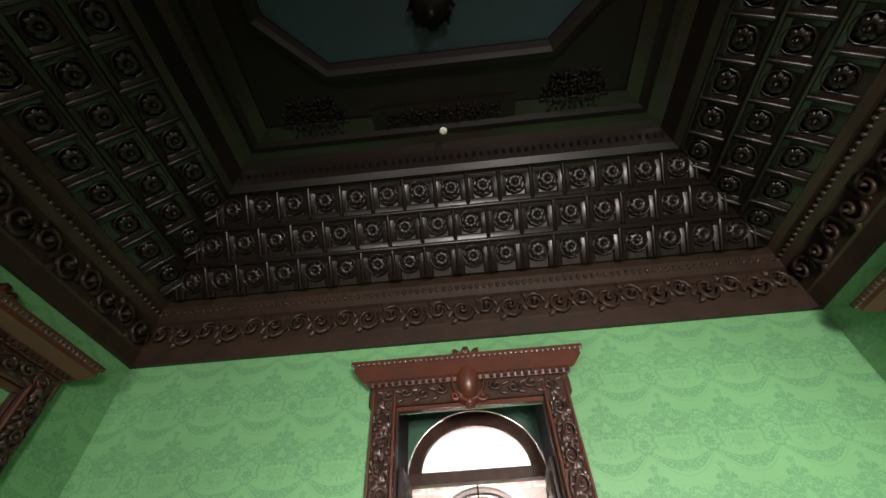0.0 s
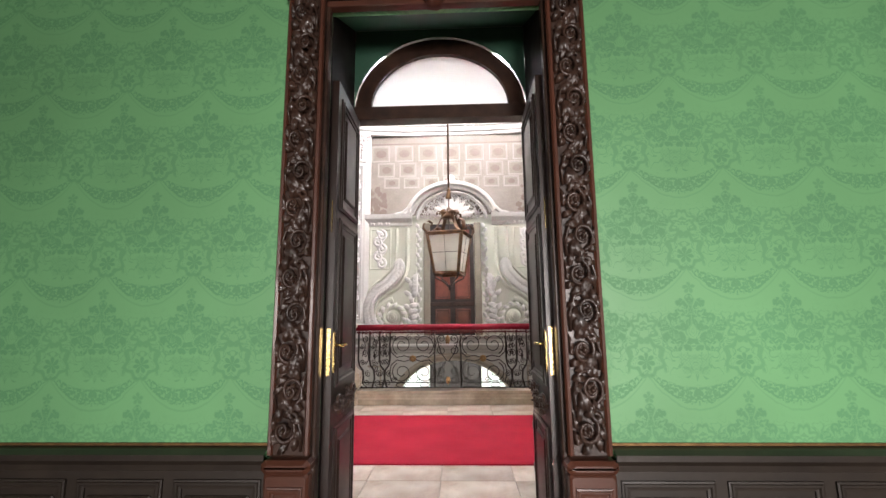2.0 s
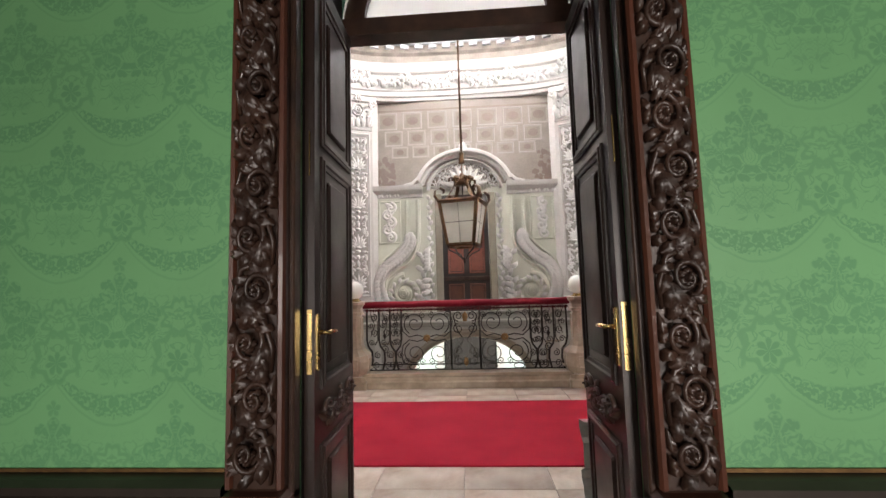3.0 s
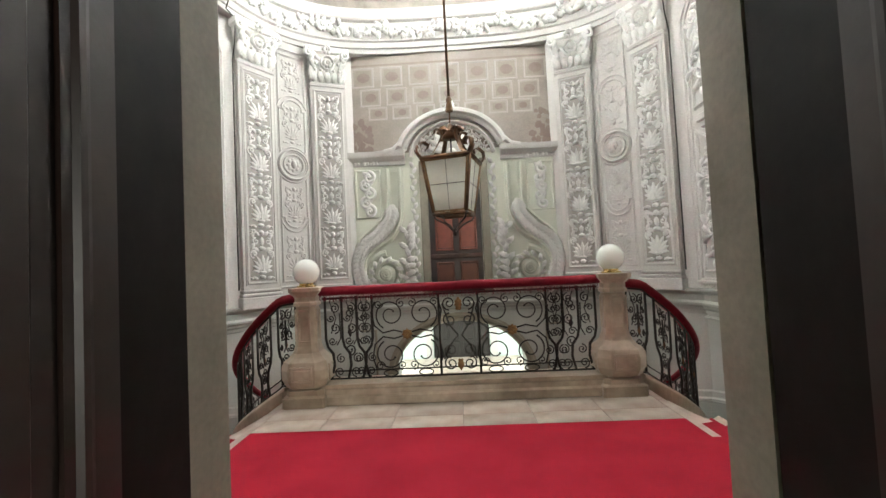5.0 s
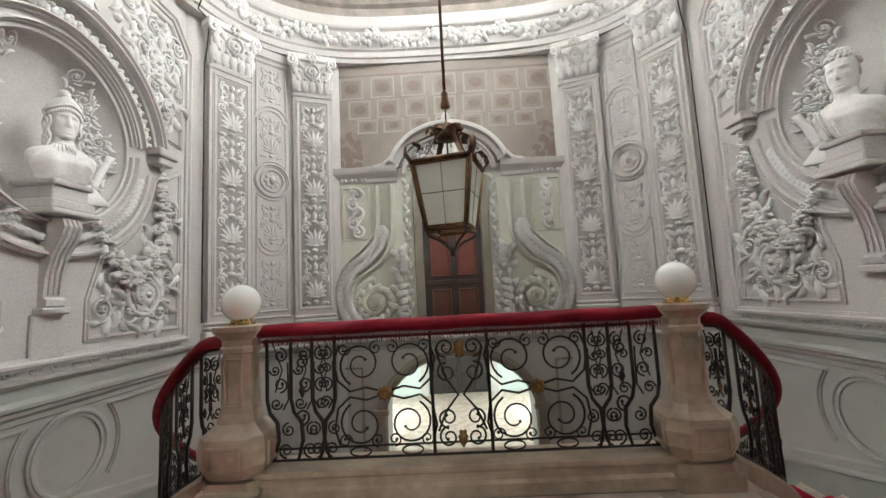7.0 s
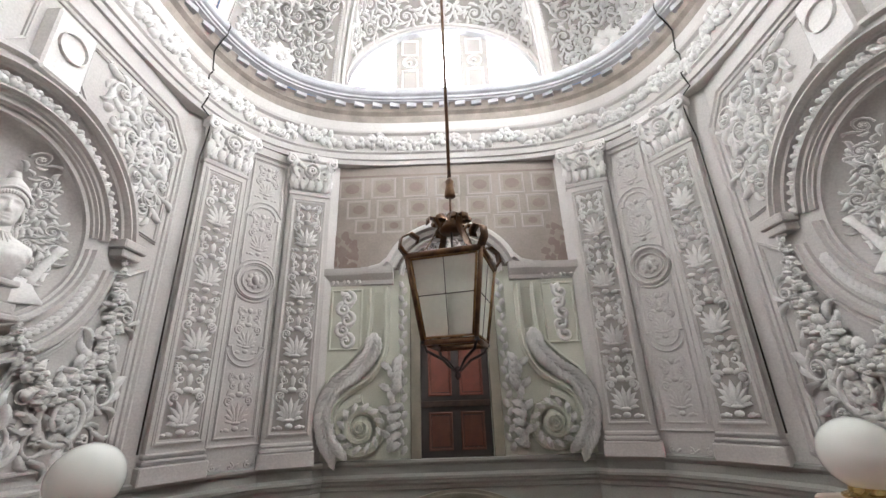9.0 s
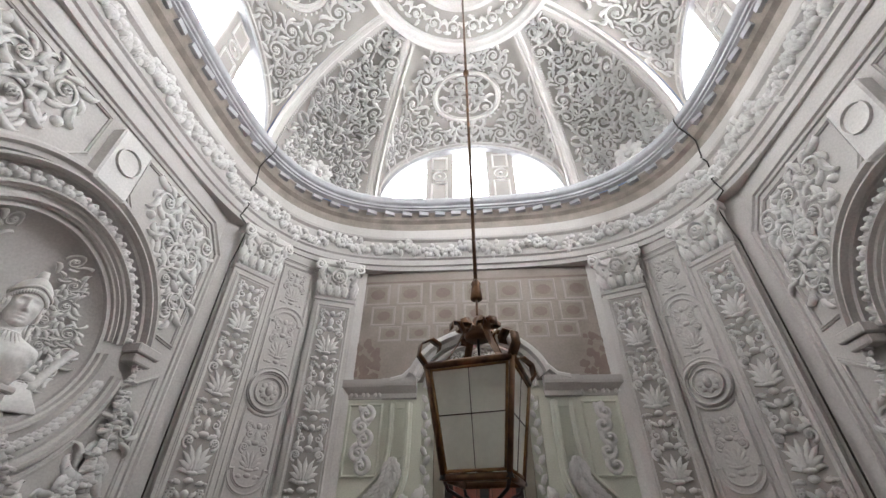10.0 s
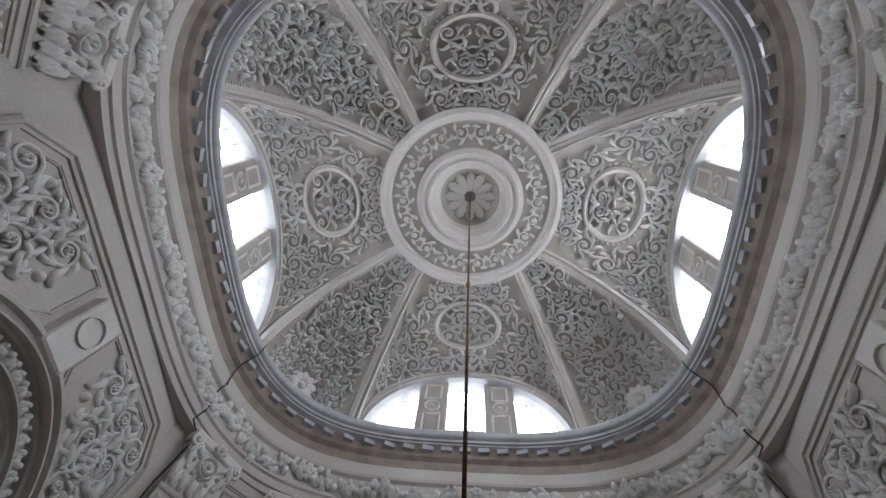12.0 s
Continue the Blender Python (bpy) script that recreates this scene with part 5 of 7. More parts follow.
    for s in (-1, 1):
        # S-shaped buttress ending in a big volute
        pts = flowing([(s * 1.62, 4.4), (s * 1.62, 3.4), (s * 1.68, 2.80), (s * 1.95, 2.30), (s * 2.40, 2.0), (s * 2.72, 1.70), (s * 2.80, 1.25)])
        moulding(m, pts if s > 0 else pts[::-1], 0.16, 0.30)
        pts = flowing([(s * 2.02, 4.4), (s * 2.02, 3.55), (s * 2.12, 3.05), (s * 2.50, 2.62), (s * 2.92, 2.25), (s * 3.10, 1.75), (s * 3.02, 1.10), (s * 2.75, 0.65)])
        moulding(m, pts if s > 0 else pts[::-1], 0.12, 0.22)
        moulding(m, rect(s * 1.82 - 0.12, 3.3, s * 1.82 + 0.12, 4.3), 0.05, 0.07, True)
        moulding(m, rect(s * 2.62 - 0.36, 2.95, s * 2.62 + 0.36, 4.38), 0.09, 0.10, True)
        m.spiral((s * 2.14, 1.20, 0.08), 0.62, 2.1, 1.57, -s, 0.12, 8, 48, 0.12)
        m.blob((s * 2.14, 1.20, 0.05), (0.26, 0.26, 0.32), 14, 4)
        for v, hh in ((1.20, 0.38), (1.20, 0.44)):
            moulding(m, arc(s * 2.12, v, 0.14 if hh < 0.4 else 0.07, 0, 2 * math.pi, 18)[:-1], 0.05, hh, True)
    part("buttress", m, CREAM, wall, "scrolled stucco buttresses flanking the false door")
    m = MB()
    for s in (-1, 1):
        for i in range(12):
            a = i * 0.52
            m.leaf((s * 2.14 + s * 0.36 * math.cos(a), 1.20 + 0.36 * math.sin(a), 0.10), (a if s > 0 else math.pi - a) + s * 0.9, 0.24, 0.15, 0.20, 0.25)
        for i in range(8):
            m.leaf((s * (1.45 + 0.05 * (i % 2)), 0.75 + i * 0.24, 0.04), 1.57 - s * (0.9 if i % 2 else 0.2), 0.32, 0.2, 0.2, 0.3)
        line = flowing([(s * 1.88, 3.25), (s * 1.95, 2.85), (s * 2.28, 2.42), (s * 2.72, 2.08), (s * 2.95, 1.62), (s * 2.90, 1.10), (s * 2.70, 0.75)], 4)
        for (ua, va), (ub, vb) in zip(line, line[1:]):
            q = math.atan2(vb - va, ub - ua)
            for d in (-0.55, 0.55):
                m.leaf((ua, va, 0.16), q + d, 0.42, 0.22, 0.22, -0.6 * d)
        for i in range(5):
            m.spiral((s * 2.62 + 0.05 * (-1) ** i, 3.12 + i * 0.26, 0.04), 0.19, 1.3, 1.57, (-1) ** i * s, 0.06, 6, 16, 0.06)
            m.leaf((s * 2.62 - 0.1 * (-1) ** i, 3.16 + i * 0.26, 0.0), 1.57 - 0.9 * (-1) ** i, 0.24, 0.16, 0.14)
            m.leaf((s * 2.62, 3.12 + i * 0.26, 0.0), 1.57 + 0.6 * (-1) ** i, 0.28, 0.16, 0.10)
        for i in range(5):
            m.leaf((s * 1.45, 1.9 + 0.14 * i, 0.02), 1.57 + s * 0.6, 0.36, 0.24, 0.26)
            m.leaf((s * 1.55, 0.75 + 0.2 * i, 0.02), 1.57 + s * 1.2, 0.34, 0.22, 0.22)
    part("buttress_foliage", m, RELIEF, wall, "leaves along the volutes", True, Matrix.Translation((0, 0, 0.05)))
    # false door
    d = thing("false_door", north, "dark reddish wooden false door in the far wall", "door")
    part("leaf", MB().box(-0.80, 0.78, 0.46, 4.55, 0.002, 0.05), NIGHT, d)
    for s in (-1, 1):
        for v0, v1, ma in ((1.85, 4.3, REDPANEL), (0.72, 1.45, REDWOOD)):
            p = MB()
            c = s * 0.36
            moulding(p, rect(c - 0.24, v0, c + 0.24, v1), 0.06, 0.03, True)
            p.box(c - 0.20, c + 0.20, v0 + 0.05, v1 - 0.05, 0, 0.012)
            part("door_panel", p, ma, d, "", m=Matrix.Translation((0, 0, 0.051)))
    part("rail", MB().box(-0.80, 0.78, 1.58, 1.72, 0.05, 0.10, 0.015), DARKWOOD, d)
    for s in (-1, 1):
        part("door_jamb", MB().box(s * 0.92 - 0.12, s * 0.92 + 0.12, 0.46, 4.6, 0.002, 0.08, 0.015), STONE, d)


north_bay()


def south_wall():
    """Door wall of the rotunda, behind the stair landing."""
    w = MB()
    w.box(-W - 0.2, -0.99, ZL, 10, -0.45, 0).box(0.90, W + 0.2, ZL, 10, -0.45, 0).box(-0.99, 0.90, 3.7, 10, -0.45, 0).box(-0.99, 0.90, ZL, -0.21, -0.45, 0)
    wall = tagged(part("wall_south_rotunda", w, STUCCO, None, "stucco wall around the doorway", m=south), category="wall", kind="structure")
    for s in (-1, 1):
        j = MB().box(-0.045 + s * 0.895 - 0.05, -0.045 + s * 0.895 + 0.05, 0.0, 3.7, 0.16, 0.38, 0.012)
        part("stone_jamb", j, STONE, wall, "worn grey stone door jamb")
    m = MB()
    moulding(m, rect(-2.9, 4.6, 2.9, 7.5), 0.14, 0.08, True)
    foliage(m, lambda u, v: abs(u) < 2.6, (-2.6, 2.6, 4.9, 7.2), 0.34, 0.1, 6)
    part("overdoor", m, RELIEF, wall, "stucco overdoor relief", True)


south_wall()

# dado cornice that runs round the walls
dc = MB()
full = [(-0.72, CY - HY)] + corner(-1, -1)[::-1] + corner(-1, 1) + corner(1, 1)[::-1] + corner(1, -1) + [(0.76, CY - HY)]
prof = [(0, -0.05), (0.03, -0.03), (0.04, 0.04), (0.09, 0.09), (0.10, 0.14), (0.14, 0.17), (0.14, 0.22), (0.05, 0.27), (0.05, 0.42), (0.09, 0.44), (0.13, 0.49), (0.13, 0.54), (0, 0.56)]
dc.sweep(full, prof, inward=-1)
tagged(part("dado_cornice", dc, DADO, None, "continuous moulded dado cornice"), category="cornice", kind="structure")
wave = MB()
for mm, half in ((west, 3.1), (east, 3.1), *[(facet(c[k], c[k + 1]), 0.5) for c in (corner(-1, 1), corner(1, 1), corner(1, -1), corner(-1, -1)) for k in (1, 2, 3)]):
    n = int(half * 2 / 0.3)
    for i in range(n):
        u = -half + 2 * half * (i + 0.5) / n
        o = MB().spiral((u, 0.62, 0.0), 0.075, 1.2, 1.57, (-1) ** i, 0.014, 5, 12, 0.01)
        o.leaf((u + 0.08, 0.60, 0), 0.6, 0.12, 0.06, 0.025)
        wave.add([mm @ Vector(p) for p in o.v], o.f)
part("wave_border", wave, STUCCO, bpy.data.objects["dado_cornice"], "low running scroll border", True)

# ---- entablature, drum and dome ----
N1 = 3.3
ent = MB()
prof = [(-0.3, 8.0), (0.04, 8.0), (0.05, 8.12), (0.10, 8.14), (0.11, 8.30), (0.16, 8.34), (0.16, 8.38), (0.06, 8.42), (0.06, 8.95), (0.14, 9.00), (0.16, 9.06), (0.08, 9.10), (0.08, 9.42)]
ent.sweep(ring_path(HX - 0.02, HY - 0.02, N1, 192), prof, True)
en = tagged(part("entablature", ent, STUCCO, None, "curved stucco entablature with festoon frieze"), category="entablature", kind="structure")
up = MB()
up.sweep(ring_path(HX - 0.02, HY - 0.02, N1, 192), [(0.08, 9.40), (0.10, 9.62), (0.20, 9.70), (0.26, 9.86), (0.30, 9.92)], True)
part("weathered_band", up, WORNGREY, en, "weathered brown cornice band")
lip = MB()
lip.sweep(ring_path(HX - 0.02, HY - 0.02, 3.0, 192), [(0.24, 9.90), (0.36, 9.94), (0.36, 9.985), (0.41, 10.0), (0.41, 10.06), (0.37, 10.07), (0.37, 10.105), (0.42, 10.13), (0.45, 10.16), (0.46, 10.20), (0.46, 10.27), (0.42, 10.285), (0.42, 10.32), (0.38, 10.36), (0.28, 10.44), (0.22, 10.56), (-0.55, 10.62)], True)
part("cornice_lip", lip, LEADGREY, en, "grey painted cornice lip")
tooth = None
for i in range(72):
    a = 2 * math.pi * i / 72
    x, y = sup(a, HX - 0.30, HY - 0.30, N1)
    m = Matrix.Translation((x, y, 9.80)) @ Matrix.Rotation(math.atan2(y - CY, x), 4, "Z")
    if tooth is None:
        tooth = part("dentil", MB().box(-0.05, 0.10, -0.14, 0.14, 0, 0.13), LEADGREY, en, m=m)
    else:
        same("dentil", tooth, en, m)
fz = MB()
rp = ring_path(HX - 0.08, HY - 0.08, N1, 160)
rnd = random.Random(11)
for i in range(160):
    x, y = rp[i]
    x2, y2 = rp[(i + 1) % 160]
    mm = patch(x, y, 8.68, -(y - CY) * 0 + (x - x2), (y - y2))
    o = MB()
    ph = i % 8
    dv = 0.12 * math.cos(ph / 8 * 2 * math.pi)
    for _ in range(5):
        q = (rnd.uniform(-0.12, 0.12), dv + rnd.uniform(-0.13, 0.13), 0)
        o.leaf(q, rnd.uniform(0, 6.28), 0.24, 0.16, 0.16)
    o.blob((0, dv, 0), (0.09, 0.09, 0.12), 6, 2)
    if ph == 0:
        o.rosette((0, 0.05, 0), 0.2, 0.14, 7)
    fz.add([mm @ Vector(p) for p in o.v], o.f)
tagged(part("festoon_frieze", fz, RELIEF, en, "stucco festoons of leaves and fruit", True), kind="stuff")

RR, ZR, ZS = 2.62, 14.15, 10.55       # crown ring and springing
LW, LH, LD = 3.08, 2.62, 5.72         # lunettes: half width, rise, distance


def dome_band(p, s):
    """Diagonal rib band: p across 0..1, s from the ring (0) to the springing (1)."""
    a = radians(32 + 26 * p)
    A = Vector((RR * math.cos(a), RR * math.sin(a), ZR))
    b = radians(math.degrees(math.atan2(LW, LD)) + p * (90 - 2 * math.degrees(math.atan2(LW, LD))))
    x, y = sup(b, LD + 0.0, LD, 4.5)
    k = math.sin(math.pi * p)
    B = Vector((x, y - CY, ZS))
    e, f = math.sin(s * math.pi / 2), math.cos(s * math.pi / 2)
    return Vector((A.x + (B.x - A.x) * e, A.y + (B.y - A.y) * e, B.z + (A.z - B.z) * f))


def dome_web(p, s):
    """Vault web over the north lunette: p from east to west."""
    a = radians(58 + 64 * p)
    A = Vector((RR * math.cos(a), RR * math.sin(a), ZR))
    f_ = math.pi * p
    B = Vector((LW * math.cos(f_), LD, ZS + LH * math.sin(f_)))
    e, f = math.sin(s * math.pi / 2), math.cos(s * math.pi / 2)
    return Vector((A.x + (B.x - A.x) * e, A.y + (B.y - A.y) * e, B.z + (A.z - B.z) * f))


def surface(fn, nu, nv, lift=0.0):
    m = MB()
    m.loft([[tuple(fn(i / nu, j / nv)) for i in range(nu + 1)] for j in range(nv + 1)], closed=False)
    return m


class Lay:
    """True lengths on a vault surface: u across from its axis, v along its axis from the crown."""

    def __init__(self, fn, p0, p1):
        self.fn, self.s = fn, np.linspace(0, 1, 60)
        mid = [fn(0.5, q) for q in self.s]
        self.v = np.concatenate([[0], np.cumsum([(mid[i + 1] - mid[i]).length for i in range(59)])])
        self.w = np.array([sum((fn(0.5 + (p1 - 0.5) * (k + 1) / 8, q) - fn(0.5 + (p1 - 0.5) * k / 8, q)).length for k in range(8)) for q in self.s])
        self.k = p1 - 0.5
        self.long = float(self.v[-1])

    def half(self, v):
        return float(np.interp(v, self.v, self.w))

    def lay(self, mb):
        out = MB()
        e = 0.004
        for u, v, n in mb.v:
            s = min(max(float(np.interp(v, self.v, self.s)), e), 1 - e)
            p = min(max(0.5 + u / self.half(v) * self.k, e), 1 - e)
            c = self.fn(p, s)
            k = (self.fn(p + e, s) - self.fn(p - e, s)).cross(self.fn(p, s + e) - self.fn(p, s - e))
            k.normalize()
            if k.z > 0:
                k = -k
            out.v.append(tuple(c + k * n))
        out.f = mb.f
        return out


dome = thing("dome", at(0, CY, 0), "stuccoed cloister dome with four lunette windows and foliate ribs", "dome", kind="structure")
bandm, webm = surface(dome_band, 10, 16), surface(dome_web, 24, 14)
LB, LV = Lay(dome_band, 0, 1), Lay(dome_web, 0, 1)
flat = MB()
foliage(flat, lambda u, v: abs(u) < LB.half(v) - 0.46 and v < LB.long - 1.3, (-1.3, 1.3, 0.15, LB.long), 0.46, 0.22, 21, spirals=0.3)
flat.rosette((0, LB.long - 0.75, 0.02), 0.5, 0.22, 9)
foliage(flat, lambda u, v: abs(u) < LB.half(v) - 0.46 and math.hypot(u, v - LB.long + 0.75) > 0.42, (-1.3, 1.3, LB.long - 1.3, LB.long - 0.1), 0.34, 0.19, 23, spirals=0.3)
bandf = LB.lay(flat)
flat = MB()
for sd in (-1, 1):
    vs = np.linspace(0.02, LB.long - 0.02, 34)
    moulding(flat, [(sd * (LB.half(v) - 0.17), v) for v in vs], 0.34, 0.10)
    moulding(flat, [(sd * (LB.half(v) - 0.045), v) for v in vs], 0.09, 0.16)
    for v in np.arange(0.08, LB.long - 0.05, 0.085):
        flat.box(sd * (LB.half(v) - 0.37) - 0.03, sd * (LB.half(v) - 0.37) + 0.03, v - 0.025, v + 0.025, 0, 0.06)
bande = LB.lay(flat)
flat = MB()
MV = 1.62
foliage(flat, lambda u, v: abs(u) < LV.half(v) - 0.28 and 0.12 < v < LV.long - 0.25 and math.hypot(u, v - MV) > 1.0, (-4.6, 4.6, 0.12, LV.long - 0.25), 0.48, 0.16, 31, spirals=0.3)
foliage(flat, lambda u, v: math.hypot(u, v - MV) < 0.62, (-0.65, 0.65, MV - 0.65, MV + 0.65), 0.42, 0.20, 41)
webf = LV.lay(flat)
flat = MB()
moulding(flat, arc(0, MV, 0.80, 0, 2 * math.pi, 36)[:-1], 0.15, 0.13, True)
beads(flat, arc(0, MV, 0.93, 0, 2 * math.pi, 40)[:-1], 0.04, 0.08)
moulding(flat, [(LV.half(LV.long - 0.10) * q, LV.long - 0.10) for q in np.linspace(-0.98, 0.98, 50)], 0.20, 0.12)
webe = LV.lay(flat)
obs = None
for q in range(4):
    mm = Matrix.Rotation(q * math.pi / 2, 4, "Z")
    if obs is None:
        b = part("rib_band", bandm, DOMESHADE, dome, "", True)
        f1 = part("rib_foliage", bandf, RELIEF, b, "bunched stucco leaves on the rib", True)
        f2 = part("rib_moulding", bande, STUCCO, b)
        wb = part("vault_web", webm, DOMESHADE, dome, "", True)
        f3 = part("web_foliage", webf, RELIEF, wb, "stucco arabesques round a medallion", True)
        f4 = part("medallion_moulding", webe, STUCCO, wb)
        obs = (b, f1, f2, wb, f3, f4)
    else:
        b = same("rib_band", obs[0], dome, mm)
        same("rib_foliage", obs[1], b, Matrix.Identity(4))
        same("rib_moulding", obs[2], b, Matrix.Identity(4))
        wb = same("vault_web", obs[3], dome, mm)
        same("web_foliage", obs[4], wb, Matrix.Identity(4))
        same("medallion_moulding", obs[5], wb, Matrix.Identity(4))


def crown():
    m = MB()
    ringp = lambda r: [(r * math.cos(a), r * math.sin(a)) for a in np.arange(48) * 2 * math.pi / 48]
    oc = lambda r: [(r * math.cos(a + 0.31) / math.cos(((a + 0.31) % (math.pi / 4)) - math.pi / 8) * 0.97, r * math.sin(a + 0.31) / math.cos(((a + 0.31) % (math.pi / 4)) - math.pi / 8) * 0.97) for a in np.arange(64) * 2 * math.pi / 64]
    m.sweep(ringp(2.60), [(-0.16, 14.1), (-0.14, 13.98), (0.0, 13.96), (0.06, 14.02), (0.16, 14.04), (0.2, 14.16), (0.98, 14.24)], True)
    m.sweep(ringp(1.52), [(-0.12, 14.26), (-0.08, 14.13), (0.05, 14.09), (0.12, 14.16), (0.2, 14.18), (0.28, 14.12), (0.38, 14.18), (0.42, 14.30), (0.55, 14.40), (0.58, 14.72), (0.70, 14.86)], True)
    e = MB().loft([[(r * math.cos(a), r * math.sin(a), z) for a in np.arange(32) * 2 * math.pi / 32] for r, z in ((0.96, 14.70), (0.75, 14.86), (0.4, 14.93), (0.02, 14.95))])
    c = part("crown_ring", m, STUCCO, dome, "concentric stucco crown rings", False)
    part("crown_eye", e, DOMESHADE, c, "", True)
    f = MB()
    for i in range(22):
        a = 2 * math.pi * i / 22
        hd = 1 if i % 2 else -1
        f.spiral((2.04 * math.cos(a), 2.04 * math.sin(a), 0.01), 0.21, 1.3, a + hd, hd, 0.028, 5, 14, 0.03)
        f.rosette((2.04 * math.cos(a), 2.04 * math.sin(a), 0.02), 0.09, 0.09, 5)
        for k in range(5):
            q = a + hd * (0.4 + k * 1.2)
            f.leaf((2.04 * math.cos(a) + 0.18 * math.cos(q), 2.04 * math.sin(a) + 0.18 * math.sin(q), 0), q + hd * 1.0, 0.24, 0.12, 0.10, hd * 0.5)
    part("crown_ground", MB().sweep(ringp(2.38), [(0.0, 14.152), (0.38, 14.186), (0.76, 14.222)], True), DOMESHADE, c)
    part("crown_foliage", f, RELIEF, c, "ring of stucco scrolls", True, Matrix.Translation((0, 0, 14.185)) @ Matrix.Rotation(math.pi, 4, "X"))
    g = MB()
    for i in range(12):
        a = 2 * math.pi * i / 12
        g.leaf((0.2 * math.cos(a), 0.2 * math.sin(a), 0.0), a, 0.7, 0.34, 0.06)
    part("crown_rosette", g, RELIEF, c, "", True, Matrix.Translation((0, 0, 14.85)) @ Matrix.Rotation(math.pi, 4, "X"))


crown()


def lunette(q, k):
    """Semicircular window of three lights between two ornamented piers."""
    mm = Matrix.Translation((0, CY, 0)) @ Matrix.Rotation(q * math.pi / 2, 4, "Z") @ patch(0, LD, ZS, 1, 0)
    win = thing("window_%d" % k, mm, "semicircular clerestory window, glaring white, in three lights", "window", kind="structure")
    m = MB()
    a = np.linspace(0, math.pi, 40)
    m.loft([[(r * math.cos(t) * 1.0, r * LH / LW * math.sin(t), n) for t in a] for r, n in ((LW + 0.05, 0.06), (LW - 0.10, 0.06), (LW - 0.14, -0.12), (LW - 0.14, -0.5))], closed=False)
    part("window_frame", m, LEADGREY, win)
    part("window_sill", MB().box(-LW - 0.2, LW + 0.2, -0.1, 0.10, -0.6, 0.05), LEADGREY, win)
    for s in (-1, 1):
        u = s * 1.03
        top = LH * math.sqrt(1 - (1.48 / LW) ** 2)
        p = MB().box(u - 0.45, u + 0.45, 0.1, top + 0.2, -0.4, -0.10, 0.03)
        pier = part("pier", p, SHADEGROUND, win, "ornamented pier")
        o = MB()
        moulding(o, rect(u - 0.24, 0.25, u + 0.24, 1.0), 0.07, 0.05, True)
        moulding(o, arc(u, 1.33, 0.22, 0, 2 * math.pi, 16)[:-1], 0.05, 0.05, True)
        o.blob((u, 1.35, 0), (0.07, 0.07, 0.06), 8, 2)
        moulding(o, rect(u - 0.24, 1.65, u + 0.24, top - 0.05), 0.07, 0.04, True)
        part("pier_ornament", o, RELIEF, pier, "", False, Matrix.Translation((0, 0, -0.10)))
    for lo, hi in ((-LW, -1.48), (-0.58, 0.58), (1.48, LW)):
        g = MB()
        n = 12
        us = np.linspace(lo, hi, n)
        g.loft([[(u, 0.1, -0.36) for u in us], [(u, max(0.1, LH * math.sqrt(max(0, 1 - (u / LW) ** 2))), -0.36) for u in us]], closed=False)
        pane = part("pane", g, PANE, win)
        pane.visible_shadow = False
        b = MB()
        c = int((hi - lo) / 0.36)
        for i in range(1, c):
            u = lo + (hi - lo) * i / c
            t = LH * math.sqrt(max(0, 1 - (u / LW) ** 2))
            if t > 0.3:
                b.box(u - 0.011, u + 0.011, 0.1, t, -0.37, -0.34)
        for v in np.arange(0.65, LH, 0.55):
            e = LW * math.sqrt(max(0, 1 - (v / LH) ** 2))
            x0, x1 = max(lo, -e), min(hi, e)
            if x1 - x0 > 0.15:
                b.box(x0, x1, v - 0.011, v + 0.011, -0.37, -0.34)
        part("glazing_bars", b, LEADGREY, win)


for q in range(4):
    lunette(q, q + 1)


# ---- lower vestibule ----
VY = 25.5
slab("floor_lower", FLOORSTONE, -HX - 0.3, HX + 0.3, CY - HY - 0.3, VY + 0.3, ZL - 0.2, ZL, "pale polished stone floor of the lower hall", "floor")
w = MB()
for sd in (-1, 1):
    x0, x1 = sorted((sd * 4.0, sd * 4.2))
    w.box(x0, x1, CY + HY + 0.8, 20.4, ZL, 0.3).box(x0, x1, 23.6, VY, ZL, 0.3).box(x0, x1, 20.4, 23.6, ZL, -2.7).box(x0, x1, 20.4, 23.6, -0.7, 0.3)
tagged(part("wall_vestibule", w, GREENGLASS, None, "pale green vestibule side walls with windows"), category="wall", kind="structure")
slab("ceiling_vestibule", DADO, -4.2, 4.2, CY + HY + 0.35, VY + 0.3, 0.3, 0.5, "plain vestibule ceiling", "ceiling")
w = MB().box(-4.2, -1.42, VY, VY + 0.3, ZL, 0.3).box(1.42, 4.2, VY, VY + 0.3, ZL, 0.3).box(-1.42, 1.42, VY, VY + 0.3, ZL + 2.15, 0.3)
we = tagged(part("wall_vestibule_end", w, GREENGLASS, None, "pale green end wall around the entrance door"), category="wall", kind="structure")
for sd in (-1, 1):
    part("pilaster", MB().box(sd * 1.62 - 0.17, sd * 1.62 + 0.17, VY - 0.10, VY - 0.002, ZL, 0.3), STUCCO, we, "white pilaster beside the door")
d = thing("entrance_door", patch(0, VY, ZL, 1, 0), "dark wooden double entrance door with panels", "door")
part("leaf", MB().box(-1.41, 1.41, 0, 2.14, -0.25, -0.10), NIGHT, d)
for sd in (-1, 1):
    for v0, v1 in ((0.15, 0.75), (0.9, 1.95)):
        for u in (0.36, 1.02):
            p = MB()
            moulding(p, rect(sd * u - 0.26, v0, sd * u + 0.26, v1), 0.06, 0.04, True)
            part("door_panel", p, NIGHT, d, "", m=Matrix.Translation((0, 0, -0.10)))

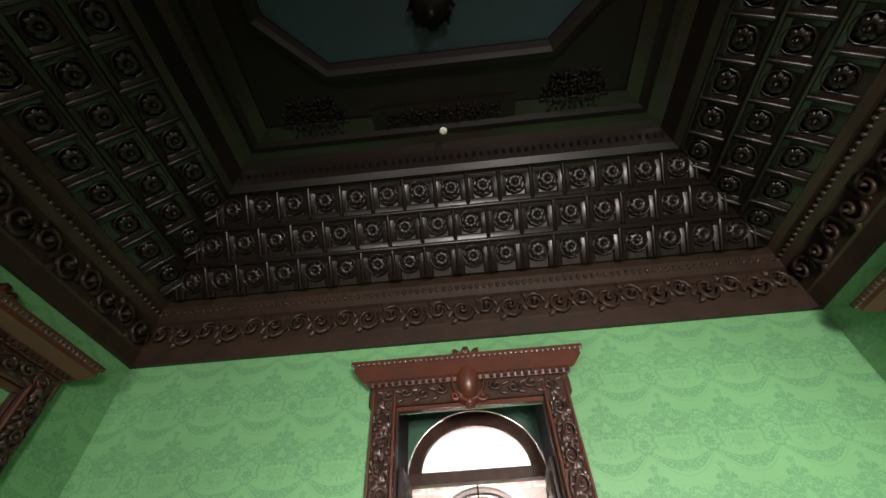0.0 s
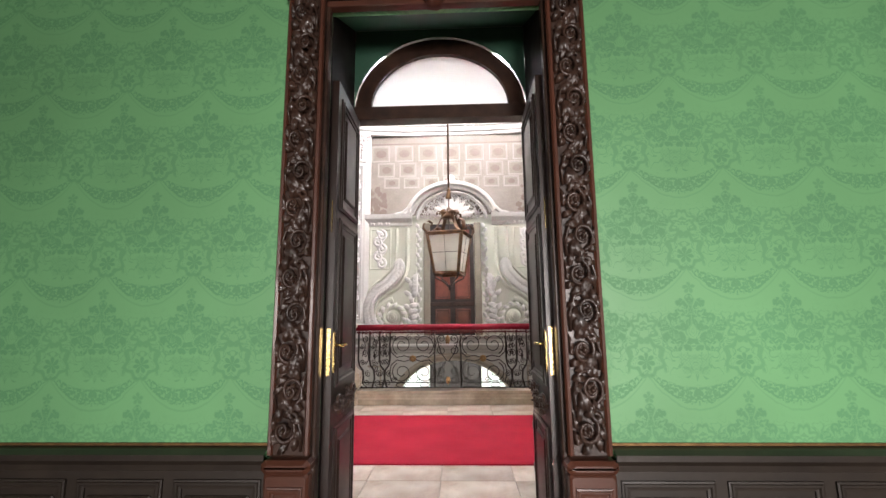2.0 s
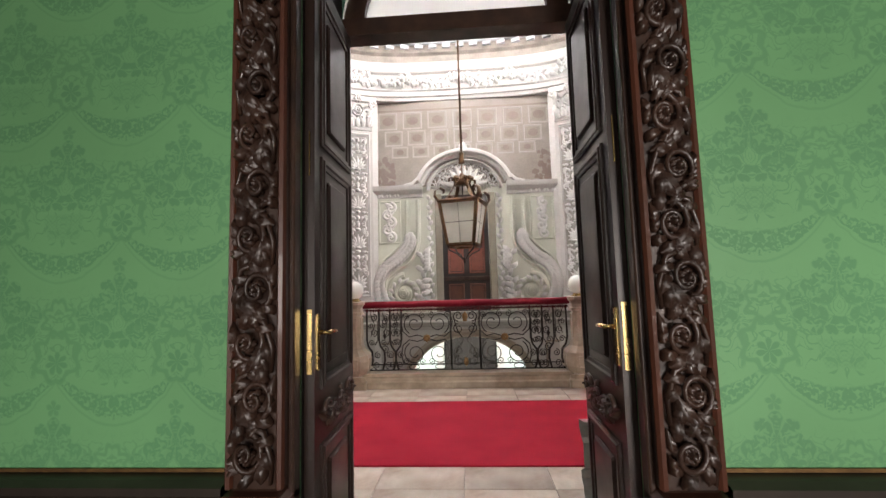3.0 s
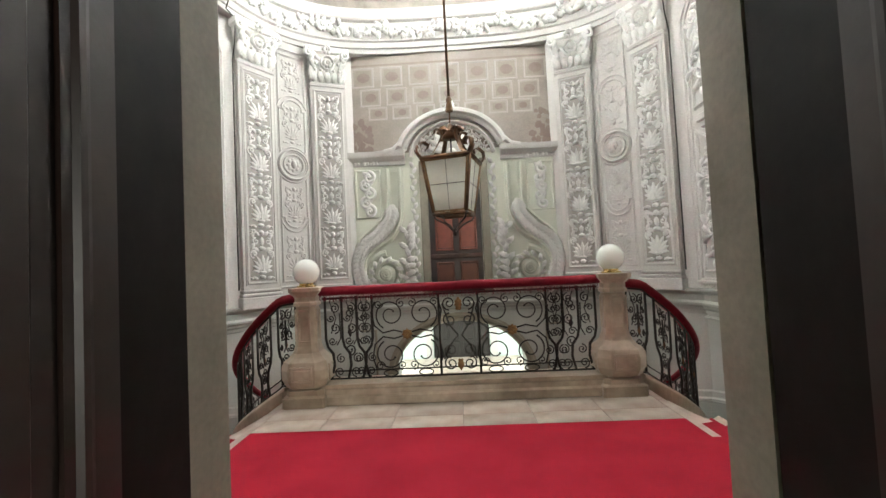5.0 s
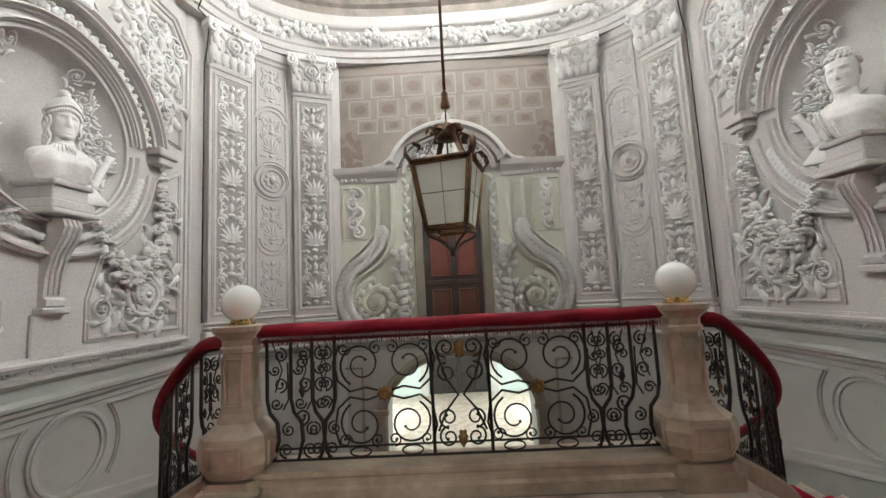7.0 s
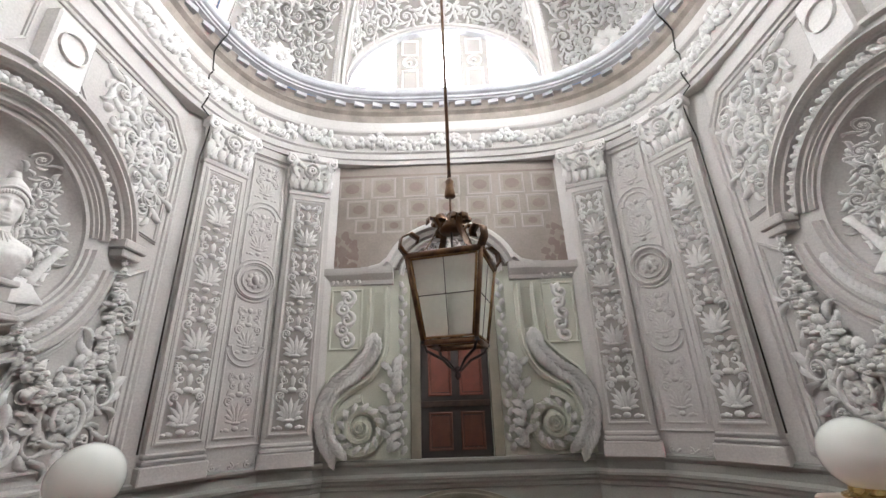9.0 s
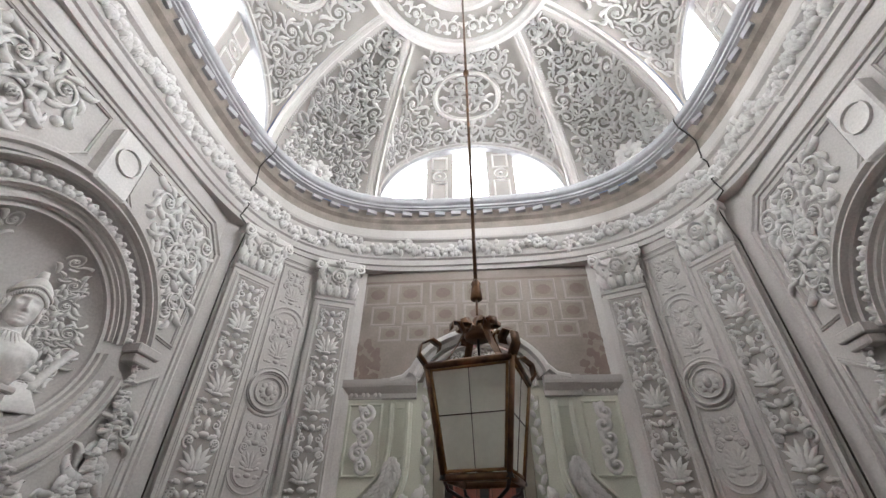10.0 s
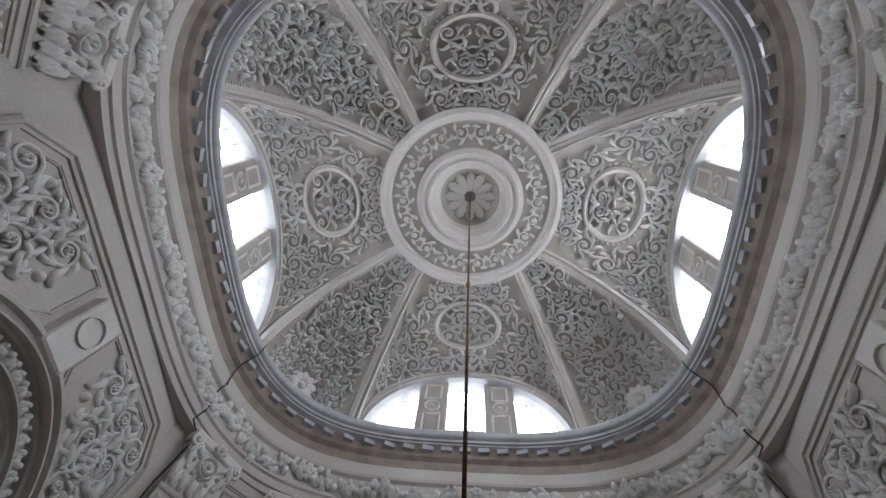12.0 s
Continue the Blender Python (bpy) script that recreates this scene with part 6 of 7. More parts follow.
# ---- landing and stairs ----
PX, PY = 1.62, 9.02       # balustrade posts
slab("landing", STONE, -1.9, 1.9, CY - HY - 0.05, 9.22, -0.45, -0.03, "stone landing at the head of the stairs", "landing")
land = bpy.data.objects["landing"]
tile = None
rows = [(5.72, 6.05), (6.05, 6.42), (8.18, 8.50), (8.50, 8.86)]
for r, (y0, y1) in enumerate(rows):
    n = 6
    for i in range(n):
        tw = 3.8 / n
        t = MB().box(-tw / 2 + 0.002, tw / 2 - 0.002, -(y1 - y0) / 2 + 0.002, (y1 - y0) / 2 - 0.002, 0, 0.03, 0.003)
        m = Matrix.Translation((-1.9 + tw * (i + 0.5 + (0.0 if r % 2 else 0.0)), (y0 + y1) / 2, -0.03))
        part("paving_slab", t, FLOORSTONE, land, m=m)
part("landing_bed", MB().box(-1.895, 1.895, 6.42, 8.18, -0.03, -0.002), FLOORSTONE, land)
part("nosing", MB().box(-1.93, -1.86, 7.82, 9.0, -0.05, 0.004, 0.002).box(1.86, 1.93, 7.82, 9.0, -0.05, 0.004, 0.002), FLOORSTONE, land, "pale marble edge strip")

NS, RISE = 20, 0.165
IA, IB, IC = 3.3, 2.6, 11.3
T0 = math.acos(1.9 / IA)


def inner(s):
    """Stair well edge on the east side, s from the landing (0) to the lower floor (1)."""
    a = -T0 + s * 2 * T0
    return IA * math.cos(a), IC + IB * math.sin(a)


OUT = [(1.9, CY - HY)] + corner(1, -1)[::-1] + corner(1, 1) + [(2.4, CY + HY)]
OL = np.concatenate([[0], np.cumsum([math.dist(OUT[i], OUT[i + 1]) for i in range(len(OUT) - 1)])])


def outer(s):
    q = min(max(s, 0), 1) * OL[-1]
    return float(np.interp(q, OL, [p[0] for p in OUT])), float(np.interp(q, OL, [p[1] for p in OUT]))


def across(s, t):
    a, b = inner(s), outer(s)
    return a[0] + (b[0] - a[0]) * t, a[1] + (b[1] - a[1]) * t


def flight(sx, name):
    st = tagged(new(name), "curved marble stair flight descending along the wall", "stairs", "two stair flights", "structure")
    for i in range(NS):
        s0, s1 = i / NS, (i + 1) / NS
        z = -(i + 1) * RISE
        q = [(*across(s, t), 0) for s, t in ((s0 - 0.004, 0), (s0 - 0.004, 1), ((s0 + s1) / 2, 1), (s1, 1), (s1, 0), ((s0 + s1) / 2, 0))]
        if sx < 0:
            q = [(-x, y, 0) for x, y, _ in q][::-1]
        m = MB()
        m.loft([[(x, y, h) for x, y, _ in q] for h in (z - 0.3, z - 0.012, z)], True, True)
        part("step", m, FLOORSTONE, st)
    ts = np.linspace(0.22, 0.90, 7)
    line = []
    for i in range(NS):
        s0, z = i / NS, -(i + 1) * RISE
        line += [(s0 + 0.003, z + RISE + 0.012), (s0 + 0.003, z + 0.012), (s0 + 0.5 / NS, z + 0.012)]
    line = [(0.003, -0.004)] + line[1:] + [(1.0, -NS * RISE + 0.012)]
    c = MB().loft([[(sx * across(q, t)[0], across(q, t)[1], z) for t in ts] + [(sx * across(q - 0.001, t)[0], across(q - 0.001, t)[1], z - 0.010) for t in ts[::-1]] for q, z in line], True, True)
    tagged(part("stair_carpet", c, CARPET, None, "red carpet runner laid down the curved stairs"), category="carpet")
    # sloping skirting along the wall
    ss = np.linspace(0.0, 1, 60)
    k = MB()
    pts = [(outer(s), -s * NS * RISE - 0.05) for s in ss]

    def off(s, d):
        a, b = outer(s), inner(s)
        l = math.dist(a, b)
        return sx * (a[0] + (b[0] - a[0]) * d / l), a[1] + (b[1] - a[1]) * d / l

    k.loft([[(*off(s, d), -s * NS * RISE + z) for d, z in ((0.035, -0.35), (0.035, 0.30), (0.0, 0.32))] for s in ss], closed=False)
    part("skirting", k, SKIRT, st, "grey-green painted sloping skirting")
    k = MB()
    k.loft([[(*off(s, d), -s * NS * RISE + z) for d, z in ((0.0, 0.31), (0.055, 0.32), (0.055, 0.36), (0.03, 0.40), (0.03, 0.52), (0.0, 0.56))] for s in ss], closed=False)
    part("skirting_moulding", k, DADO, st)
    # well curb
    k = MB()
    ss = np.linspace(0, 1, 50)

    def inn(s, d):
        a, b = inner(s), outer(s)
        l = math.dist(a, b)
        return sx * (a[0] + (b[0] - a[0]) * d / l), a[1] + (b[1] - a[1]) * d / l

    k.loft([[(*inn(s, d), -s * NS * RISE + z) for d, z in ((-0.06, -0.45), (-0.06, 0.13), (-0.04, 0.16), (0.16, 0.16), (0.18, 0.13), (0.18, -0.3))] for s in ss], closed=False)
    part("well_curb", k, MARBLE, st, "worn marble curb under the railing")
    return inn


inn_e = flight(1, "stairs_1")
inn_w = flight(-1, "stairs_2")
cp = MB().box(-1.855, 1.855, 7.82, 8.20, 0.0, 0.012, 0.004).box(-1.945, 1.945, 6.40, 7.83, 0.0, 0.0125, 0.004)
for q in (-1.945, 1.935):
    cp.box(q, q + 0.01, 6.40, 7.82, -0.16, 0.008)
bmc = tagged(part("carpet", cp, CARPET, None, "wide red carpet laid across the marble landing"), category="carpet")


def ironwork(width, height):
    """Wrought-iron scroll panel, flat in (u, v): bars, S-scrolls and rings."""
    dark, gold = MB(), []
    h = height
    dark.tube([(0, 0.02, 0), (width, 0.02, 0)], 0.010, 6)
    dark.tube([(0, 0.10, 0), (width, 0.10, 0)], 0.008, 6)
    dark.tube([(0, h - 0.02, 0), (width, h - 0.02, 0)], 0.012, 6)
    return dark, gold


def curl(mb, cu, cv, rr, start, hand, turns=1.35, th=0.0075, n=22):
    t = np.linspace(0, 1, n)
    q = rr * (1 - 0.72 * t)
    a = start + hand * turns * 2 * math.pi * t
    mb.tube(np.stack([cu + q * np.cos(a), cv + q * np.sin(a), np.zeros(n)], 1), th * (1 - 0.25 * t), 5)
    e = q[-1]
    mb.blob((cu + e * math.cos(a[-1]), cv + e * math.sin(a[-1]), -0.008), (0.013, 0.013, 0.022), 6, 2)


def baluster_bay(mb, u, s, h):
    """Swelling bar with scrolls, as by the posts; s mirrors it."""
    pts = [(u, h, 0), (u, h * 0.50, 0), (u + s * 0.02, h * 0.40, 0), (u + s * 0.075, h * 0.32, 0), (u + s * 0.085, h * 0.18, 0), (u + s * 0.05, 0.02, 0)]
    mb.tube(pts, [0.014, 0.014, 0.014, 0.016, 0.015, 0.012], 6)
    curl(mb, u + s * 0.10, h * 0.86, 0.055, math.pi / 2 + (0 if s > 0 else 0), -s)
    curl(mb, u + s * 0.10, h * 0.62, 0.055, -math.pi / 2, s)
    mb.tube([(u + s * 0.155, h * 0.8, 0), (u + s * 0.16, h * 0.5, 0), (u + s * 0.12, h * 0.42, 0)], 0.007, 5)
    curl(mb, u + s * 0.16, h * 0.26, 0.05, math.pi / 2, s)
    curl(mb, u + s * 0.06, h * 0.74, 0.04, math.pi, s, 1.2)
    curl(mb, u + s * 0.07, h * 0.47, 0.045, 0, -s, 1.3)
    mb.tube([(u + s * 0.05, h * 0.94, 0), (u + s * 0.115, h * 0.74, 0), (u + s * 0.06, h * 0.56, 0)], 0.006, 5)
    curl(mb, u + s * 0.14, h * 0.10, 0.055, -math.pi / 2, -s)


def centre_panel(mb, gold, c, h, s):
    """Large interlaced scrolls round a gilt boss."""
    for q in (-1, 1):
        for v in (-1, 1):
            curl(mb, c + q * 0.175, h * 0.52 + v * 0.215, 0.165, -v * math.pi / 2 + (0.5 if q * v > 0 else -0.5) * 1, q * v, 1.55, 0.009, 34)
            curl(mb, c + q * 0.06, h * 0.52 + v * 0.33, 0.05, v * math.pi / 2, -q * v, 1.2, 0.007)
            mb.tube([(c + q * 0.05, h * 0.52 + v * 0.02, 0), (c + q * 0.14, h * 0.52 + v * 0.045, 0), (c + q * 0.26, h * 0.52 + v * 0.02, 0), (c + q * 0.35, h * 0.52 + v * 0.10, 0), (c + q * 0.375, h * 0.52 + v * 0.24, 0), (c + q * 0.34, h * 0.52 + v * 0.36, 0)], 0.009, 5)
            curl(mb, c + q * 0.30, h * 0.52 + v * 0.33, 0.05, 0, q * v, 1.3, 0.007)
    gold.append(MB().rosette((c, h * 0.52, 0.0), 0.06, 0.035, 8))
    n = 18
    for q in (-1, 1):
        mb.tube([(c + q * 0.19 + 0.075 * math.cos(a), 0.06 + 0.032 * math.sin(a), 0) for a in np.arange(n) * 2 * math.pi / n], 0.007, 5, True)


def front_balustrade():
    o = thing("balustrade", patch(0, PY + 0.03, 0.0, 1, 0), "wrought-iron scroll balustrade with a red velvet handrail", "balustrade")
    half = PX - 0.15
    pl = MB()
    prof = [(0.18, 0.0), (0.18, 0.08), (0.155, 0.10), (0.15, 0.15), (0.17, 0.17), (0.17, 0.205), (-0.15, 0.205), (-0.15, 0)]
    pl.loft([[(u, v, n) for n, v in prof] for u in (-half, half)], closed=False)
    part("plinth", pl, MARBLE, o, "moulded marble plinth")
    H = 0.90
    dk, gd = ironwork(2 * half, H)
    dk.v = [(u - half, v, n) for u, v, n in dk.v]
    for s in (-1, 1):
        for off in (0.03, 0.21, 0.37):
            baluster_bay(dk, s * (half - off), -s, H)
        baluster_bay(dk, s * 0.93, s, H)
        curl(dk, s * (half - 0.29), H * 0.80, 0.05, math.pi / 2, s, 1.3, 0.009)
        curl(dk, s * (half - 0.29), H * 0.36, 0.06, -math.pi / 2, -s, 1.3, 0.009)
        centre_panel(dk, gd, s * 0.56, H, s)
        dk.blob((s * (half - 0.29), H * 0.56, -0.01), (0.026, 0.055, 0.025), 4, 2)
        dk.tube([(s * 0.21, H, 0), (s * 0.21, 0.02, 0)], 0.013, 6)
        for v, st, hd in ((0.86, -math.pi / 2, 1), (0.66, math.pi / 2, -1), (0.30, -math.pi / 2, 1), (0.15, math.pi / 2, -1)):
            curl(dk, s * 0.10, H * v, 0.075, st, hd * s, 1.4, 0.009)
        dk.tube([(s * 0.175, H * 0.86, 0), (s * 0.11, H * 0.62, 0), (s * 0.02, H * 0.48, 0), (s * 0.11, H * 0.36, 0), (s * 0.175, H * 0.20, 0)], 0.009, 6)
    gd.append(MB().leaf((0, H * 0.78, 0.0), 1.57, 0.14, 0.09, 0.03))
    gd.append(MB().leaf((0, H * 0.20, 0.0), -1.57, 0.12, 0.08, 0.03))
    part("ironwork", dk, IRON, o, "dark wrought-iron scrolls", True, Matrix.Translation((0, 0.205, 0)))
    for g in gd:
        part("boss", g, GILT, o, "worn gilt flower boss", True, Matrix.Translation((0, 0.205, 0.004)))
    r = MB()
    prof = [(0.075 * math.cos(a), 1.165 + 0.05 * math.sin(a)) for a in np.arange(10) * 2 * math.pi / 10]
    us = np.linspace(-half - 0.02, half + 0.02, 14)
    r.loft([[(u, v + 0.003 * math.sin(u * 9), n) for n, v in prof] for u in us], True, True)
    part("handrail", r, VELVET, o, "padded red velvet handrail", True)
    f = MB()
    rnd = random.Random(4)
    n = 230
    for i in range(n):
        u = -half + 2 * half * i / n
        ln = rnd.uniform(0.055, 0.085)
        du = rnd.uniform(-0.006, 0.006)
        f.tube([(u, 1.135, 0.068), (u + du, 1.135 - ln, 0.07)], 0.003, 4)
    part("fringe", f, FRINGE, o, "red fringe under the handrail")


front_balustrade()


def gate_post():
    o = thing("stair_post", at(-PX, PY, 0), "turned warm marble stair post with an opal glass globe", "post", "two posts of the balustrade")

    def ring(h, c, z):
        return [(-h + c, -h, z), (h - c, -h, z), (h, -h + c, z), (h, h - c, z), (h - c, h, z), (-h + c, h, z), (-h, h - c, z), (-h, -h + c, z)]

    m = MB()
    m.loft([ring(a, b, z) for a, b, z in ((0.22, 0.02, 0), (0.22, 0.02, 0.10), (0.20, 0.05, 0.12), (0.195, 0.06, 0.17))], True, True)
    part("base", m, MARBLE, o)
    m = MB()
    m.loft([ring(a, a * 0.42, z) for a, z in ((0.16, 0.17), (0.205, 0.20), (0.240, 0.28), (0.245, 0.38), (0.225, 0.46), (0.175, 0.50), (0.140, 0.54), (0.118, 0.61), (0.108, 0.72), (0.104, 0.95), (0.104, 1.02))], True, True)
    sh = part("shaft", m, MARBLE, o, "baluster shaft with a swelling foot")
    p1 = p2 = None
    for a in range(4):
        q = Matrix.Rotation(a * math.pi / 2, 4, "Z") @ patch(0, -0.243, 0, 1, 0)
        q2 = Matrix.Rotation(a * math.pi / 2, 4, "Z") @ patch(0, -0.108, 0, 1, 0)
        if p1 is None:
            p1 = part("panel_moulding", moulding(MB(), rect(-0.10, 0.275, 0.10, 0.41), 0.03, 0.014, True), MARBLE, sh, m=q)
            p2 = part("panel_moulding", moulding(MB(), rect(-0.055, 0.66, 0.055, 0.98), 0.022, 0.012, True), MARBLE, sh, m=q2)
        else:
            same("panel_moulding", p1, sh, q)
            same("panel_moulding", p2, sh, q2)
    m = MB()
    m.loft([ring(a, a * 0.4, z) for a, z in ((0.104, 1.02), (0.122, 1.03), (0.122, 1.06), (0.110, 1.075), (0.112, 1.12), (0.150, 1.16), (0.165, 1.18), (0.165, 1.215), (0.10, 1.225))], True, True)
    part("cap", m, MARBLE, o)
    m = MB().lathe([(0.10, 1.22), (0.10, 1.235), (0.075, 1.245), (0.07, 1.275), (0.078, 1.285)], 20)
    part("collar", m, BRASS, o, "dull brass collar")
    g = MB().lathe([(max(0.004, 0.140 * math.sin(t)), 1.385 - 0.140 * math.cos(t)) for t in np.linspace(0.45, math.pi, 18)], 32)
    part("globe", g, GLOBE, o, "white opal glass globe", True)
    return o


post = gate_post()
copy_thing(post, at(PX, PY, 0))


def stair_rail(sx, inn):
    o = thing("stair_railing", None, "curving wrought-iron stair railing with red velvet handrail", "railing", "two stair railings")
    S = np.linspace(0.012, 0.93, 200)
    P = np.array([[*inn(s, 0.06), -s * NS * RISE + 0.16] for s in S])
    P = np.vstack([[[sx * (PX + 0.10 + 0.028 * k), PY + 0.02 - 0.0 * k + (P[0, 1] - PY - 0.02) * k / 10, 0.16 + (P[0, 2] - 0.16) * k / 10] for k in range(10)], P])
    L = np.concatenate([[0], np.cumsum(np.linalg.norm(np.diff(P[:, :2], axis=0), axis=1))])
    H = 0.92

    def bend(mb):
        out = MB()
        A = np.array(mb.v)
        T = np.gradient(P[:, :2], axis=0)
        T /= np.linalg.norm(T, axis=1)[:, None]
        X = [np.interp(A[:, 0], L, P[:, k]) for k in range(3)]
        tx, ty = np.interp(A[:, 0], L, T[:, 0]), np.interp(A[:, 0], L, T[:, 1])
        out.v = [tuple(p) for p in np.stack([X[0] + ty * A[:, 2], X[1] - tx * A[:, 2], X[2] + A[:, 1]], 1)]
        out.f = mb.f
        return out

    total = L[-1]
    dk, gd = MB(), []
    us = np.linspace(0, total, 60)
    for v, r in ((0.02, 0.010), (0.10, 0.008), (H - 0.02, 0.012)):
        dk.tube([(u, v, 0) for u in us], r, 5)
    n = int(total / 0.42)
    for i in range(n):
        u = 0.05 + i * total / n
        baluster_bay(dk, u, 1, H)
        baluster_bay(dk, u + 0.30, -1, H)
        curl(dk, u + 0.15, H * 0.66, 0.05, 0, 1)
        curl(dk, u + 0.15, H * 0.36, 0.05, 0, -1)
        gd.append(MB().blob((u + 0.15, H * 0.5, 0), (0.022, 0.05, 0.02), 4, 2))
    part("ironwork", bend(dk), IRON, o, "dark wrought-iron scrolls", True)
    for g in gd:
        part("boss", bend(g), RUST, o, "rusty diamond boss")
    r = MB()
    prof = [(0.07 * math.cos(a), H + 0.035 + 0.05 * math.sin(a)) for a in np.arange(8) * 2 * math.pi / 8]
    r.loft([[(u, v, m) for m, v in prof] for u in np.linspace(0, total, 70)], True, True)
    part("handrail", bend(r), VELVET, o, "padded red velvet handrail", True)


stair_rail(1, inn_e)
stair_rail(-1, inn_w)


# ---- lantern ----
def lantern():
    LX, LY = 0.0, 11.52
    o = thing("hanging_lantern", Matrix.Translation((LX, LY, -0.16)) @ Matrix.Rotation(radians(-15), 4, "Z") @ Matrix.Scale(1.107, 4), "large square iron and gilt glass lantern hanging on a long rod", "lantern")
    z0, z1, a0, a1 = 2.17, 2.96, 0.25, 0.365
    for i in range(4):
        rot = Matrix.Rotation(i * math.pi / 2, 4, "Z")
        fr, gl, gi, ld = MB(), MB(), MB(), MB()

        def P(u, t, n=0.0):
            h = a0 + (a1 - a0) * t
            return (u * h, -h - n, z0 + (z1 - z0) * t)

        gl.add([P(-0.93, 0.03), P(0.93, 0.03), P(0.93, 0.97), P(-0.93, 0.97)], [(0, 1, 2, 3)])
        for u in (-0.90, 0.90):
            gi.tube([P(u, 0.02, 0.006), P(u, 0.98, 0.006)], 0.013, 5)
        for t in (0.03, 0.97):
            gi.tube([P(-0.9, t, 0.006), P(0.9, t, 0.006)], 0.013, 5)
        ld.tube([P(0, 0.03, 0.004), P(0, 0.97, 0.004)], 0.004, 4)
        ld.tube([P(-0.9, 0.52, 0.004), P(0.9, 0.52, 0.004)], 0.005, 4)
        fr.tube([P(-1, -0.02), P(-1, 1.02)], 0.024, 6)
        fr.tube([P(-1.0, 1.02), P(1.0, 1.02)], 0.034, 6)
        fr.tube([P(-1.0, -0.02), P(1.0, -0.02)], 0.028, 6)
        f = part("frame", fr, RUST, o, "rusty iron frame", True, rot)
        g = part("glass_pane", gl, FROST, o, "dusty greenish glass", m=rot)
        part("gilt_border", gi, GILT, o, "gilded border strip", True, rot)
        part("lead_bar", ld, IRON, o, "", m=rot)
        s = MB()
        h = a1 * 1.02
        ribbon = [(-h, -h, z1 + 0.02), (-h - 0.05, -h - 0.05, z1 + 0.10), (-h - 0.04, -h - 0.04, z1 + 0.20), (-h + 0.03, -h + 0.03, z1 + 0.26), (-h + 0.09, -h + 0.09, z1 + 0.22), (-h + 0.08, -h + 0.08, z1 + 0.16)]
        s.loft([[(x - 0.03, y + 0.03, z), (x + 0.03, y - 0.03, z), (x + 0.035, y - 0.025, z + 0.012), (x - 0.025, y + 0.035, z + 0.012)] for x, y, z in ribbon], True, True)
        up = [(-h + 0.06, -h + 0.06, z1 + 0.02), (-0.22, -0.22, z1 + 0.12), (-0.15, -0.15, z1 + 0.28), (-0.11, -0.11, z1 + 0.40), (-0.14, -0.14, z1 + 0.48), (-0.20, -0.20, z1 + 0.47), (-0.20, -0.20, z1 + 0.40)]
        s.loft([[(x - 0.028, y + 0.028, z), (x + 0.028, y - 0.028, z), (x + 0.033, y - 0.022, z + 0.012), (x - 0.022, y + 0.033, z + 0.012)] for x, y, z in up], True, True)
        part("crown_scroll", s, RUST, o, "curled iron strap", True, rot)
        b = MB().tube([(-a0, -a0, z0 - 0.02), (-a0 * 0.9, -a0 * 0.9, z0 - 0.09), (-0.11, -0.11, z0 - 0.16), (-0.035, -0.035, z0 - 0.25), (0, 0, z0 - 0.27)], [0.016, 0.015, 0.014, 0.012, 0.012], 5)
        b.blob((-a0, -a0, z0 - 0.03), (0.035, 0.035, 0.05), 6, 2)
        part("bottom_strap", b, IRON, o, "", True, rot)
    part("finial", MB().lathe([(0.005, z0 - 0.34), (0.03, z0 - 0.31), (0.02, z0 - 0.27), (0.045, z0 - 0.25), (0.02, z0 - 0.22)], 10), IRON, o, "", True)
    c = MB().lathe([(0.12, z1 + 0.36), (0.135, z1 + 0.39), (0.10, z1 + 0.43), (0.06, z1 + 0.50), (0.05, z1 + 0.56), (0.02, z1 + 0.60)], 14)
    for i in range(6):
        a = i * math.pi / 3
        c.leaf((0.08 * math.cos(a), 0.08 * math.sin(a), z1 + 0.46), a, 0.15, 0.12, 0.08)
    part("crown_ring", c, RUST, o, "bent leaf crown", True)
    part("collar", MB().lathe([(0.045, 3.74), (0.062, 3.75), (0.052, 3.83), (0.040, 3.90), (0.05, 3.93), (0.03, 3.96), (0.02, 3.98)], 14), RUST, o, "bell-shaped collar", True)
    rod = MB().tube([(0, 0, z1 + 0.58), (0, 0, 3.76)], 0.012, 6)
    rod.tube([(0, 0, 3.9), (0, 0, 8.0), (0, 0, 13.98)], 0.020, 6)
    for z in (7.86, 7.80):
        rod.lathe([(0.01, z - 0.03), (0.045, z), (0.01, z + 0.03)], 10)
    part("rod", rod, RUST, o, "long dark suspension rod", True)
    st = MB().tube([(0, 0, z0), (0, 0, z1 + 0.5)], 0.012, 6).lathe([(0.06, 2.2), (0.07, 2.24), (0.02, 2.27), (0.018, 2.45), (0.012, 2.47)], 10)
    part("lamp_stem", st, IRON, o)


lantern()


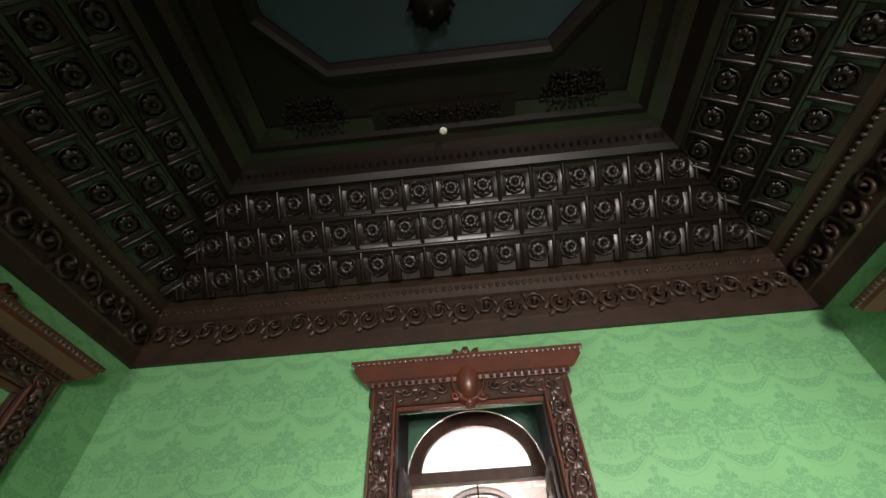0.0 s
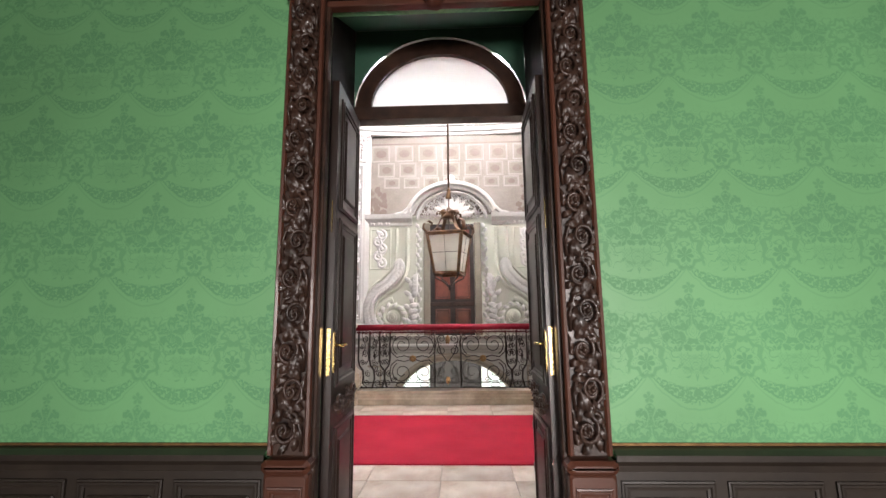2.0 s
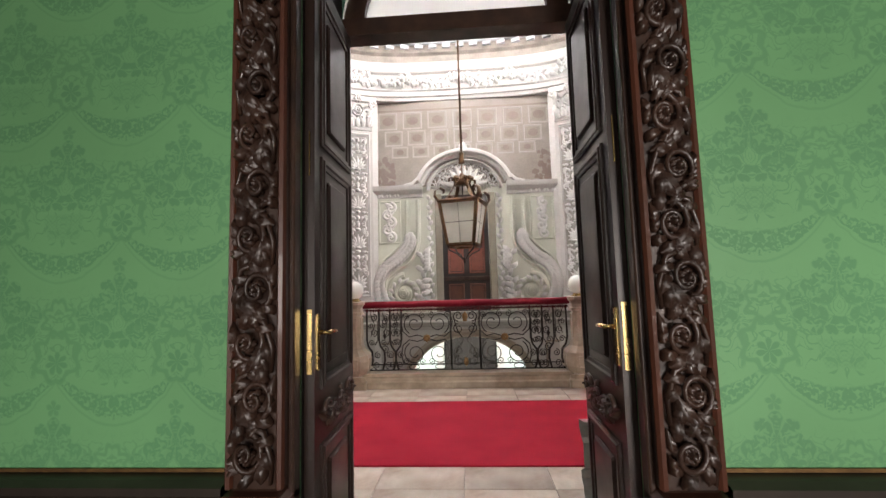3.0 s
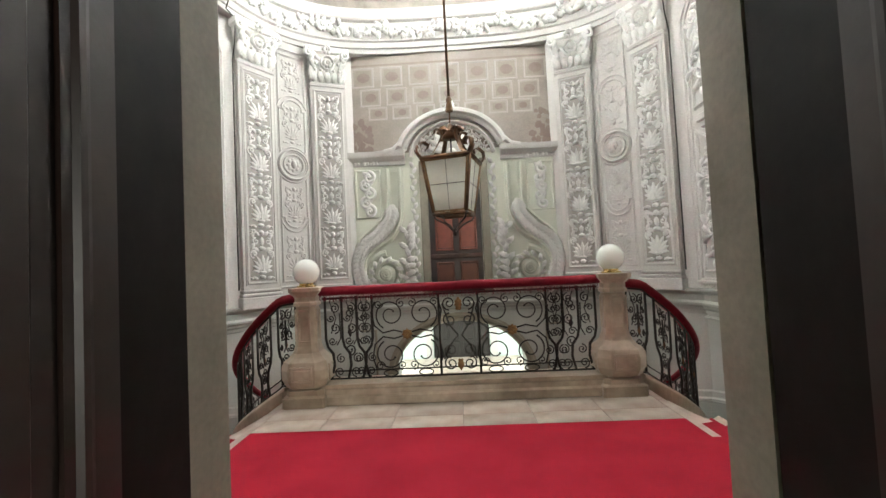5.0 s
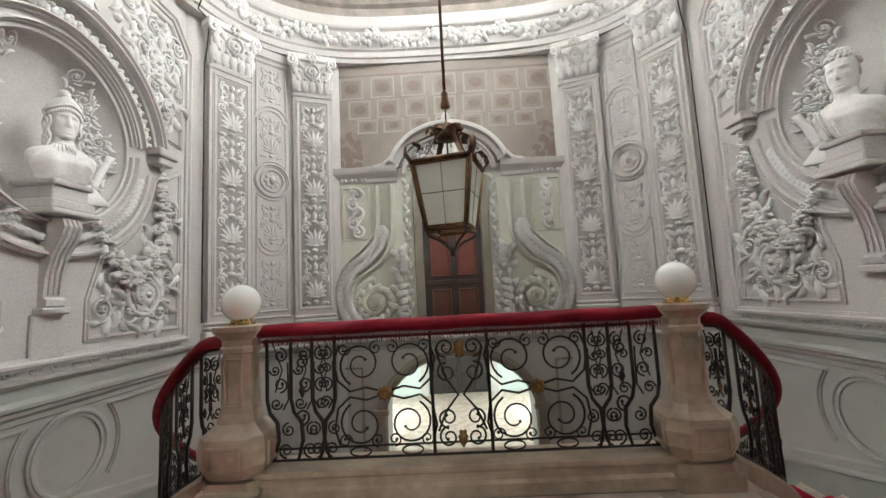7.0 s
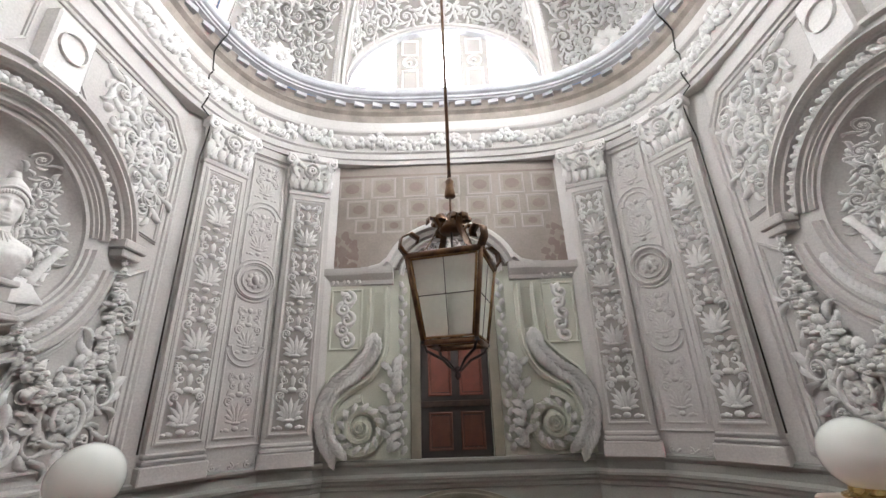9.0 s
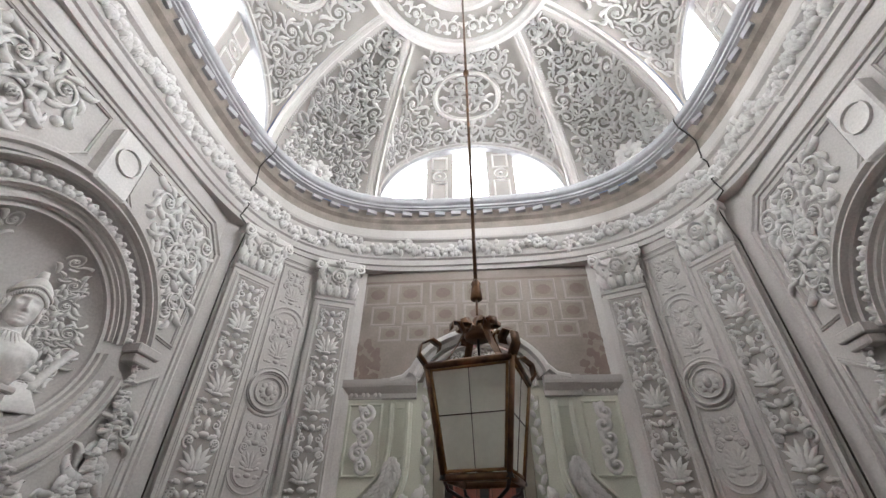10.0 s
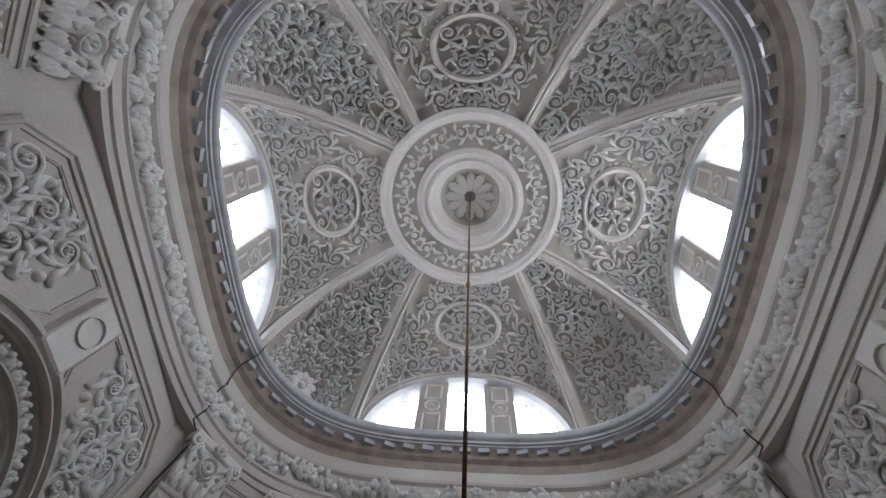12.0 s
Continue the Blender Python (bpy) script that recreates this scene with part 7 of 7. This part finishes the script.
# ---- busts ----
def bust(helmet, m, label):
    """White plaster portrait bust; the front is -y."""
    b = MB()
    g = lambda d, w_: math.exp(-(d / w_) ** 2)

    def ell(c, r, k=10, n=6):
        b.loft([[(c[0] + r[0] * math.cos(t) * math.cos(a), c[1] + r[1] * math.cos(t) * math.sin(a), c[2] + r[2] * math.sin(t)) for a in np.arange(k) * 2 * math.pi / k] for t in np.linspace(-1.5, 1.5, n + 1)], True, True)

    # chest, shoulders and neck
    Z = np.linspace(0, 0.72, 26)
    wz = np.interp(Z, (0, 0.08, 0.22, 0.34, 0.42, 0.47, 0.51, 0.55, 0.62, 0.72), (0.36, 0.40, 0.47, 0.50, 0.475, 0.40, 0.28, 0.175, 0.15, 0.15))
    dz = np.interp(Z, (0, 0.10, 0.28, 0.40, 0.50, 0.56, 0.72), (0.15, 0.20, 0.25, 0.23, 0.17, 0.145, 0.14))
    rings = []
    for z, w_, d in zip(Z, wz, dz):
        ring = []
        for a in np.arange(48) * 2 * math.pi / 48:
            c, s_ = math.cos(a), math.sin(a)
            x, y = w_ * math.copysign(abs(c) ** 0.75, c), d * math.copysign(abs(s_) ** 0.85, s_)
            if s_ < 0:
                y -= 0.05 * g(abs(x) - 0.19, 0.11) * g(z - 0.24, 0.13)                  # chest muscles
                y += 0.03 * g(x, 0.05) * g(z - 0.24, 0.15)
                y -= 0.018 * math.sin(46 * (z + 0.9 * abs(x))) * g(abs(x) - 0.42, 0.12)    # folds over the shoulders
            ring.append((x, y, z))
        rings.append(ring)
    b.loft(rings, True, True)
    # head
    Z = np.linspace(0.615, 1.30, 44)
    col = lambda *v: np.interp(Z, (0.615, 0.635, 0.68, 0.76, 0.86, 0.96, 1.06, 1.16, 1.25, 1.30), v)
    W_, F, B = col(0.06, 0.10, 0.145, 0.185, 0.208, 0.215, 0.215, 0.19, 0.12, 0.02), col(0.10, 0.185, 0.225, 0.235, 0.238, 0.235, 0.225, 0.19, 0.12, 0.02), col(0.06, 0.08, 0.12, 0.18, 0.235, 0.26, 0.26, 0.23, 0.15, 0.02)
    rings = []
    for z, w_, f, bk in zip(Z, W_, F, B):
        ring = []
        for a in np.linspace(-math.pi / 2, 1.5 * math.pi, 73)[:-1]:
            c, s_ = math.cos(a), math.sin(a)
            x, y = w_ * c, (f if s_ < 0 else bk) * s_
            if s_ < 0:
                nose = np.interp(z, (0.80, 0.825, 0.86, 0.97, 1.02), (0, 0.075, 0.065, 0.022, 0.0))
                y -= nose * g(x, np.interp(z, (0.80, 0.84, 0.97), (0.042, 0.036, 0.022)))
                y += 0.042 * g(abs(x) - 0.085, 0.046) * g(z - 0.945, 0.030) - 0.020 * g(abs(x) - 0.085, 0.026) * g(z - 0.942, 0.014)
                y -= 0.016 * g(abs(x) - 0.08, 0.07) * g(z - 0.99, 0.016)
                y += 0.018 * g(x, 0.07) * g(z - 0.752, 0.008) - 0.016 * g(x, 0.055) * (g(z - 0.772, 0.012) + g(z - 0.732, 0.013))
                y += 0.012 * g(x, 0.06) * g(z - 0.705, 0.014) - 0.018 * g(x, 0.055) * g(z - 0.663, 0.024)
                y -= 0.010 * g(abs(x) - 0.13, 0.04) * g(z - 0.87, 0.04) - 0.016 * g(abs(x) - 0.12, 0.04) * g(z - 0.78, 0.05)
            ring.append((x, y, z))
        rings.append(ring)
    b.loft(rings, True, True)
    rnd = random.Random(2)
    for s in (-1, 1):
        ell((s * 0.215, 0.02, 0.90), (0.022, 0.045, 0.065))
    if helmet:
        bowl = [(math.pi / 2) * q for q in np.linspace(0, 1, 12)]
        b.loft([[(0.262 * math.cos(t) * math.cos(a), 0.03 + 0.30 * math.cos(t) * math.sin(a), 1.07 + 0.25 * math.sin(t) + 0.07 * math.cos(t) * g(a - 1.5 * math.pi, 0.6)) for a in np.arange(40) * 2 * math.pi / 40] for t in bowl[:-1]], True, True)
        b.tube([(0.27 * math.cos(a), 0.03 + 0.31 * math.sin(a), 1.075 + 0.07 * g(a - 1.5 * math.pi, 0.6)) for a in np.arange(40) * 2 * math.pi / 40], 0.02, 6, True)
        b.loft([[(-w_, y, z0), (-w_ * 1.15, y, (z0 + z1) / 2), (-w_ * 0.7, y, z1), (w_ * 0.7, y, z1), (w_ * 1.15, y, (z0 + z1) / 2), (w_, y, z0)] for w_, y, z0, z1 in ((0.03, -0.20, 1.20, 1.27), (0.05, -0.12, 1.25, 1.38), (0.065, 0.02, 1.28, 1.46), (0.07, 0.16, 1.25, 1.47), (0.065, 0.28, 1.14, 1.40), (0.05, 0.37, 0.96, 1.24), (0.02, 0.40, 0.78, 1.0))], True, True)
        for i in range(26):     # hair rolled up under the rim
            a = math.pi * (0.97 + 1.06 * i / 25)
            z = 1.045 + 0.035 * g(a - 1.5 * math.pi, 0.7) - 0.05 * abs(math.cos(a)) ** 3
            ell((0.235 * math.cos(a), 0.245 * math.sin(a), z), (0.034, 0.034, 0.036), 8, 4)
        for s in (-1, 1):       # locks falling on the shoulders
            for k in range(3):
                zz = np.linspace(1.02, 0.46 + 0.05 * k, 16)
                b.tube([(s * (0.215 + 0.018 * math.sin(26 * z + k * 2) + 0.012 * k), -0.06 + 0.075 * k + 0.015 * math.cos(24 * z + k), z) for z in zz], [0.034 * (1 - 0.4 * q) for q in np.linspace(0, 1, 16)], 7)
        for i in range(11):     # pointed collar
            a = math.pi * (1.12 + 0.76 * i / 10)
            b.tube([(0.165 * math.cos(a), 0.15 * math.sin(a), 0.555), (0.235 * math.cos(a), 0.215 * math.sin(a), 0.49), (0.275 * math.cos(a), 0.25 * math.sin(a), 0.43)], [0.020, 0.018, 0.006], 6)
        b.tube([(0.165 * math.cos(a), 0.15 * math.sin(a), 0.565) for a in np.arange(24) * 2 * math.pi / 24], 0.02, 6, True)
    else:
        for _ in range(150):
            a, t = rnd.uniform(0, 6.28), rnd.uniform(0.05, 1.45)
            if math.sin(a) < -0.3 and t < 0.35:
                continue
            ell((0.225 * math.cos(t) * math.cos(a), 0.02 + 0.255 * math.cos(t) * math.sin(a), 1.03 + 0.27 * math.sin(t)), (0.045, 0.045, 0.032), 7, 4)
        for k in range(5):      # toga folds
            b.tube([(-0.40 + 0.16 * q + 0.05 * k, -0.17 - 0.10 * math.sin(math.pi * q), 0.46 - 0.42 * q - 0.02 * k) for q in np.linspace(0, 1, 10)], 0.022, 6)
    ob = part("bust", b, PLASTER, None, label, True, m)
    return tagged(ob, category="bust")


PLASTER = mat("white_plaster", (0.84, 0.82, 0.79), 0.55, second=(0.72, 0.69, 0.65), scale=3, fine=30, bump=0.15)
bust(True, Matrix.Translation((-HX + 0.12, NY, 3.245)) @ Matrix.Rotation(math.pi / 2 - 0.5, 4, "Z") @ Matrix.Diagonal((0.80, 0.82, 0.98, 1)), "white plaster bust in a crested helmet on a console")
bust(False, Matrix.Translation((HX - 0.12, NY, 3.245)) @ Matrix.Rotation(-math.pi / 2 + 0.5, 4, "Z") @ Matrix.Diagonal((0.80, 0.82, 0.98, 1)), "white plaster bust with short curled hair on a console")


# ---- dark joints over the cornice ----
for s in (-1, 1):
    # Open joint between side wall and corner bay, drawn as a black tube.
    c = thing("cable", None, "thin black joint line over the cornice and down the wall", "cable", "two cables")
    a = math.pi / 2 - s * (math.pi / 2 - 0.505)
    run = [(0.24, 10.40), (0.47, 10.28), (0.47, 10.18), (0.41, 10.10), (0.42, 10.02), (0.37, 9.93), (0.31, 9.90), (0.22, 9.70), (0.12, 9.60), (0.10, 9.12), (0.18, 9.05), (0.15, 8.98), (0.08, 8.92), (0.08, 8.45), (0.18, 8.37), (0.12, 8.28), (0.06, 8.02)]
    pts = [(*sup(a + 0.006 * s * math.sin(7 * z), HX - 0.03 - o, HY - 0.03 - o, 3.2), z) for o, z in run]
    pts += [(s * 5.36, 14.72, 7.95), (s * 5.40, 14.70, 7.3), (s * 5.47, 14.71, 6.9), (s * 5.48, 14.72, 4.0), (s * 5.48, 14.72, 1.0)]
    part("joint_line", MB().tube(pts, 0.018, 5), IRON, c, "", True)
